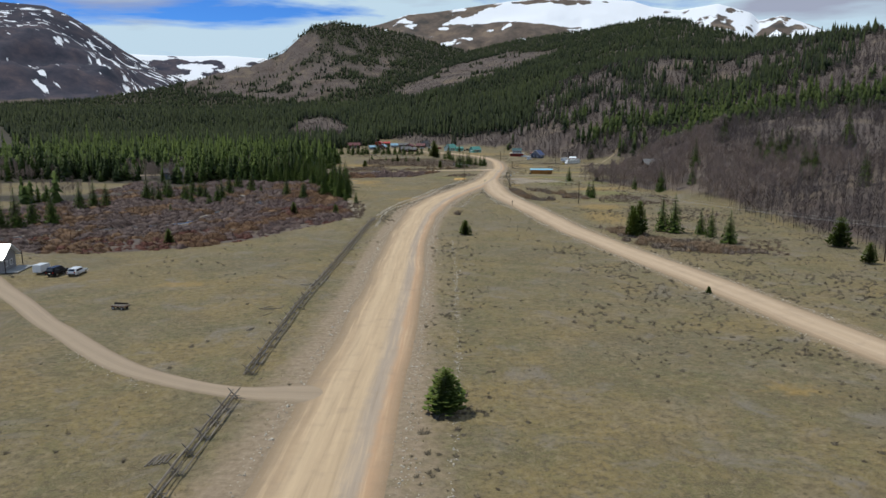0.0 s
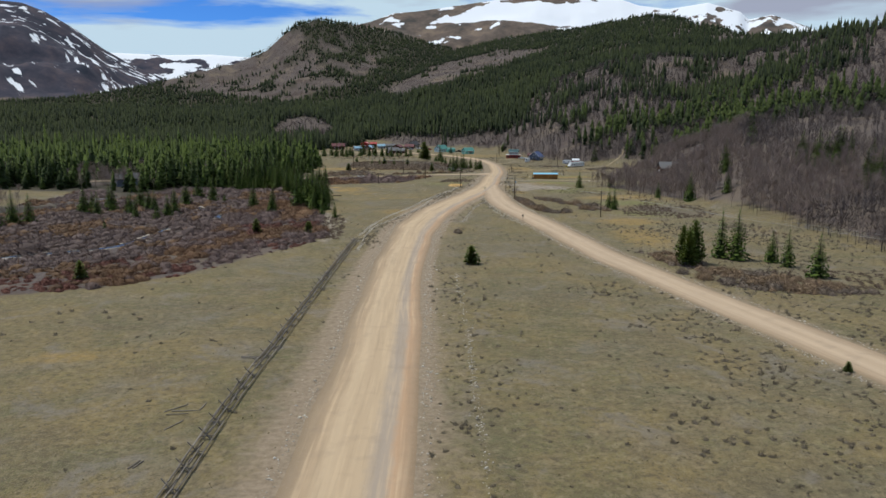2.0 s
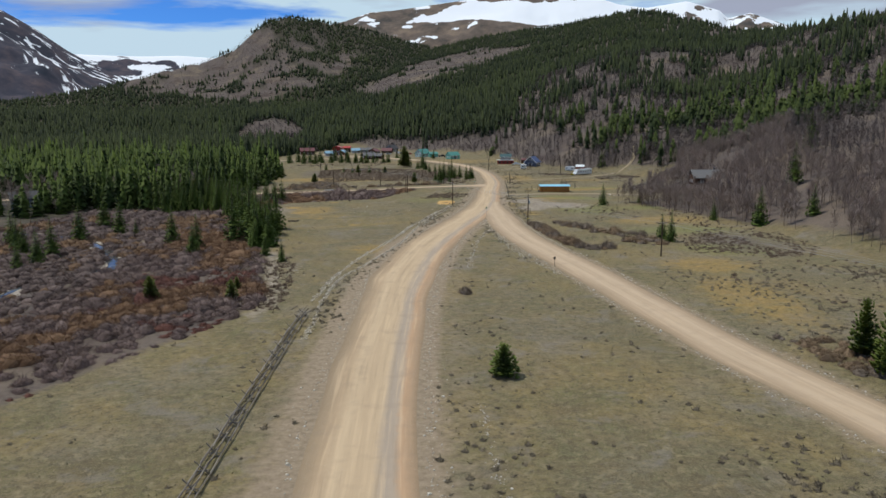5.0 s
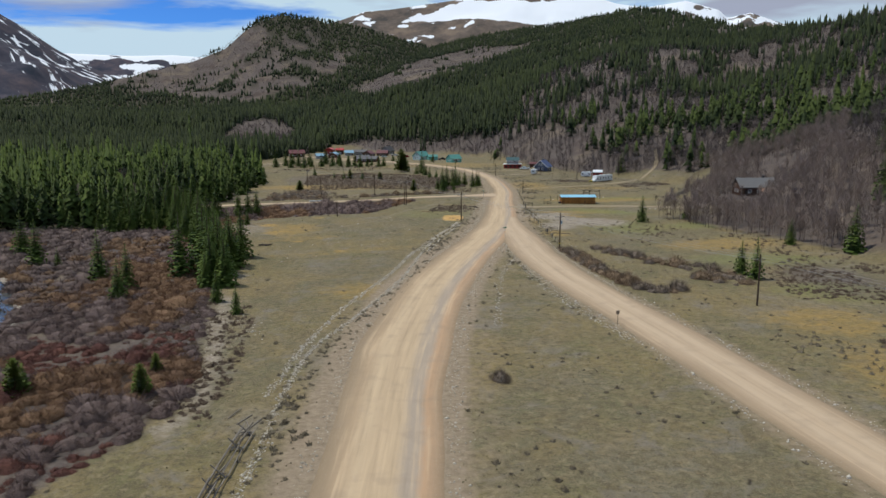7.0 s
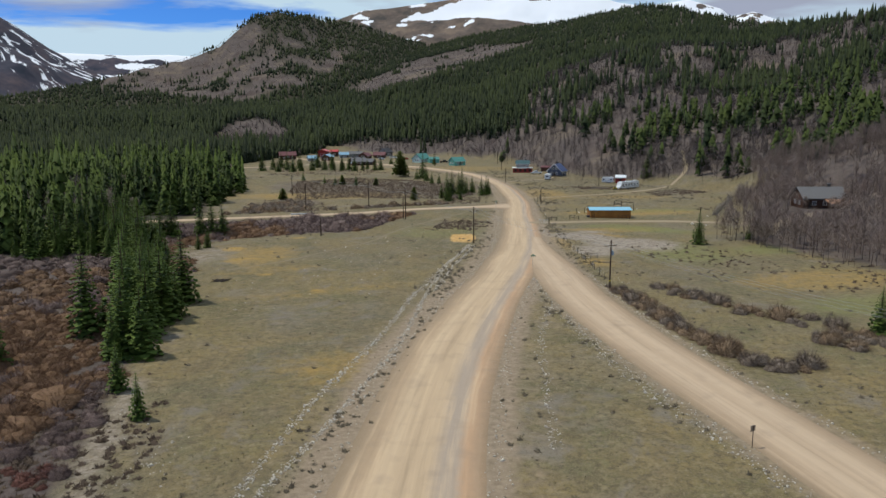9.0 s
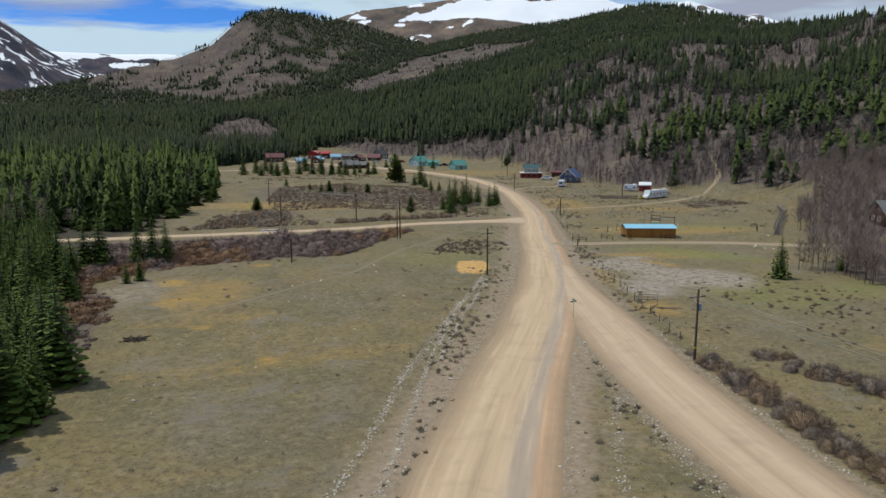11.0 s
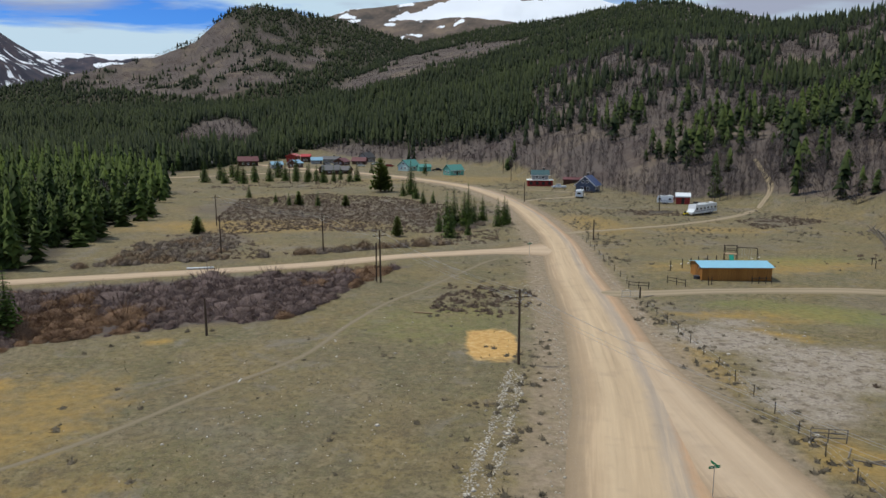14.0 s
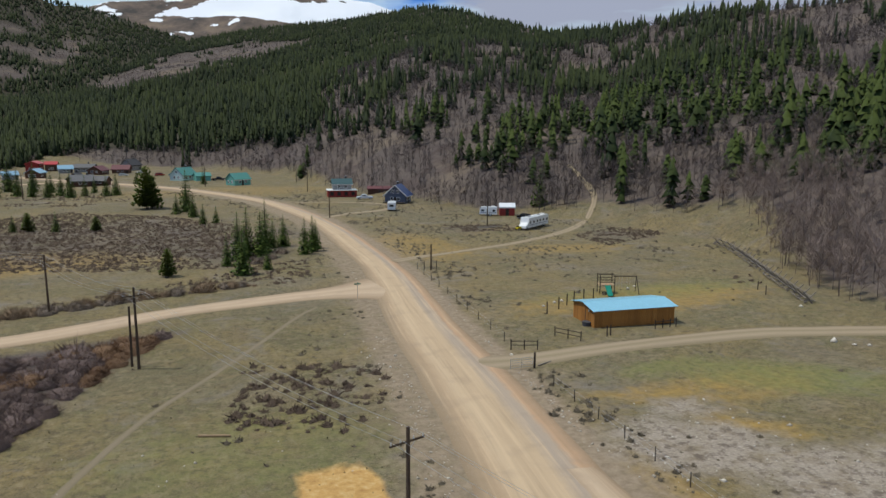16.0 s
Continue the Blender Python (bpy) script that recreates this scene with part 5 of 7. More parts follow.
conifer(0, 18.6, 61.4, 4.9, True, 1.25, "bushy olive-green young pine alone on dry turf")
conifer(1, 23.6, 178.0, 3.9, True, 1.15, "small bushy green pine alone on dry turf")
PINES = ((66.9, 174.6, 7.6, 0.62), (69.0, 177.5, 9.2, 0.66), (68.2, 182, 7.4, 0.6), (112, 160, 7.2, 0.9), (107.6, 140, 4.6, 1.0), (-48.7, 163.4, 3.8, 0.9), (-29.3, 216.3, 4.2, 0.8), (-16.1, 215.7, 3.6, 0.85),
         (-16.7, 222.2, 2.6, 0.8), (-31.9, 443.1, 4.2, 1.0), (9.3, 544, 13.0, 0.85), (10.8, 546.5, 10.0, 0.8), (14.9, 435.4, 4.8, 0.7), (-0.8, 497.2, 3.6, 1.0), (-15.7, 501.5, 4.5, 0.9), (64.5, 113.5, 1.3, 1.0))
for n, (px, py, tall, wide) in enumerate(PINES):
    conifer(n + 2, px, py, tall, True, wide)
SPRUCES = ((77, 184, 10.2, 1.0), (79.4, 181.5, 10.8, 1.0), (85.6, 179, 6.8, 0.95), (86.6, 174.2, 7.8, 0.9), (87.5, 164.2, 8.4, 1.05), (73.8, 270.4, 6.4, 1.0), (74.4, 265.8, 7.8, 0.95),
           (77.6, 339.5, 7.6, 1.05), (107, 289, 10.5, 0.95), (129, 314, 13.0, 0.95), (117, 281, 8.0, 1.0), (99, 300, 6.0, 1.0), (92, 345, 5.2, 1.0), (144.8, 286.7, 12.0, 1.0), (147.5, 281, 13.0, 1.0), (149.6, 279, 11.5, 1.0), (151.4, 276.2, 13.5, 1.0), (153.2, 277, 12.5, 1.0), (154.8, 274.5, 11.0, 1.0), (146.4, 291, 9.5, 1.0),
           (147.1, 244.6, 11.0, 1.1), (143.6, 243, 9.5, 1.1), (145.5, 249, 10.5, 1.0), (157.1, 265.6, 9.0, 1.0), (174.4, 274.9, 15.0, 1.0), (176.5, 279, 13.0, 1.0), (156.9, 356.5, 13.0, 1.0), (146.8, 212.8, 11.0, 1.0), (119.7, 502, 11.0, 1.05),
           (-60.8, 285.6, 10.0, 0.9), (-43.9, 273.6, 9.6, 0.95), (-35.4, 264.2, 8.4, 0.9), (-34.5, 257.8, 7.0, 0.95), (-57.2, 286.4, 4.2, 1.0), (-71, 258.6, 7.6, 0.95), (-78, 256, 7.0, 1.0),
           (-90, 270, 8.4, 1.0), (-92.8, 264.2, 6.5, 1.0), (-29.5, 218.4, 3.2, 0.8), (-69.9, 221.2, 3.8, 0.9), (-85, 250.5, 8.0, 1.0), (-86, 263, 9.0, 1.0), (-71, 244, 7.0, 1.0), (-64.7, 243.7, 5.5, 1.1), (-63.4, 249, 7.5, 1.0), (-64.2, 257, 9.0, 1.0), (-68, 279, 9.5, 1.0), (-69.8, 298, 10.0, 1.0),
           (-104, 187, 10.5, 0.95), (-101.5, 190, 11.5, 0.9), (-99.6, 195, 10.0, 0.95), (-92.9, 193, 9.5, 1.0), (-94.6, 196, 10.5, 0.9), (-103, 229, 9.5, 1.0), (-100, 232.5, 10.5, 1.0), (-97.4, 236, 9.0, 1.0), (-92, 257, 9.5, 1.0), (-76, 253, 8.0, 1.0), (-74, 262, 8.5, 1.0), (-80, 271, 9.0, 1.0), (-18.4, 255.8, 5.6, 1.0), (-13.6, 248.2, 4.8, 0.85), (-19.8, 267.3, 9.0, 1.1),
           (-22.8, 293.9, 11.5, 1.1), (-27.2, 289.6, 12.0, 0.95), (-31.8, 294.7, 12.5, 0.9), (-24.5, 275, 13.0, 0.95), (-27, 281, 14.0, 0.95), (-22.5, 283, 11.0, 1.0), (-30, 276, 13.0, 0.9), (-26.9, 299.4, 10.0, 1.0),
           (-44, 356.7, 10.5, 1.0), (-56.6, 360.7, 11.0, 1.0), (-35.3, 359.6, 9.5, 0.9), (-32.7, 359.4, 9.0, 0.85), (-33.7, 341.4, 4.2, 0.9), (-32.2, 343.4, 4.8, 0.9), (-46.3, 355.5, 9.0, 1.0), (-38.1, 359.4, 9.8, 0.9),
           (26.7, 433.3, 7.6, 1.1), (31.2, 436.5, 4.2, 0.9), (27.2, 447.5, 9.4, 0.9), (29.2, 451, 9.8, 0.85), (31.6, 449.5, 9.0, 0.9), (33.2, 455, 10.6, 0.85), (35.2, 459.5, 6.4, 0.9), (37.6, 461, 6.8, 0.9),
           (40.1, 450, 7.4, 0.9), (42.2, 453, 7.4, 0.95), (43.4, 456, 6.2, 0.9), (24.8, 442, 6.0, 0.9), (20.3, 533, 12.5, 0.85), (21.7, 519, 6.5, 1.0), (23.5, 503, 5.4, 1.0), (17.5, 528, 6.0, 1.0), (26.8, 504, 4.6, 0.9),
           (-31.6, 617.7, 11.0, 1.0), (-23.5, 591.8, 8.0, 1.0), (-16.2, 589.6, 9.5, 0.9), (-40.4, 620.3, 12.5, 1.1), (-49.6, 585.6, 10, 1.0), (-40.6, 597.3, 9, 1.0), (-28.8, 596, 9, 1.0), (-5, 592, 7.5, 1.0), (-2, 595, 8.5, 0.9),
           (-36, 526.3, 4.6, 1.2), (-24.3, 510.5, 3.6, 1.0), (-18.7, 500.7, 4.2, 1.0), (-9.5, 498.8, 5.0, 1.1), (30, 640, 7, 1.0), (3, 648, 6, 1.0),
           (-12, 593, 7.5, 0.9), (-20, 597, 8.5, 0.9), (-34, 600, 10, 0.9), (-46, 592, 9, 0.95), (-55, 600, 11, 0.9), (-58, 588, 8, 1.0), (-64, 606, 11, 0.95), (-62, 622, 10, 0.9), (-25, 612, 8, 0.9), (-10, 606, 6.5, 1.0), (-68, 594, 12, 0.9), (-50, 612, 9.5, 0.95))
for n, (px, py, tall, wide) in enumerate(SPRUCES):
    conifer(n, px, py, tall, False, wide)
# the front rank of the west wood
r4 = np.random.default_rng(44)
n = 0
taken = [(a, b) for a, b, *_ in SPRUCES]
while n < 90:
    px, py = r4.uniform(-70, -18), r4.uniform(262, 372)
    e = float(spruce_edge(np.array(px), np.array(py)))
    if 0.5 < e < 9 and min(math.hypot(px - a, py - b) for a, b in taken) > 2.1 and not on_roads(np.array([px]), np.array([py]), 1.5)[0]:
        taken.append((px, py))
        conifer(n, px, py, r4.uniform(6.0, 13.5) * min(1, 0.6 + e / 12), False, r4.uniform(0.85, 1.1))
        n += 1


# ---------------------------------------------------------------- building blocks
def box(bm, cx, cy, cz, sx, sy, sz, turn=None, bevel=0.0):
    """A box by its centre and size, its edges softened."""
    made = bmesh.ops.create_cube(bm, size=1.0)["verts"]
    bmesh.ops.scale(bm, vec=(sx, sy, sz), verts=made)
    if bevel:
        edges = list({e for v in made for e in v.link_edges})
        made = list({v for f in bmesh.ops.bevel(bm, geom=edges, offset=bevel, segments=1, affect="EDGES")["faces"] for v in f.verts} | {v for v in made if v.is_valid})
    if turn is not None:
        bmesh.ops.rotate(bm, cent=(0, 0, 0), matrix=Euler(turn).to_matrix(), verts=made)
    bmesh.ops.translate(bm, vec=(cx, cy, cz), verts=made)
    return bm


def rod(bm, a, b, r0, r1=None, sides=7):
    """A tapered round bar from a to b."""
    a, b = Vector(a), Vector(b)
    r1 = r0 if r1 is None else r1
    d = b - a
    m = Matrix.Translation((a + b) / 2) @ d.to_track_quat("Z", "Y").to_matrix().to_4x4()
    bmesh.ops.create_cone(bm, cap_ends=True, segments=sides, radius1=r0, radius2=r1, depth=d.length, matrix=m)
    return bm


def slab(bm, outline, thick):
    """A flat plate: an outline of points in space, thickened along its normal."""
    base = [bm.verts.new(p) for p in outline]
    f = bm.faces.new(base)
    bm.normal_update()
    up = f.normal * thick
    top = [bm.verts.new(v.co + up) for v in base]
    n = len(base)
    bm.faces.new(list(reversed(top)))
    for k in range(n):
        bm.faces.new((base[(k + 1) % n], base[k], top[k], top[(k + 1) % n]))
    bmesh.ops.recalc_face_normals(bm, faces=bm.faces[:])
    return bm


def B(*args, **kw):
    return box(bmesh.new(), *args, **kw)


def R(*args, **kw):
    return rod(bmesh.new(), *args, **kw)


def wood(name, dark, light, scale=(1, 1, 12), rough=0.85):
    g = Graph(name, rough)
    n = g.noise(g.where(scale), 2.0, 6, 0.65, 0.6)
    c = g.ramp(n, (0.3, dark), (0.7, light))
    g.colour(g.mix(g.math("MULTIPLY", g.random(), 0.45), c, tuple(v * 0.6 for v in dark))).bump(n, 0.3, 0.02)
    return g.m


grey_log_mat = wood("weathered_log", (0.150, 0.122, 0.095), (0.340, 0.300, 0.250), (6, 6, 6))
pole_mat = wood("utility_pole_wood", (0.055, 0.036, 0.024), (0.125, 0.088, 0.060), (9, 9, 1.2))
plank_mat = wood("golden_planks", (0.260, 0.105, 0.022), (0.500, 0.235, 0.060), (8, 8, 1.2))
brown_mat = wood("brown_siding", (0.070, 0.035, 0.024), (0.150, 0.080, 0.052), (1, 1, 14))
dark_wood_mat = wood("dark_timber", (0.030, 0.022, 0.018), (0.080, 0.062, 0.050), (4, 4, 4))
tan_wood_mat = wood("tan_timber", (0.28, 0.18, 0.10), (0.46, 0.33, 0.20), (1, 1, 10))
red_mat = plain("red_paint", (0.300, 0.035, 0.028), 0.6, 0, 2.0, 0.2)
white_mat = plain("white_paint", (0.78, 0.77, 0.74), 0.5, 0, 2.0, 0.08)
grey_wall_mat = plain("grey_siding", (0.27, 0.27, 0.27), 0.7, 0, 2.0, 0.15)
slate_mat = plain("slate_blue_siding", (0.105, 0.125, 0.170), 0.7, 0, 2.0, 0.15)
blue_roof_mat = plain("blue_roofing", (0.045, 0.080, 0.190), 0.35, 0.2, 1.5, 0.2)
pale_blue_roof_mat = plain("pale_blue_roofing", (0.27, 0.43, 0.55), 0.35, 0.3, 1.5, 0.2)
teal_mat = plain("teal_paint", (0.150, 0.400, 0.340), 0.55, 0, 2.0, 0.15)
teal_roof_mat = plain("teal_roofing", (0.085, 0.255, 0.220), 0.5, 0.1, 1.5, 0.2)
slate_teal_mat = plain("dark_teal_roofing", (0.045, 0.095, 0.100), 0.5, 0.1, 1.5, 0.2)
pale_teal_mat = plain("pale_teal_paint", (0.52, 0.66, 0.62), 0.6, 0, 2.0, 0.12)
red_roof_mat = plain("red_roofing", (0.480, 0.050, 0.050), 0.4, 0.1, 1.5, 0.2)
maroon_roof_mat = plain("maroon_roofing", (0.150, 0.055, 0.058), 0.6, 0.0, 1.5, 0.25)
grey_roof_mat = plain("grey_shingles", (0.155, 0.150, 0.150), 0.85, 0.0, 3.0, 0.3)
dark_roof_mat = plain("dark_shingles", (0.070, 0.068, 0.072), 0.85, 0.0, 3.0, 0.3)
tan_roof_mat = plain("tan_roofing", (0.36, 0.19, 0.11), 0.7, 0.0, 2.0, 0.25)
white_roof_mat = plain("white_metal_roofing", (0.82, 0.83, 0.84), 0.3, 0.2, 1.0, 0.06)
metal_mat = plain("galvanised_steel", (0.50, 0.51, 0.52), 0.38, 0.85, 4.0, 0.15)
sheet_mat = plain("roof_sheet_steel", (0.27, 0.56, 0.70), 0.35, 0.15, 1.2, 0.12)
rust_iron_mat = plain("rusty_iron", (0.150, 0.085, 0.055), 0.9, 0.3, 5.0, 0.4)
rubber_mat = plain("tyre_rubber", (0.022, 0.022, 0.023), 0.85, 0, 10.0, 0.2)
black_paint_mat = plain("black_car_paint", (0.012, 0.012, 0.014), 0.25, 0, 2.0, 0.1)
white_car_mat = plain("white_car_paint", (0.72, 0.74, 0.75), 0.25, 0, 2.0, 0.05)
silver_car_mat = plain("silver_car_paint", (0.55, 0.57, 0.58), 0.28, 0.5, 2.0, 0.06)
lamp_mat = plain("red_lamp_glass", (0.30, 0.015, 0.012), 0.2, 0, 5, 0.1)
sign_green_mat = plain("green_sign_enamel", (0.010, 0.170, 0.075), 0.35, 0, 5, 0.05)
sign_back_mat = plain("dull_sign_aluminium", (0.36, 0.30, 0.24), 0.5, 0.4, 5, 0.1)
slide_mat = plain("green_plastic", (0.010, 0.230, 0.160), 0.3, 0, 2, 0.05)
yellow_mat = plain("yellow_plastic", (0.60, 0.48, 0.03), 0.4, 0, 2, 0.05)
blue_can_mat = plain("blue_grey_enamel", (0.26, 0.36, 0.47), 0.35, 0.2, 3, 0.1)
porcelain_mat = plain("insulator_porcelain", (0.55, 0.55, 0.52), 0.2, 0, 5, 0.05)
glass = Graph("window_glass", 0.05)
glass.colour((0.020, 0.026, 0.032))
glass.b.inputs["Specular IOR Level"].default_value = 0.7
glass_mat = glass.m

# ---------------------------------------------------------------- fences
rail_data = []
for n in range(5):
    bm = R((0, -1.75, 0), (0.0, 1.75, 0.03 * (n - 2)), 0.062 + 0.006 * n, 0.05, 7)
    me = bpy.data.meshes.new("rail")
    bm.to_mesh(me)
    bm.free()
    me.materials.append(grey_log_mat)
    rail_data.append(me)
leg_data = []
for n in range(3):
    bm = R((0, 0, -0.85), (0, 0, 0.85), 0.075 + 0.006 * n, 0.058, 7)
    me = bpy.data.meshes.new("leg")
    bm.to_mesh(me)
    bm.free()
    me.materials.append(grey_log_mat)
    leg_data.append(me)


def buck_fence(points, label, bay=3.1, seed=0, size=1.0):
    """A log fence on crossed legs: at each buck two legs and a brace, between bucks rails on both sides."""
    r = random.Random(seed)
    line = smooth_line([(*p, 1.0) for p in points], bay)[:, :2]
    fence = new("log_fence")
    x0, y0 = line[0]
    fence.location = (x0, y0, float(land(x0, y0)))
    tagged(fence, label, "fence")
    inv = Matrix.Translation(fence.location).inverted()

    def put(name, me, m):
        ob = new(name, me)
        ob.parent = fence
        ob.matrix_basis = inv @ m

    for k, (px, py) in enumerate(line):
        q = line[min(k + 1, len(line) - 1)] - line[max(k - 1, 0)]
        turn = math.atan2(-q[0], q[1])
        z = float(land(px, py))
        here = Matrix.Translation((px, py, z)) @ Matrix.Rotation(turn + r.uniform(-0.15, 0.15), 4, "Z") @ Matrix.Scale(size, 4)
        for s in (-1, 1):
            put("leg", leg_data[r.randrange(3)], here @ Matrix.Translation((0.12 * s, 0.05 * s, 0.62)) @ Matrix.Rotation(s * (0.72 + r.uniform(-0.06, 0.06)), 4, "Y"))
        put("brace", leg_data[r.randrange(3)], here @ Matrix.Translation((0, 0.09, 0.30)) @ Matrix.Rotation(math.pi / 2, 4, "Y") @ Matrix.Diagonal((0.8, 0.8, 0.62, 1)))
        if k + 1 < len(line):
            nx, ny = line[k + 1]
            nz = float(land(nx, ny))
            d = Vector((nx - px, ny - py, nz - z))
            mid = Matrix.Translation(((px + nx) / 2, (py + ny) / 2, (z + nz) / 2)) @ Matrix.Rotation(math.atan2(-d.x, d.y), 4, "Z") @ Matrix.Rotation(math.atan2(d.z, math.hypot(d.x, d.y)), 4, "X")
            long = d.length / 3.1
            for side, high in ((-0.62, 0.28), (-0.40, 0.62), (-0.16, 1.02), (0.62, 0.30), (0.34, 0.74)):
                if r.random() < 0.93:
                    put("rail", rail_data[r.randrange(5)], mid @ Matrix.Translation((size * (side + r.uniform(-0.05, 0.05)), r.uniform(-0.2, 0.2), size * (high + r.uniform(-0.04, 0.04))))
                        @ Matrix.Rotation(r.uniform(-0.035, 0.035), 4, "X") @ Matrix.Rotation(r.uniform(-0.03, 0.03), 4, "Z") @ Matrix.Diagonal((1, long * r.uniform(0.98, 1.08), 1, 1)))
    return fence


buck_fence(((-4.7, 20), (-4.6, 44), (-4.5, 65)), "weathered grey log fence on crossed legs beside the road", seed=1)
buck_fence(((-4.9, 72.5), (-5.1, 90), (-5.2, 109), (-4.7, 127), (-4.3, 150), (-3.8, 175), (-3.3, 197), (-2.9, 205)), "long weathered grey log fence on crossed legs beside the road", seed=2)
buck_fence(((101, 385.5), (107.5, 397), (114.5, 409), (121.4, 421), (124.5, 427), (127, 434)), "weathered log fence on crossed legs below the aspens", bay=2.6, seed=3, size=1.35)


def log_pile(x, y, turn, logs, label, name="log_pile", mat=None):
    """Loose poles lying on the turf: each dx, dy, angle, length, radius."""
    pile = empty(name, x, y, turn)
    tagged(pile, label, "logs", "fallen poles")
    for k, (dx, dy, a, l, rad) in enumerate(logs):
        c, s = math.cos(a) * l / 2, math.sin(a) * l / 2
        z = rad * (0.9 + 1.2 * (k % 3 == 2))
        part("log", R((dx - c, dy - s, z), (dx + c, dy + s, z + 0.02), rad, rad * 0.8, 7), mat or grey_log_mat, pile)
    return pile


log_pile(-6.9, 50.4, 20, [(0.28 * k - 0.9, 0.05 * (k % 2), 1.1 + 0.06 * (k % 3), 1.9, 0.07) for k in range(7)], "stack of grey fence poles lying on the turf")
log_pile(-9.6, 102.5, 0, [(-0.9, 1.0, 0.8, 2.6, 0.06), (0.2, 0.3, 0.05, 2.6, 0.06), (-0.2, -0.7, 0.1, 2.2, 0.06), (1.7, 1.4, 1.5, 1.8, 0.06), (0.3, -3.2, 1.1, 2.4, 0.06)], "scattered grey fence poles lying on the turf")
log_pile(-6.8, 119.5, 0, [(0, 0.3, -0.1, 2.6, 0.06), (0.1, 0, -0.1, 2.8, 0.06), (0.2, -0.3, -0.08, 2.6, 0.06)], "three grey poles lying beside the log fence")
log_pile(-19.8, 130, 0, [(-0.9, 0, 1.9, 1.3, 0.07), (0.9, 0.1, 1.4, 1.3, 0.07)], "two short pale poles lying on the turf")
log_pile(-9.7, 91.2, 0, [(-0.15, 0, 1.3, 1.6, 0.07), (0.2, 0.05, 1.3, 1.5, 0.07)], "two short grey poles lying on the turf")
log_pile(18.1, 366.9, -20, [(0, 0, 0.0, 2.6, 0.11), (0.3, 0.2, 0.1, 1.2, 0.07)], "orange-brown fallen log lying on the turf", mat=tan_wood_mat)
log_pile(-2.6, 207.5, 60, [(0, 0, 0.2, 2.6, 0.06), (0.3, 1.6, 0.1, 2.4, 0.06), (0.9, 3.4, 0.25, 2.6, 0.06), (-0.4, 0.6, 0.9, 1.8, 0.06)], "fallen grey rails past the fence's end")
log_pile(52, 374.2, 10, [(0, 0, 0.2, 2.0, 0.09)], "pale log lying beside the gate")
log_pile(50.6, 320.2, 0, [(0, 0, -0.55, 3.0, 0.06), (0.9, 0.5, 0.1, 2.8, 0.05), (1.2, -0.2, -0.35, 2.6, 0.05), (-0.9, 1.9, 0.9, 2.0, 0.06)], "pale fallen poles lying beside the rail fence")
log_pile(-1.5, 342, 0, [(0, 0, 1.45, 0.9, 0.05)], "short white stake lying on the turf", mat=white_mat)
log_pile(-19.6, 367.5, 0, [(0, 0, 0.3, 3.0, 0.07), (0.5, 0.6, 0.8, 2.4, 0.06), (-0.6, 0.4, 0.1, 2.2, 0.05), (0.2, -0.7, 2.4, 1.8, 0.05)], "grey driftwood and sticks on the bank")
log_pile(91, 474, 0, [(0, 0, 0.1, 7.0, 0.14), (0.4, 0.5, 0.15, 6.0, 0.13), (-1, 1.0, 0.0, 5.0, 0.12)], "felled grey trunks lying in the pasture")
heap = log_pile(-20.8, 309, 10, [(0.18 * ((k * 7) % 11) - 0.9, 0.25 * ((k * 5) % 7) - 0.8, 0.4 * k, 1.7, 0.06) for k in range(26)], "low heap of charred black brushwood", "brush_heap", dark_wood_mat)
culvert = empty("culvert_pipe", -20.1, 399.5, 8)
tagged(culvert, "length of pale galvanised pipe beside the lane", "pipe")
part("pipe", R((-2.3, 0, 0.25), (2.3, 0, 0.25), 0.24, 0.24, 14), metal_mat, culvert)


def post_fence(name, points, tall, rad, mat, label, wires=(), rails=()):
    """Posts in a row with wires or rails at given heights."""
    z0 = [float(land(x, y)) for x, y in points]
    f = new(name)
    f.location = (*points[0], z0[0])
    tagged(f, label, "fence")
    o = Vector(f.location)
    tops = [Vector((x, y, z)) - o for (x, y), z in zip(points, z0)]
    for k, p in enumerate(tops):
        lean = Vector((0.06 * math.sin(k * 3.1), 0.06 * math.cos(k * 1.7), 0))
        part("post", R(p - Vector((0, 0, 0.05)), p + Vector((0, 0, tall)) + lean, rad, rad * 0.9, 7), mat, f)
    for a, b in zip(tops, tops[1:]):
        for h in wires:
            part("wire", R(a + Vector((0, 0, h)), b + Vector((0, 0, h)), 0.008, 0.008, 4), metal_mat, f)
        for h in rails:
            part("rail", R(a + Vector((0, 0, h)), b + Vector((0, 0, h)), 0.05, 0.045, 6), mat, f)
    return f


post_fence("wire_fence", [(46.8 + 0.045 * (y - 305), y) for y in np.arange(305, 372, 4.2)], 1.15, 0.045, dark_wood_mat, "thin post-and-wire fence along the road verge", wires=(0.5, 1.0))
post_fence("wire_fence", [(51.5 + 0.1 * (y - 383), y) for y in np.arange(383, 432, 5.0)], 1.15, 0.05, dark_wood_mat, "thin post-and-wire fence round the horse pasture", wires=(0.5, 1.0))
post_fence("wire_fence", [(47.9, 324.5), (49.2, 324.2), (50.6, 323.9)], 1.2, 0.05, grey_log_mat, "short grey rail fence beside the stony patch", rails=(0.4, 0.8, 1.15))
post_fence("corral_rail", [(50.8, 379.8), (52.2, 379.3), (53.6, 378.8)], 1.2, 0.07, dark_wood_mat, "dark hitching rail near the wooden stable", rails=(0.55, 1.0))
post_fence("corral_rail", [(58.2, 383.0), (59.1, 381.5), (60.0, 380.1)], 1.2, 0.07, dark_wood_mat, "dark corral rail near the wooden stable", rails=(0.5, 1.0))
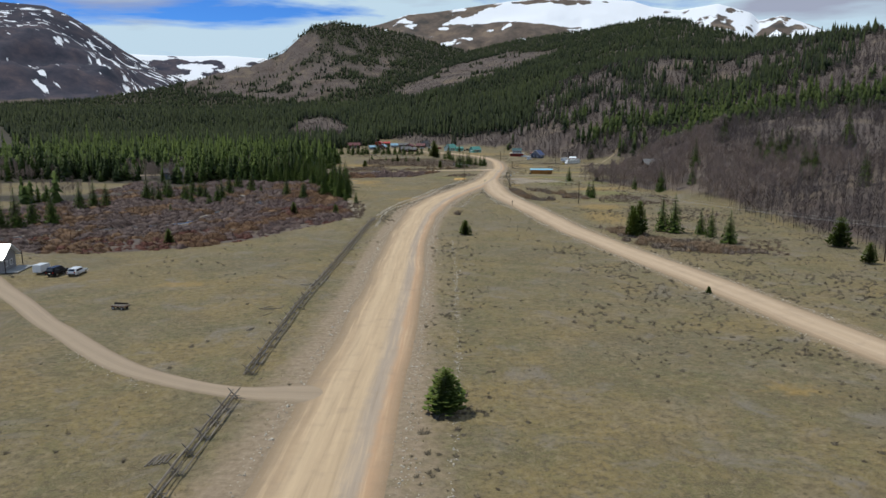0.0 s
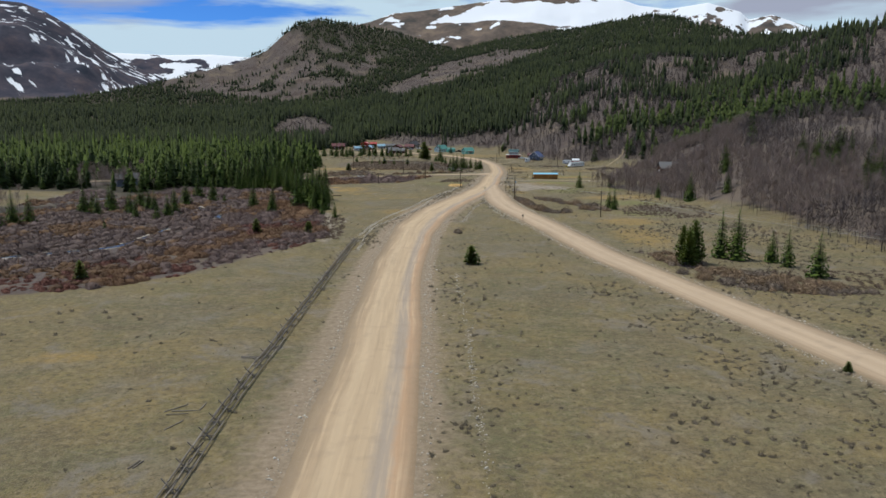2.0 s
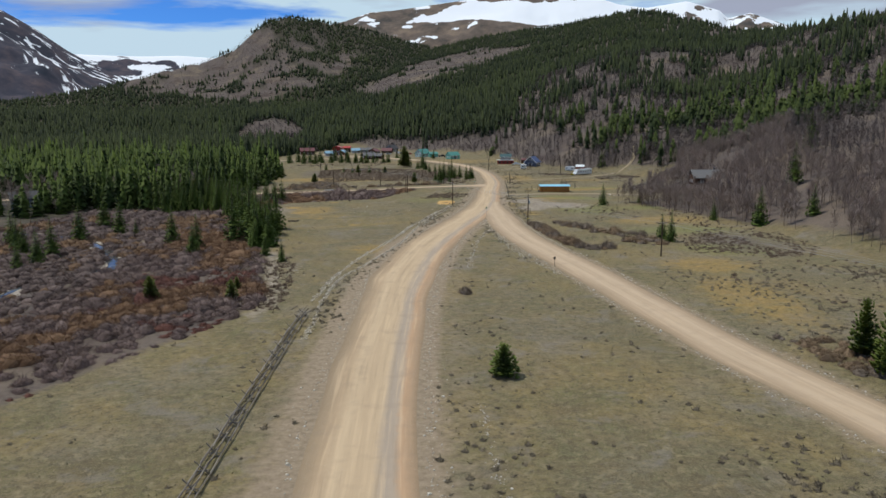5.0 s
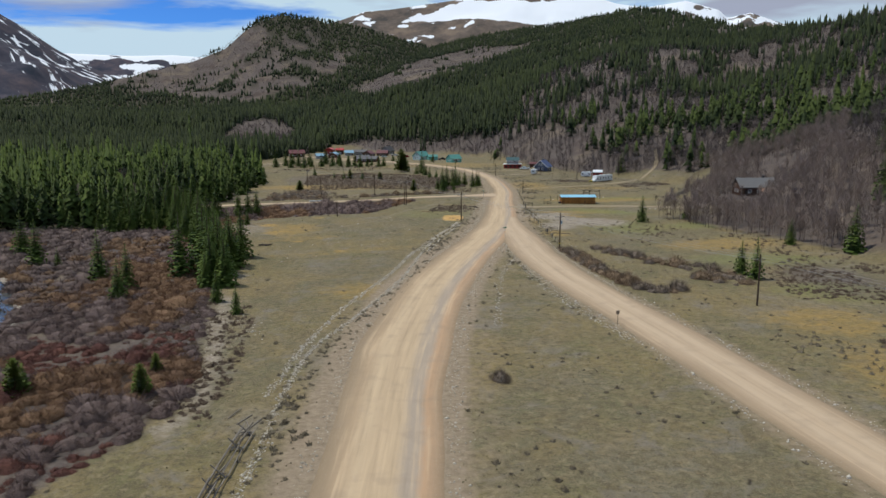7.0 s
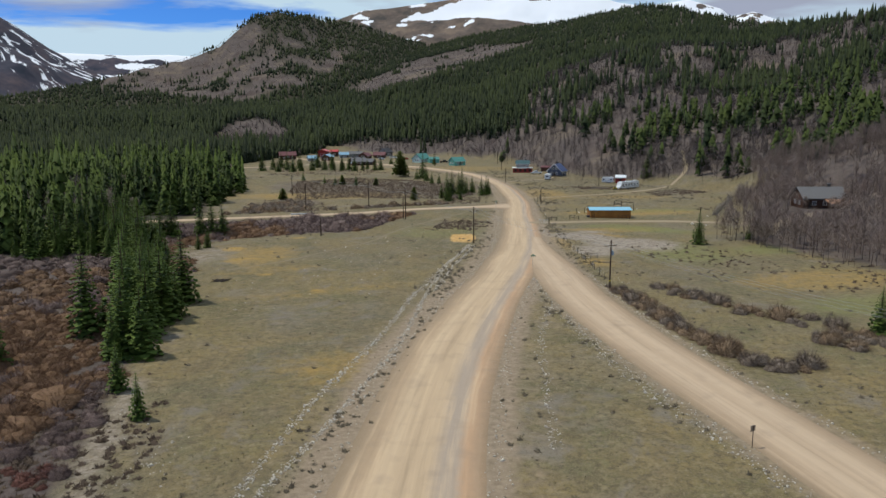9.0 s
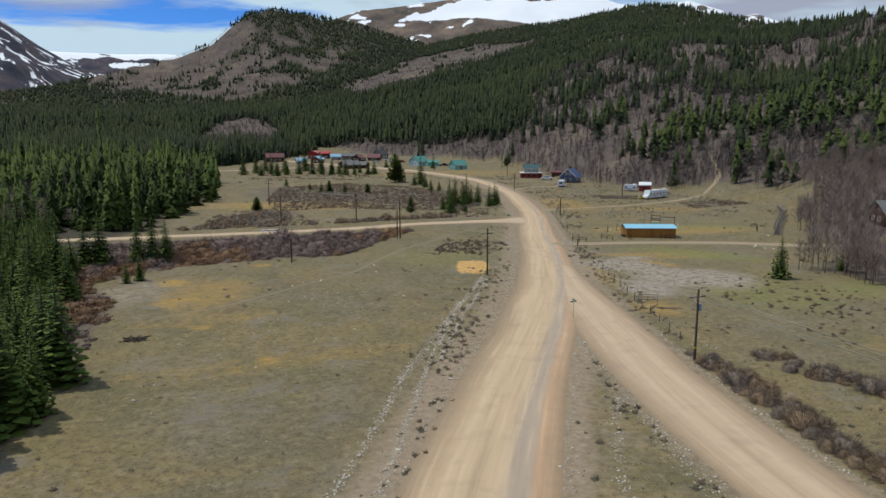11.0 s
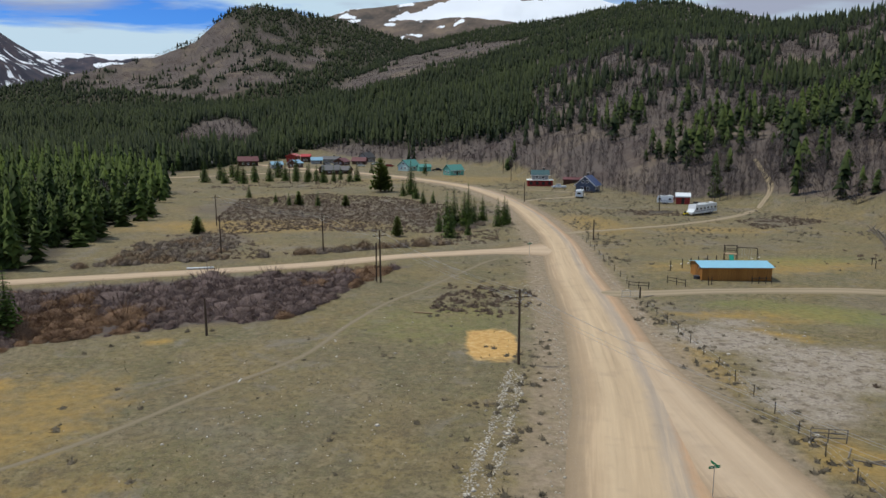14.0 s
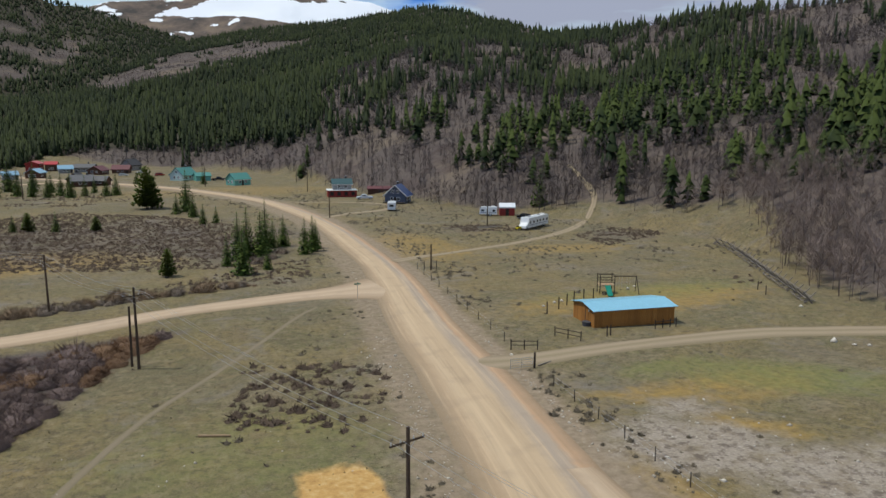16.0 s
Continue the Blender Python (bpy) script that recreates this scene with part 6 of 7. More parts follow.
post_fence("corral_rail", [(71.6, 381.6), (72.8, 381.7), (74.0, 381.8), (75.0, 381.9)], 1.2, 0.07, dark_wood_mat, "dark corral rail in front of the stable", rails=(0.9,))
post_fence("fence_posts", [(64.0, 380.7), (64.6, 380.9)], 1.3, 0.08, dark_wood_mat, "pair of dark leaning posts by the stable")
post_fence("fence_posts", [(62.4, 392.6), (65.2, 394.4), (67.4, 396), (69.4, 397.4), (71.4, 398), (73.1, 398.2)], 1.7, 0.09, dark_wood_mat, "row of dark posts behind the stable")
post_fence("fence_posts", [(99.5, 392), (100.8, 395)], 1.4, 0.08, dark_wood_mat, "two dark posts below the log fence")
post_fence("fence_posts", [(57.0, 427.2), (59.2, 427.0)], 1.6, 0.07, dark_wood_mat, "two dark posts beside the utility pole")
post_fence("fence_posts", [(54.5, 258.2), (55.9, 257.9), (57.3, 258.0)], 1.1, 0.06, dark_wood_mat, "three dark posts among willow bushes")

gate = empty("field_gate", 47.7, 373.6, -4)
tagged(gate, "grey tubular steel field gate standing open", "gate")
for k, z in enumerate((0.25, 0.5, 0.75, 1.0, 1.2)):
    part("bar", R((0, 0, z), (2.5, 0, z), 0.025, 0.025, 6), metal_mat, gate)
for xx in (0.0, 1.25, 2.5):
    part("upright", R((xx, 0, 0.12), (xx, 0, 1.22), 0.028, 0.028, 6), metal_mat, gate)
part("gate_post", R((2.7, 0, -0.05), (2.7, 0, 1.7), 0.12, 0.11, 8), dark_wood_mat, gate, "dark round timber gate post")

# ---------------------------------------------------------------- utility poles and wires
POLES = ((112, 142, 8.2, 18, True, False), (65.8, 247.6, 8.0, 22, True, False), (45.5, 297.3, 8.3, 20, True, True), (27.4, 345.1, 8.3, 18, True, False), (11.9, 386.8, 8.6, 24, True, False),
         (0.1, 414.4, 8.0, 30, True, False), (-20.0, 415.0, 7.6, 60, False, False), (-30.5, 456, 8.0, 40, True, False), (-30, 585, 9, 30, True, False), (58.0, 426.5, 4.6, 0, False, False),
         (56.8, 505.5, 6.5, 10, False, False), (91.5, 477.1, 6.5, 40, False, False), (-8.8, 358.3, 4.6, 0, False, False), (66, 590, 7.5, 10, False, False), (30, 625, 8, 10, True, False), (70, 640, 8, 0, False, False))
for k, (px, py, tall, turn, arm, can) in enumerate(POLES):
    pole = empty("utility_pole", px, py, turn)
    tagged(pole, "dark brown timber utility pole with a crossarm" if arm and not can else "dark timber utility pole with blue-grey transformer can" if can else "bare dark brown timber pole", "utility pole", "utility poles")
    part("pole", R((0, 0, -0.3), (0.05 * math.sin(k), 0.05, tall), 0.16, 0.11, 10), pole_mat, pole)
    if arm:
        part("crossarm", B(0, 0.12, tall - 0.9, 2.4, 0.10, 0.12, bevel=0.01), pole_mat, pole, "grey crossarm of the pole")
        for s in (-1, 1):
            part("arm_brace", R((0.06 * s, 0.14, tall - 1.55), (0.62 * s, 0.14, tall - 0.92), 0.018, 0.018, 5), metal_mat, pole)
        for xx in (-1.1, -0.45, 0.45, 1.1):
            part("insulator", R((xx, 0.12, tall - 0.86), (xx, 0.12, tall - 0.66), 0.05, 0.028, 8), porcelain_mat, pole)
    if can:
        c = part("transformer", R((0.36, 0.05, tall - 2.5), (0.36, 0.05, tall - 1.75), 0.20, 0.20, 14), blue_can_mat, pole, "blue-grey transformer can")
        part("bushing", R((0.36, 0.05, tall - 1.75), (0.36, 0.05, tall - 1.5), 0.035, 0.02, 8), porcelain_mat, c)
        part("marker_band", R((0, 0, 1.5), (0, 0, 1.62), 0.167, 0.166, 10), yellow_mat, pole, "yellow marker band")
twin = empty("utility_pole", 11.2, 387.9, 24)
tagged(twin, "shorter dark timber pole beside a utility pole", "utility pole", "utility poles")
part("pole", R((0, 0, -0.3), (0.04, 0, 6.4), 0.14, 0.11, 10), pole_mat, twin)


def cable(a, b, sag, n=14):
    bm = bmesh.new()
    a, b = Vector(a), Vector(b)
    pts = [a.lerp(b, k / n) - Vector((0, 0, 4 * sag * (k / n) * (1 - k / n))) for k in range(n + 1)]
    rings = []
    for p in pts:
        rings.append([bm.verts.new(p + Vector((0.012 * math.cos(q * 2.1), 0, 0.012 * math.sin(q * 2.1)))) for q in range(3)])
    for lo, hi in zip(rings, rings[1:]):
        for q in range(3):
            bm.faces.new((lo[q], lo[(q + 1) % 3], hi[(q + 1) % 3], hi[q]))
    return bm


line_mat = plain("overhead_wire", (0.50, 0.50, 0.48), 0.5, 0.0, 3, 0.1)
runs = ((0, 1), (1, 2), (2, 3), (3, 4), (4, 5), (5, 7))
for a, b in runs:
    (ax, ay, ah, at_, *_), (bx_, by_, bh, bt, *_) = POLES[a], POLES[b]
    span = new("power_line")
    az, bz = float(land(ax, ay)) + ah, float(land(bx_, by_)) + bh
    span.location = (ax, ay, az)
    tagged(span, "slack overhead power wires between timber poles", "power line", "power lines")
    for off, drop in ((-1.1, 0.66), (-0.45, 0.66), (1.1, 0.66), (0.0, 0.0)):
        ca, sa, cb, sb = math.cos(radians(at_)), math.sin(radians(at_)), math.cos(radians(bt)), math.sin(radians(bt))
        part("wire", cable((off * ca - 0.12 * sa, off * sa + 0.12 * ca, -drop), (bx_ - ax + off * cb - 0.12 * sb, by_ - ay + off * sb + 0.12 * cb, bz - az - drop), 0.9), line_mat, span)

# ---------------------------------------------------------------- road signs
for px, py, turn, kind in ((41.4, 238.6, 20, "back"), (36.0, 316.2, 10, "name"), (40.5, 409.2, 0, "name")):
    s = empty("road_sign", px, py, turn)
    part("post", R((0, 0, -0.2), (0, 0, 2.5 if kind == "name" else 2.0), 0.035, 0.035, 7), metal_mat if kind == "name" else dark_wood_mat, s)
    if kind == "name":
        tagged(s, "green street-name sign on a thin steel post", "sign", "road signs")
        for n, a in enumerate((0.0, math.pi / 2)):
            blade = part("sign_blade", B(0, 0, 2.30 + 0.22 * n, 0.9, 0.02, 0.2, turn=(0, 0, 0), bevel=0.004), sign_green_mat, s, "green sign blade")
            blade.rotation_euler[2] = a
            for xx in (-0.22, 0.08, 0.28):
                part("text_bar", B(xx, -0.013, 2.30 + 0.22 * n, 0.16, 0.006, 0.07), white_mat, blade, "white bar of lettering")
    else:
        tagged(s, "dull back of a small square sign on a post", "sign", "road signs")
        part("sign_plate", B(0, 0.04, 1.75, 0.55, 0.015, 0.55, bevel=0.004), sign_back_mat, s)


# ---------------------------------------------------------------- buildings
def gable(bm, L, D, H, rise):
    """Walls of a house: a solid block with gables at both ends of x."""
    x, y = L / 2, D / 2
    a = [(-x, -y, -0.5), (-x, y, -0.5), (-x, y, H), (-x, 0, H + rise), (-x, -y, H)]
    lo = [bm.verts.new(p) for p in a]
    hi = [bm.verts.new((-p[0], p[1], p[2])) for p in a]
    bm.faces.new(lo)
    bm.faces.new(list(reversed(hi)))
    for k in range(5):
        bm.faces.new((lo[(k + 1) % 5], lo[k], hi[k], hi[(k + 1) % 5]))
    bmesh.ops.recalc_face_normals(bm, faces=bm.faces[:])
    return bm


def window(parent, x, y, z, w, h, face, frame_mat=None):
    """A framed pane on the front (-y), back (+y), left (-x) or right (+x) wall."""
    turn = {"front": 0, "back": math.pi, "left": -math.pi / 2, "right": math.pi / 2}[face]
    bm = bmesh.new()
    for sx, sz, px, pz in ((w + 0.2, 0.12, 0, h / 2), (w + 0.2, 0.12, 0, -h / 2), (0.12, h, w / 2, 0), (0.12, h, -w / 2, 0), (0.06, h, 0, 0)):
        box(bm, px, -0.03, pz, sx, 0.12, sz)
    win = part("window", bm, frame_mat or white_mat, parent, "framed house window")
    win.matrix_basis = Matrix.Translation((x, y, z)) @ Matrix.Rotation(turn, 4, "Z")
    part("pane", B(0, -0.005, 0, w, 0.05, h), glass_mat, win, "dark window pane")
    return win


def house(x, y, turn, L, D, H, rise, wall, roof, label, wins=(), doors=(), chimney=None, eave=0.45, trim=None, base=None, name="house", category="house", group="village houses"):
    """A gabled house. wins and doors: face, place along it, and for a window its height, width and tall."""
    z = min(float(land(x + a, y + b)) for a in (-L / 2, L / 2) for b in (-D / 2, D / 2)) if base is None else base
    ob = empty(name, x, y, turn, z)
    tagged(ob, label, category, group)
    part("wall", gable(bmesh.new(), L, D, H, rise), wall, ob)
    pitch, xe = rise / (D / 2), L / 2 + eave
    for s in (-1, 1):
        ye = D / 2 + eave
        pts = [(-xe, 0, H + rise + 0.03), (xe, 0, H + rise + 0.03), (xe, s * ye, H - eave * pitch + 0.03), (-xe, s * ye, H - eave * pitch + 0.03)]
        if s > 0:
            pts.reverse()
        panel = part("roof", slab(bmesh.new(), pts, -0.16), roof, ob)
        ribs = max(4, int(2 * xe / 1.2))
        for k in range(1, ribs):
            rx = -xe + 2 * xe * k / ribs
            part("roof_seam", R((rx, 0, H + rise + 0.04), (rx, s * ye, H - eave * pitch + 0.04), 0.035, 0.035, 4), roof, panel)
        part("fascia", B(0, s * ye, H - eave * pitch - 0.06, 2 * xe, 0.06, 0.2), trim or roof, ob)
    for face, at_, zz, w, h in wins:
        px, py = {"front": (at_, -D / 2), "back": (at_, D / 2), "left": (-L / 2, at_), "right": (L / 2, at_)}[face]
        window(ob, px, py, zz, w, h, face, trim)
    for face, at_ in doors:
        px, py = {"front": (at_, -D / 2), "back": (at_, D / 2), "left": (-L / 2, at_), "right": (L / 2, at_)}[face]
        side = face in ("left", "right")
        d = part("door", B(px, py, 1.02, 0.10 if side else 0.95, 0.95 if side else 0.10, 2.04, bevel=0.015), dark_wood_mat, ob, "dark timber door")
        part("door_handle", B(px + (0 if side else 0.35), py + (0.35 if side else 0), 1.0, 0.16, 0.16, 0.05), metal_mat, d)
    if chimney:
        c = part("chimney", B(chimney[0], chimney[1], H + rise + 0.2, 0.6, 0.6, 1.5, bevel=0.03), dark_roof_mat, ob, "dark chimney stack")
        part("chimney_cap", B(chimney[0], chimney[1], H + rise + 1.0, 0.75, 0.75, 0.1), metal_mat, c)
    return ob


def row(face, n, span, z, w=1.0, h=1.1):
    return tuple((face, (k - (n - 1) / 2) * span, z, w, h) for k in range(n))


# cottages by the pasture
h = house(87.4, 541, 58, 7.4, 7.0, 2.8, 3.1, slate_mat, blue_roof_mat, "slate-blue cottage with steep blue roof and white trim", row("left", 2, 2.2, 1.5) + row("left", 2, 1.7, 3.9, 0.9, 1.0) + row("front", 2, 2.6, 1.5),
          (("left", 0.0), ("front", 0.0)), (1.5, 0.5), 0.6, white_mat)
for s in (-1, 1):
    part("barge_board", B(-4.3, s * 2.05, 4.22, 0.08, 5.35, 0.26, turn=(s * -0.726, 0, 0)), white_mat, h, "white barge board")
part("deck", B(-4.9, 0, 0.45, 2.6, 7.0, 0.12, bevel=0.02), dark_wood_mat, h, "dark timber deck")
for k in range(5):
    part("deck_post", R((-6.1, -3.3 + 1.65 * k, -0.2), (-6.1, -3.3 + 1.65 * k, 1.4), 0.06, 0.06, 6), dark_wood_mat, h)
part("deck_rail", B(-6.1, 0, 1.4, 0.08, 6.9, 0.08), dark_wood_mat, h)
h = house(74.6, 569, -8, 6.6, 6.0, 4.7, 1.5, grey_wall_mat, slate_teal_mat, "red and grey two-storey house under a dark teal hipped roof", row("front", 2, 2.4, 3.7), (), (1.6, 0.4), 0.5, white_mat)
part("lower_storey", B(-0.1, -1.1, 1.05, 10.2, 6.6, 2.7, bevel=0.03), red_mat, h, "red-painted lower storey with porch")
part("porch_roof", B(-0.1, -1.4, 2.48, 10.8, 7.4, 0.16, bevel=0.03), white_mat, h, "white porch roof edge")
# flat dark panels on the solid wall stand in for shade inside openings
for k in range(4):
    part("porch_opening", B(-3.75 + 2.5 * k, -4.41, 1.25, 1.2, 0.04, 1.3), dark_wood_mat, h, "dark panel standing in for shade in a porch window opening")
for k in range(5):
    part("porch_post", B(-5.0 + 2.5 * k, -4.75, 1.05, 0.18, 0.18, 2.7), red_mat, h)
house(90, 572, -20, 9, 3.6, 2.2, 0.8, brown_mat, maroon_roof_mat, "low dark red shed behind the cottages", (), (("front", 0),), None, 0.3, name="shed", category="shed", group="sheds")

# teal pair
h = house(22.5, 668, 48, 9.2, 7.5, 2.7, 3.1, pale_teal_mat, teal_roof_mat, "pale teal house with steep teal roof", row("left", 2, 2.4, 1.5) + row("front", 3, 2.6, 1.5) + (("left", 0, 3.8, 1.0, 1.0),), (("front", 2.9),), (2.0, 0.3), 0.5, white_mat)
house(30.5, 663, 12, 6.5, 5.5, 2.3, 1.3, teal_mat, teal_roof_mat, "low teal garage with teal roof", (), (("front", 0),), None, 0.4, name="garage", category="garage", group="sheds")
h = house(44.0, 633, 30, 8.0, 6.4, 2.6, 2.4, teal_mat, teal_roof_mat, "small teal cottage with teal metal roof", row("front", 2, 3.0, 1.5) + row("left", 2, 2.4, 1.5), (("front", 0),), None, 0.4, white_mat)
# the village
VILLAGE = ((-17.5, 642, 10, 9.5, 7.5, 2.8, 2.4, brown_mat, grey_roof_mat, "dark brown log house with broad grey roof", (2, 0)), (-10.8, 646, -20, 7.0, 6.0, 2.4, 1.8, brown_mat, grey_roof_mat, "brown log cabin with grey roof", None),
           (-20.5, 652, 80, 9.0, 6.5, 3.0, 2.6, brown_mat, dark_roof_mat, "dark brown gabled log house", (1, 0)), (-42.5, 698, 75, 9.0, 7.0, 3.2, 1.8, brown_mat, pale_blue_roof_mat, "brown house with pale blue metal roof", None),
           (-52.5, 693, 20, 7.0, 6.0, 2.6, 1.6, grey_wall_mat, pale_blue_roof_mat, "small grey house with pale blue roof", None), (-52, 760, 80, 9.5, 7.5, 4.6, 1.4, red_mat, red_roof_mat, "red house with bright red metal roof", None),
           (-43.5, 758, 0, 6.5, 6.5, 4.4, 1.4, brown_mat, red_roof_mat, "brown house with bright red metal roof", None), (-34.5, 738, 10, 7.5, 6.0, 2.8, 1.8, grey_wall_mat, pale_blue_roof_mat, "grey cottage with pale blue-grey roof", None),
           (-26, 745, 0, 11, 7, 3.0, 1.8, grey_wall_mat, grey_roof_mat, "grey house with grey shingle roof", (2, 0)), (-17.5, 722, 70, 10.5, 7.5, 2.6, 2.2, brown_mat, maroon_roof_mat, "dark brown house with maroon roof", (-2, 0)),
           (-7.0, 730, -10, 9.5, 7, 2.6, 2.2, brown_mat, maroon_roof_mat, "brown cabin with maroon roof and porch", None), (-3.5, 757, 60, 11.0, 8.0, 3.6, 3.4, grey_wall_mat, dark_roof_mat, "large grey house with dark dormered roof", (3, 0)),
           (-73.5, 718, 15, 13, 8, 3.6, 2.6, brown_mat, maroon_roof_mat, "large dark red-brown lodge", (2, 0)), (-84, 772, 5, 10, 6, 2.6, 1.8, brown_mat, dark_roof_mat, "long dark red-brown lodge among trees", None),
           (-93, 706, 0, 8, 5, 2.4, 1.4, brown_mat, dark_roof_mat, "low dark brown cabin by the spruces", None), (-150, 770, 20, 8, 6, 2.6, 1.6, white_mat, grey_roof_mat, "small white house by the far wood", None))
for n, (px, py, turn, L, D, H, rise, wall, roof, label, ch) in enumerate(VILLAGE):
    L, D, H, rise = 0.88 * L, 0.88 * D, 0.88 * H, 0.9 * rise
    wins = row("front", 3 if L > 9 else 2, L / 4, 1.5) + row("left", 2, D / 3, 1.5) + (row("front", 3, L / 4, 3.8) if H > 4 else ())
    house(px, py, turn, L, D, H, rise, wall, roof, label, wins, (("front", L * 0.4),), ch, 0.5)
# house in the aspens
h = house(132.0, 386.5, -4, 12.0, 8.0, 3.2, 2.6, brown_mat, grey_roof_mat, "brown timber house with grey shingle roof among aspens", row("front", 3, 3.0, 1.6) + row("left", 2, 2.5, 1.6), (("front", -4.2),), (3, 0.5), 0.6)
part("porch_roof", slab(bmesh.new(), [(-0.5, -3.9, 3.0), (6.6, -3.9, 3.0), (6.6, -8.2, 1.9), (-0.5, -8.2, 1.9)], 0.16), tan_roof_mat, h, "tan lean-to roof")
for xx in (-0.2, 3.0, 6.3):
    part("porch_post", R((xx, -8.0, -1.0), (xx, -8.0, 1.95), 0.11, 0.11, 8), tan_wood_mat, h)
# cabin by the drive
h = house(-73.0, 131.5, 8, 8.0, 6.5, 3.2, 2.0, grey_wall_mat, white_roof_mat, "grey cabin with bright white metal roof", row("front", 2, 3, 1.5) + row("right", 2, 2.2, 1.5), (("front", 0),), None, 0.9, white_mat, name="cabin", category="cabin")
for yy in (-3.9, 3.9):
    part("porch_post", R((5.0, yy, -0.3), (5.0, yy, 3.1), 0.1, 0.1, 8), dark_wood_mat, h)
part("deck", B(5.6, 0, 0.2, 3.0, 7.5, 0.16, bevel=0.02), grey_wall_mat, h, "grey timber deck")
house(-118, 352, 30, 9, 7, 3.4, 2.0, slate_mat, dark_roof_mat, "dark slate house half hidden by spruces", row("front", 2, 3, 1.6), (), None, 0.5)

# ---------------------------------------------------------------- stable
stable = empty("stable", 70.35, 386.7, -5)
tagged(stable, "low golden-brown plank stable with pale blue sheet roof", "stable")
SL, SD, SH = 11.3, 5.8, 2.15
part("core", B(0, 0, SH / 2 - 0.15, SL - 0.12, SD - 0.12, SH + 0.1), dark_wood_mat, stable, "dark inner wall")
plank_data = []
for n, w in enumerate((0.29, 0.25, 0.33, 0.21)):
    bm = B(0, 0, 0, w - 0.02, 0.05, SH, bevel=0.008)
    me = bpy.data.meshes.new("plank")
    bm.to_mesh(me)
    bm.free()
    me.materials.append(plank_mat)
    plank_data.append((w, me))
r6 = random.Random(6)
for side, length in ((0, SL), (1, SL), (2, SD), (3, SD)):
    u = -length / 2
    while u < length / 2 - 0.15:
        w, me = plank_data[r6.randrange(4)]
        p = new("plank", me)
        p.parent = stable
        c = u + w / 2
        jut = 0.012 * r6.random()
        at_ = {0: (c, -SD / 2 - jut, 0), 1: (c, SD / 2 + jut, 0), 2: (-SL / 2 - jut, c, math.pi / 2), 3: (SL / 2 + jut, c, math.pi / 2)}[side]
        p.matrix_basis = Matrix.Translation((at_[0], at_[1], SH / 2 + r6.uniform(-0.03, 0.02))) @ Matrix.Rotation(at_[2], 4, "Z")
        u += w
for s in (-1, 1):
    pts = [(-SL / 2 - 0.35, 0, SH + 0.62), (SL / 2 + 0.35, 0, SH + 0.62), (SL / 2 + 0.35, s * (SD / 2 + 0.35), SH + 0.05), (-SL / 2 - 0.35, s * (SD / 2 + 0.35), SH + 0.05)]
    if s > 0:
        pts.reverse()
    panel = part("roof_sheet", slab(bmesh.new(), pts, -0.05), sheet_mat, stable, "pale blue ribbed roof sheet")
    for k in range(23):
        rx = -SL / 2 - 0.3 + (SL + 0.6) * k / 22
        part("roof_rib", R((rx, 0, SH + 0.63), (rx, s * (SD / 2 + 0.35), SH + 0.06), 0.02, 0.02, 4), sheet_mat, panel)
part("ridge_cap", B(0, 0, SH + 0.64, SL + 0.7, 0.3, 0.05, bevel=0.01), sheet_mat, stable)
for s in (-1, 1):
    bm = bmesh.new()
    v = [bm.verts.new(p) for p in ((s * SL / 2, -SD / 2, SH - 0.02), (s * SL / 2, SD / 2, SH - 0.02), (s * SL / 2, 0, SH + 0.56))]
    w = [bm.verts.new((q.co.x - s * 0.06, q.co.y, q.co.z)) for q in v]
    for fs in ((v[0], v[1], v[2]), (w[2], w[1], w[0]), (v[1], v[0], w[0], w[1]), (v[2], v[1], w[1], w[2]), (v[0], v[2], w[2], w[0])):
        bm.faces.new(fs)
    bmesh.ops.recalc_face_normals(bm, faces=bm.faces[:])
    part("gable", bm, plank_mat, stable)
d = part("door", B(-SL / 2 - 0.05, -0.6, 0.95, 0.06, 1.5, 1.9, bevel=0.01), plank_mat, stable, "plank stable door")
part("door_brace", B(-SL / 2 - 0.09, -0.6, 0.95, 0.03, 0.12, 2.1, turn=None), dark_wood_mat, d)
part("stable_lamp", B(-SL / 2 - 0.12, -1.7, 1.95, 0.2, 0.2, 0.25, bevel=0.03), metal_mat, stable, "small wall lamp")
tub = empty("water_trough", 64.2, 385.6, 30)
tagged(tub, "dark round water trough by the stable door", "trough")
part("trough", R((0, 0, 0), (0, 0, 0.55), 0.55, 0.6, 16), dark_roof_mat, tub)

# ---------------------------------------------------------------- play frame
play = empty("play_frame", 77.2, 401.2, -20)
tagged(play, "weathered timber play frame with green slide and swings", "play frame")
for sx in (-1.1, 1.1):
    for sy in (-0.9, 0.9):
        part("post", R((sx, sy, 0), (sx, sy, 2.9), 0.07, 0.07, 6), dark_wood_mat, play)
part("platform", B(0, 0, 1.35, 2.3, 1.9, 0.1, bevel=0.01), tan_wood_mat, play)
for z in (1.8, 2.2):
    for sy in (-0.9, 0.9):
        part("guard_rail", R((-1.1, sy, z), (1.1, sy, z), 0.04, 0.04, 6), dark_wood_mat, play)
part("roof_beam", B(0, 0, 2.9, 2.4, 0.12, 0.12), dark_wood_mat, play)
part("slide", slab(bmesh.new(), [(-0.35, -0.95, 1.35), (0.35, -0.95, 1.35), (0.35, -3.0, 0.2), (-0.35, -3.0, 0.2)], 0.06), slide_mat, play, "green plastic slide")
for s in (-1, 1):
    part("slide_lip", R((0.37 * s, -0.95, 1.47), (0.37 * s, -3.0, 0.32), 0.05, 0.05, 6), slide_mat, play)
part("swing_beam", R((1.1, 0, 2.6), (4.6, 0, 2.6), 0.07, 0.07, 7), dark_wood_mat, play)
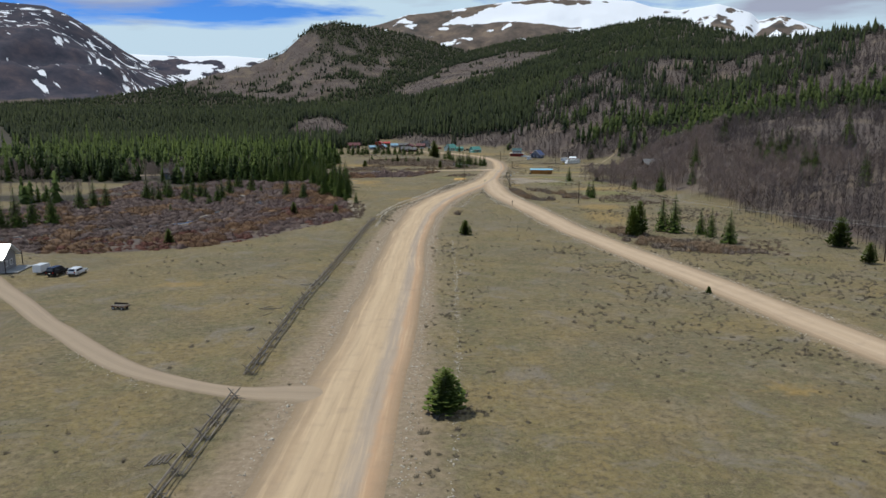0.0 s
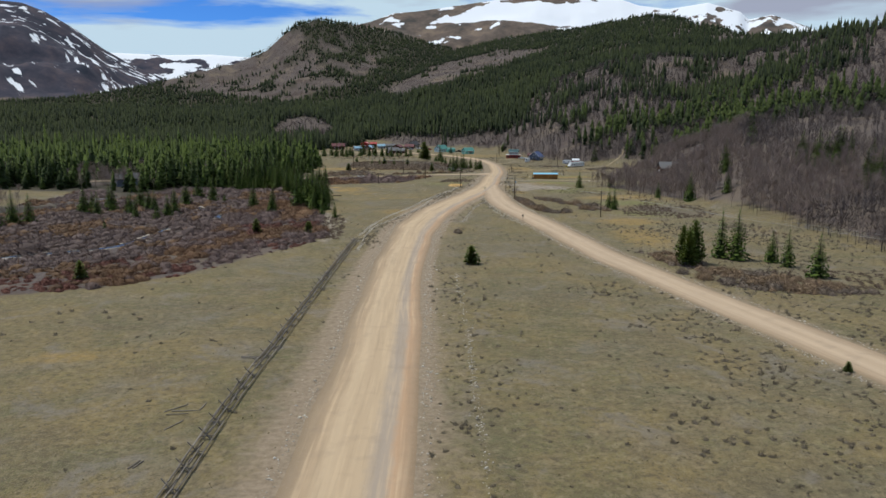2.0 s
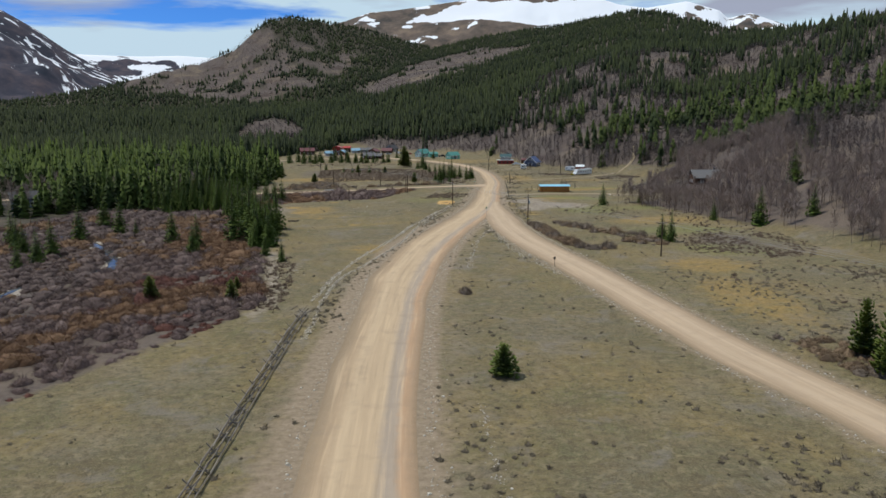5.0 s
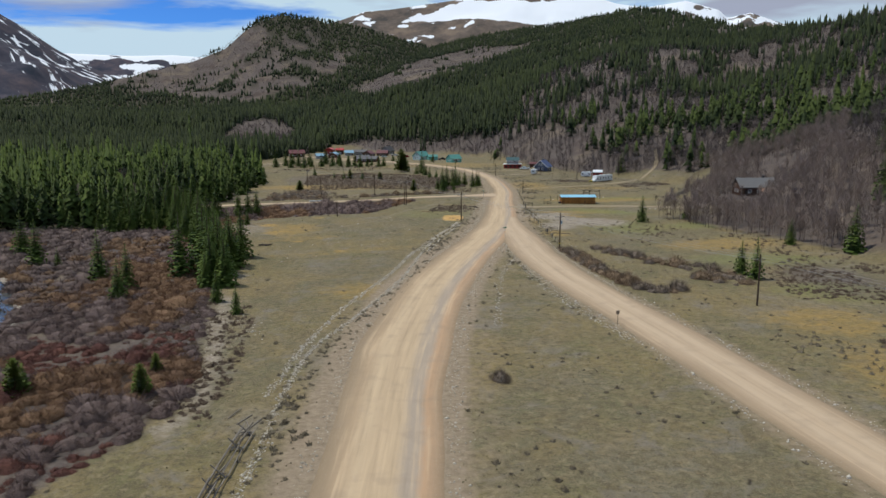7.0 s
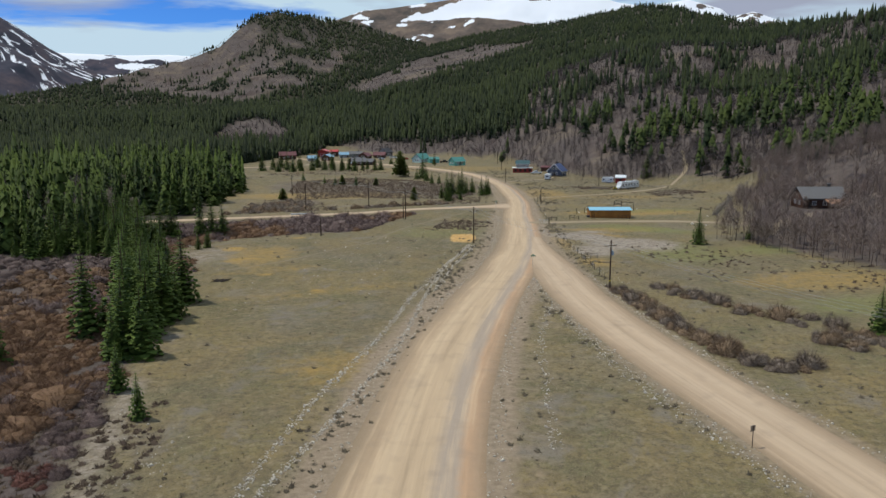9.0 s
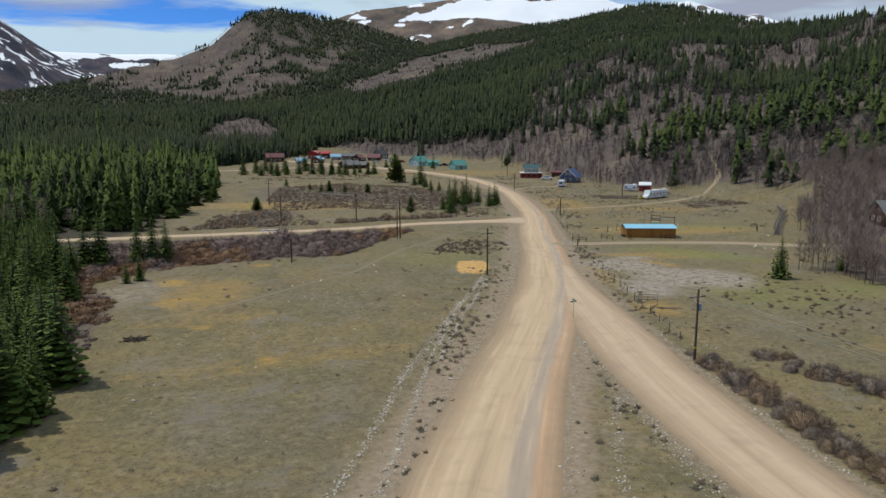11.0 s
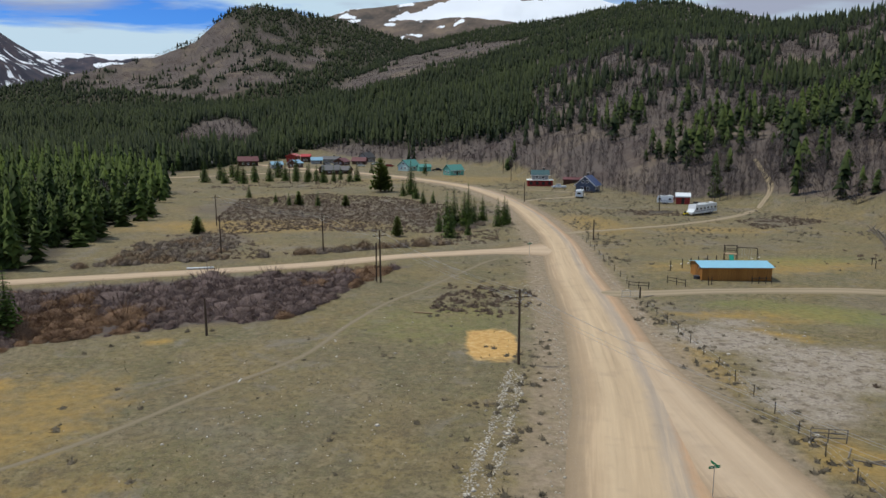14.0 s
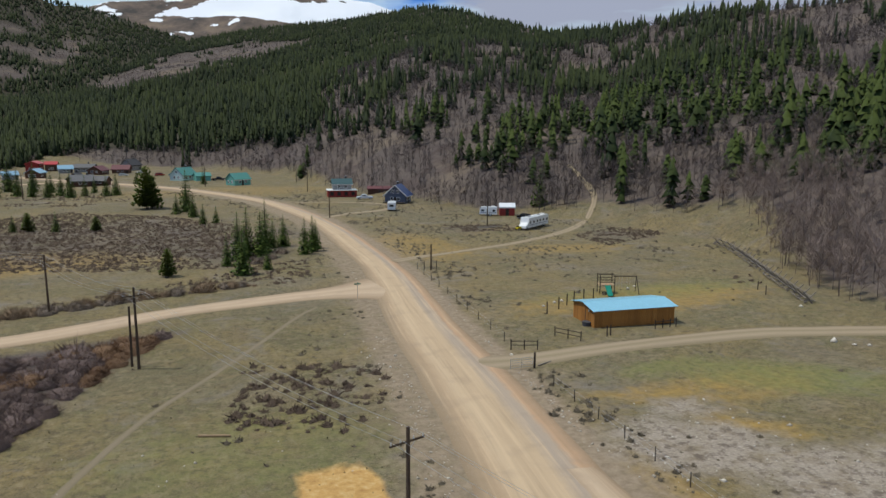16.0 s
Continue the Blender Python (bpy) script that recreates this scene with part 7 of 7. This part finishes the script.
for s in (-1, 1):
    part("swing_leg", R((4.6, 0, 2.6), (4.8, 1.1 * s, 0), 0.06, 0.06, 6), dark_wood_mat, play)
for xx in (2.2, 3.4):
    sw = part("swing_seat", B(xx, 0, 0.5, 0.5, 0.2, 0.04, bevel=0.01), rubber_mat, play, "black swing seat")
    for e in (-0.22, 0.22):
        part("chain", R((xx + e, 0, 0.5), (xx + e, 0, 2.58), 0.012, 0.012, 4), metal_mat, sw)


# ---------------------------------------------------------------- vehicles
def wheels(parent, axles, half, rad):
    for xx in axles:
        for s in (-1, 1):
            w = part("wheel", R((xx, s * half, rad), (xx, s * (half - 0.22), rad), rad, rad, 14), rubber_mat, parent, "black tyre")
            part("rim", R((xx, s * (half + 0.005), rad), (xx, s * (half - 0.1), rad), rad * 0.58, rad * 0.58, 10), metal_mat, w, "steel wheel rim")


def shell(outline, half, taper=0.0, z_taper=1.0):
    """A body from its side outline (x, z), drawn in towards the top."""
    bm = bmesh.new()
    sides = []
    for s in (-1, 1):
        sides.append([bm.verts.new((px, s * (half - taper * max(0, pz - z_taper)), pz)) for px, pz in outline])
    n = len(outline)
    bm.faces.new(sides[0])
    bm.faces.new(list(reversed(sides[1])))
    for k in range(n):
        bm.faces.new((sides[0][(k + 1) % n], sides[0][k], sides[1][k], sides[1][(k + 1) % n]))
    bmesh.ops.recalc_face_normals(bm, faces=bm.faces[:])
    bmesh.ops.bevel(bm, geom=bm.edges[:], offset=0.05, segments=2, affect="EDGES")
    return bm


def car(x, y, turn, paint, label, kind="estate"):
    ob = empty("car" if kind != "pickup" else "pickup_truck", x, y, turn)
    tagged(ob, label, "car" if kind != "pickup" else "truck", "parked vehicles")
    long = 4.6 if kind != "pickup" else 5.6
    h = long / 2
    if kind == "pickup":
        low = ((-h, 0.45), (h, 0.45), (h, 0.95), (h - 1.3, 1.1), (-h, 1.1))
        top = ((-0.7, 1.05), (1.5, 1.05), (0.9, 1.8), (-0.6, 1.8))
    elif kind == "suv":
        low, top = ((-h, 0.4), (h, 0.4), (h, 0.95), (h - 1.2, 1.05), (-h, 1.1)), ((-h + 0.1, 1.0), (1.3, 1.0), (0.7, 1.75), (-h + 0.35, 1.75))
    else:
        low, top = ((-h, 0.35), (h, 0.35), (h, 0.8), (h - 1.2, 0.92), (-h, 0.95)), ((-h + 0.15, 0.9), (1.2, 0.9), (0.5, 1.48), (-h + 0.6, 1.48))
    part("body", shell(low, 0.92), paint, ob)
    cab = part("cab", shell(top, 0.84, 0.18, 1.0), paint, ob)
    zt = top[2][1]
    for s in (-1, 1):
        part("side_window", B((top[0][0] + top[1][0]) / 2 - 0.15, s * 0.79, zt - 0.36, (top[2][0] - top[3][0]) * 0.95, 0.05, 0.34, turn=(s * 0.18, 0, 0)), glass_mat, cab, "dark side window")
    part("windscreen", slab(bmesh.new(), [(top[1][0] - 0.08, -0.66, top[1][1] + 0.08), (top[1][0] - 0.08, 0.66, top[1][1] + 0.08), (top[2][0] + 0.07, 0.6, zt - 0.08), (top[2][0] + 0.07, -0.6, zt - 0.08)], 0.05), glass_mat, cab, "dark windscreen")
    part("rear_window", slab(bmesh.new(), [(top[0][0] + 0.03, -0.62, top[0][1] + 0.14), (top[0][0] + 0.03, 0.62, top[0][1] + 0.14), (top[3][0] - 0.05, 0.58, zt - 0.1), (top[3][0] - 0.05, -0.58, zt - 0.1)], -0.05), glass_mat, cab, "dark rear window")
    for s in (-1, 1):
        part("tail_light", B(-h - 0.01, 0.72 * s, 0.85, 0.06, 0.22, 0.26, bevel=0.01), lamp_mat, ob, "red tail light")
        part("headlight", B(h + 0.0, 0.65 * s, 0.75, 0.06, 0.36, 0.18, bevel=0.01), porcelain_mat, ob, "clear headlight")
    part("bumper", B(-h - 0.03, 0, 0.5, 0.12, 1.7, 0.18, bevel=0.03), rubber_mat, ob)
    part("number_plate", B(-h - 0.05, 0, 0.72, 0.03, 0.45, 0.14), white_mat, ob, "blank white plate")
    wheels(ob, (-h + 0.95, h - 0.9), 0.92, 0.34 if kind != "pickup" else 0.4)
    return ob


car(-53.6, 128.6, 88, white_car_mat, "white saloon car parked on dry turf", "estate")
car(-57.2, 128.0, 82, black_paint_mat, "black off-road car parked on dry turf", "suv")
car(79.3, 554.0, 175, white_car_mat, "white pickup truck parked by the red house", "pickup")
car(106.5, 486.0, 100, black_paint_mat, "dark car parked beside the motorhomes", "suv")
car(-5, 705, 10, silver_car_mat, "silver car parked between village houses", "estate")
car(3, 722, 20, white_car_mat, "white pickup truck parked in the village", "pickup")
car(37.5, 661, 15, black_paint_mat, "dark pickup truck parked by the teal house", "pickup")
car(12, 700, 30, red_mat, "red car parked on the village green", "suv")


def camper(x, y, turn, long, tall, label, drawbar=True, stripe=None, name="camper_trailer", cab=False):
    """A white caravan or motorhome with rounded box body."""
    ob = empty(name, x, y, turn)
    tagged(ob, label, "camper", "campers")
    h = long / 2
    part("body", shell(((-h, 0.5), (h, 0.5), (h, tall * 0.62), (h - 0.35, tall), (-h + 0.15, tall), (-h, tall - 0.2)), 1.2), white_car_mat, ob)
    for s in (-1, 1):
        for k, xx in enumerate(np.linspace(-h + 0.9, h - 0.9, max(2, int(long / 1.8)))):
            part("window", B(xx, s * 1.2, tall * 0.62, 0.8, 0.05, 0.55, bevel=0.015), glass_mat, ob, "dark camper window")
        part("stripe", B(0, s * 1.2, tall * 0.40, long * 0.9, 0.03, 0.14), stripe or slate_mat, ob, "coloured side stripe")
    part("rear_window", B(-h, 0, tall * 0.62, 0.05, 1.2, 0.6, bevel=0.015), glass_mat, ob)
    part("front_window", B(h - 0.01, 0, tall * 0.48, 0.06, 1.6, 0.5, bevel=0.015), glass_mat, ob)
    part("door", B(0.3, -1.21, 1.15, 0.7, 0.04, 1.75, bevel=0.01), silver_car_mat, ob, "pale camper door")
    part("roof_vent", B(0.4, 0, tall + 0.08, 0.7, 0.6, 0.2, bevel=0.04), grey_wall_mat, ob, "grey roof vent box")
    part("roof_unit", B(-h * 0.5, 0, tall + 0.12, 0.9, 0.8, 0.26, bevel=0.05), white_mat, ob)
    if drawbar:
        part("drawbar", R((h, 0, 0.5), (h + 1.1, 0, 0.42), 0.05, 0.05, 6), dark_roof_mat, ob)
    if cab:
        part("cab", shell(((h - 0.2, 0.5), (h + 1.2, 0.5), (h + 1.15, 1.05), (h + 0.5, 1.25), (h - 0.1, 2.0), (h - 0.3, 2.0)), 1.05), white_car_mat, ob)
    wheels(ob, (-h * 0.25, h * 0.15) if not cab else (-h * 0.5, h + 0.35), 1.2, 0.36)
    return ob


camper(99.6, 469.5, 215, 5.6, 3.0, "large white motorhome parked on rough turf", False, slate_mat, "motorhome", True)
camper(104.2, 473.0, 215, 5.6, 3.0, "white travel trailer parked beside the motorhome")
camper(100.9, 497.2, 150, 5.0, 2.6, "small weathered white caravan by a red shed")
camper(78.4, 518.0, 70, 5.4, 2.7, "white travel trailer parked on the cottage drive")
house(106.5, 497, -20, 4.2, 3.4, 2.5, 0.9, red_mat, white_roof_mat, "small red shed with pale roof", (), (("front", 0),), None, 0.25, name="shed", category="shed", group="sheds")
cart = empty("garden_tractor", 95.8, 467.6, 20)
tagged(cart, "small yellow garden tractor on the turf", "tractor")
part("body", shell(((-0.9, 0.35), (0.9, 0.35), (0.9, 0.85), (0.1, 0.95), (-0.9, 0.8)), 0.45), yellow_mat, cart)
part("seat", B(-0.5, 0, 1.0, 0.5, 0.5, 0.4, bevel=0.05), rubber_mat, cart)
wheels(cart, (-0.6, 0.6), 0.6, 0.3)
trailer = empty("box_trailer", -60.8, 129.0, 85)
tagged(trailer, "small white box trailer parked on dry turf", "trailer")
part("body", shell(((-1.5, 0.5), (1.5, 0.5), (1.5, 1.7), (1.2, 1.95), (-1.5, 1.95)), 0.85), white_car_mat, trailer)
part("drawbar", R((1.5, 0, 0.5), (2.6, 0, 0.4), 0.04, 0.04, 6), dark_roof_mat, trailer)
wheels(trailer, (-0.1,), 0.95, 0.32)
wagon = empty("flat_wagon", -33.6, 102.3, -12)
wagon.matrix_world = wagon.matrix_world @ Matrix.Scale(0.72, 4)
tagged(wagon, "rusty old flatbed wagon loaded with boards", "wagon")
part("bed", B(0, 0, 0.75, 3.6, 1.7, 0.14, bevel=0.02), rust_iron_mat, wagon)
for k in range(4):
    part("board", B(0.1 * k - 0.2, -0.5 + 0.35 * k, 0.88 + 0.05 * (k % 2), 3.2, 0.28, 0.08, turn=(0, 0, 0.06 * (k - 1))), grey_log_mat, wagon)
part("side_board", B(-0.2, 0.85, 1.05, 3.4, 0.06, 0.5), dark_wood_mat, wagon)
part("stake", R((1.75, 0.8, 0.7), (1.85, 0.85, 1.9), 0.05, 0.04, 6), grey_log_mat, wagon)
wheels(wagon, (-1.1, 1.1), 0.95, 0.38)
slabs = [(64, 396.5), (66.5, 398), (68, 398.5), (82, 402.5), (84, 403.5), (98.5, 384.5), (88.3, 370.0), (89.5, 368.2), (50, 378), (91, 367.5)]
for n, (px, py) in enumerate(slabs):
    v, f = pebble_shape(400 + n)
    ob = new("boulder", mesh_of("boulder", v * (0.42 if n != 6 else 0.75), f, stone_mat, False, tint=np.full(len(v), 0.9)))
    ob.location = (px, py, float(land(px, py)) + 0.05)
    ob.rotation_euler = (0, 0, n)
    tagged(ob, "pale boulder lying on dry turf", "boulder", "boulders")
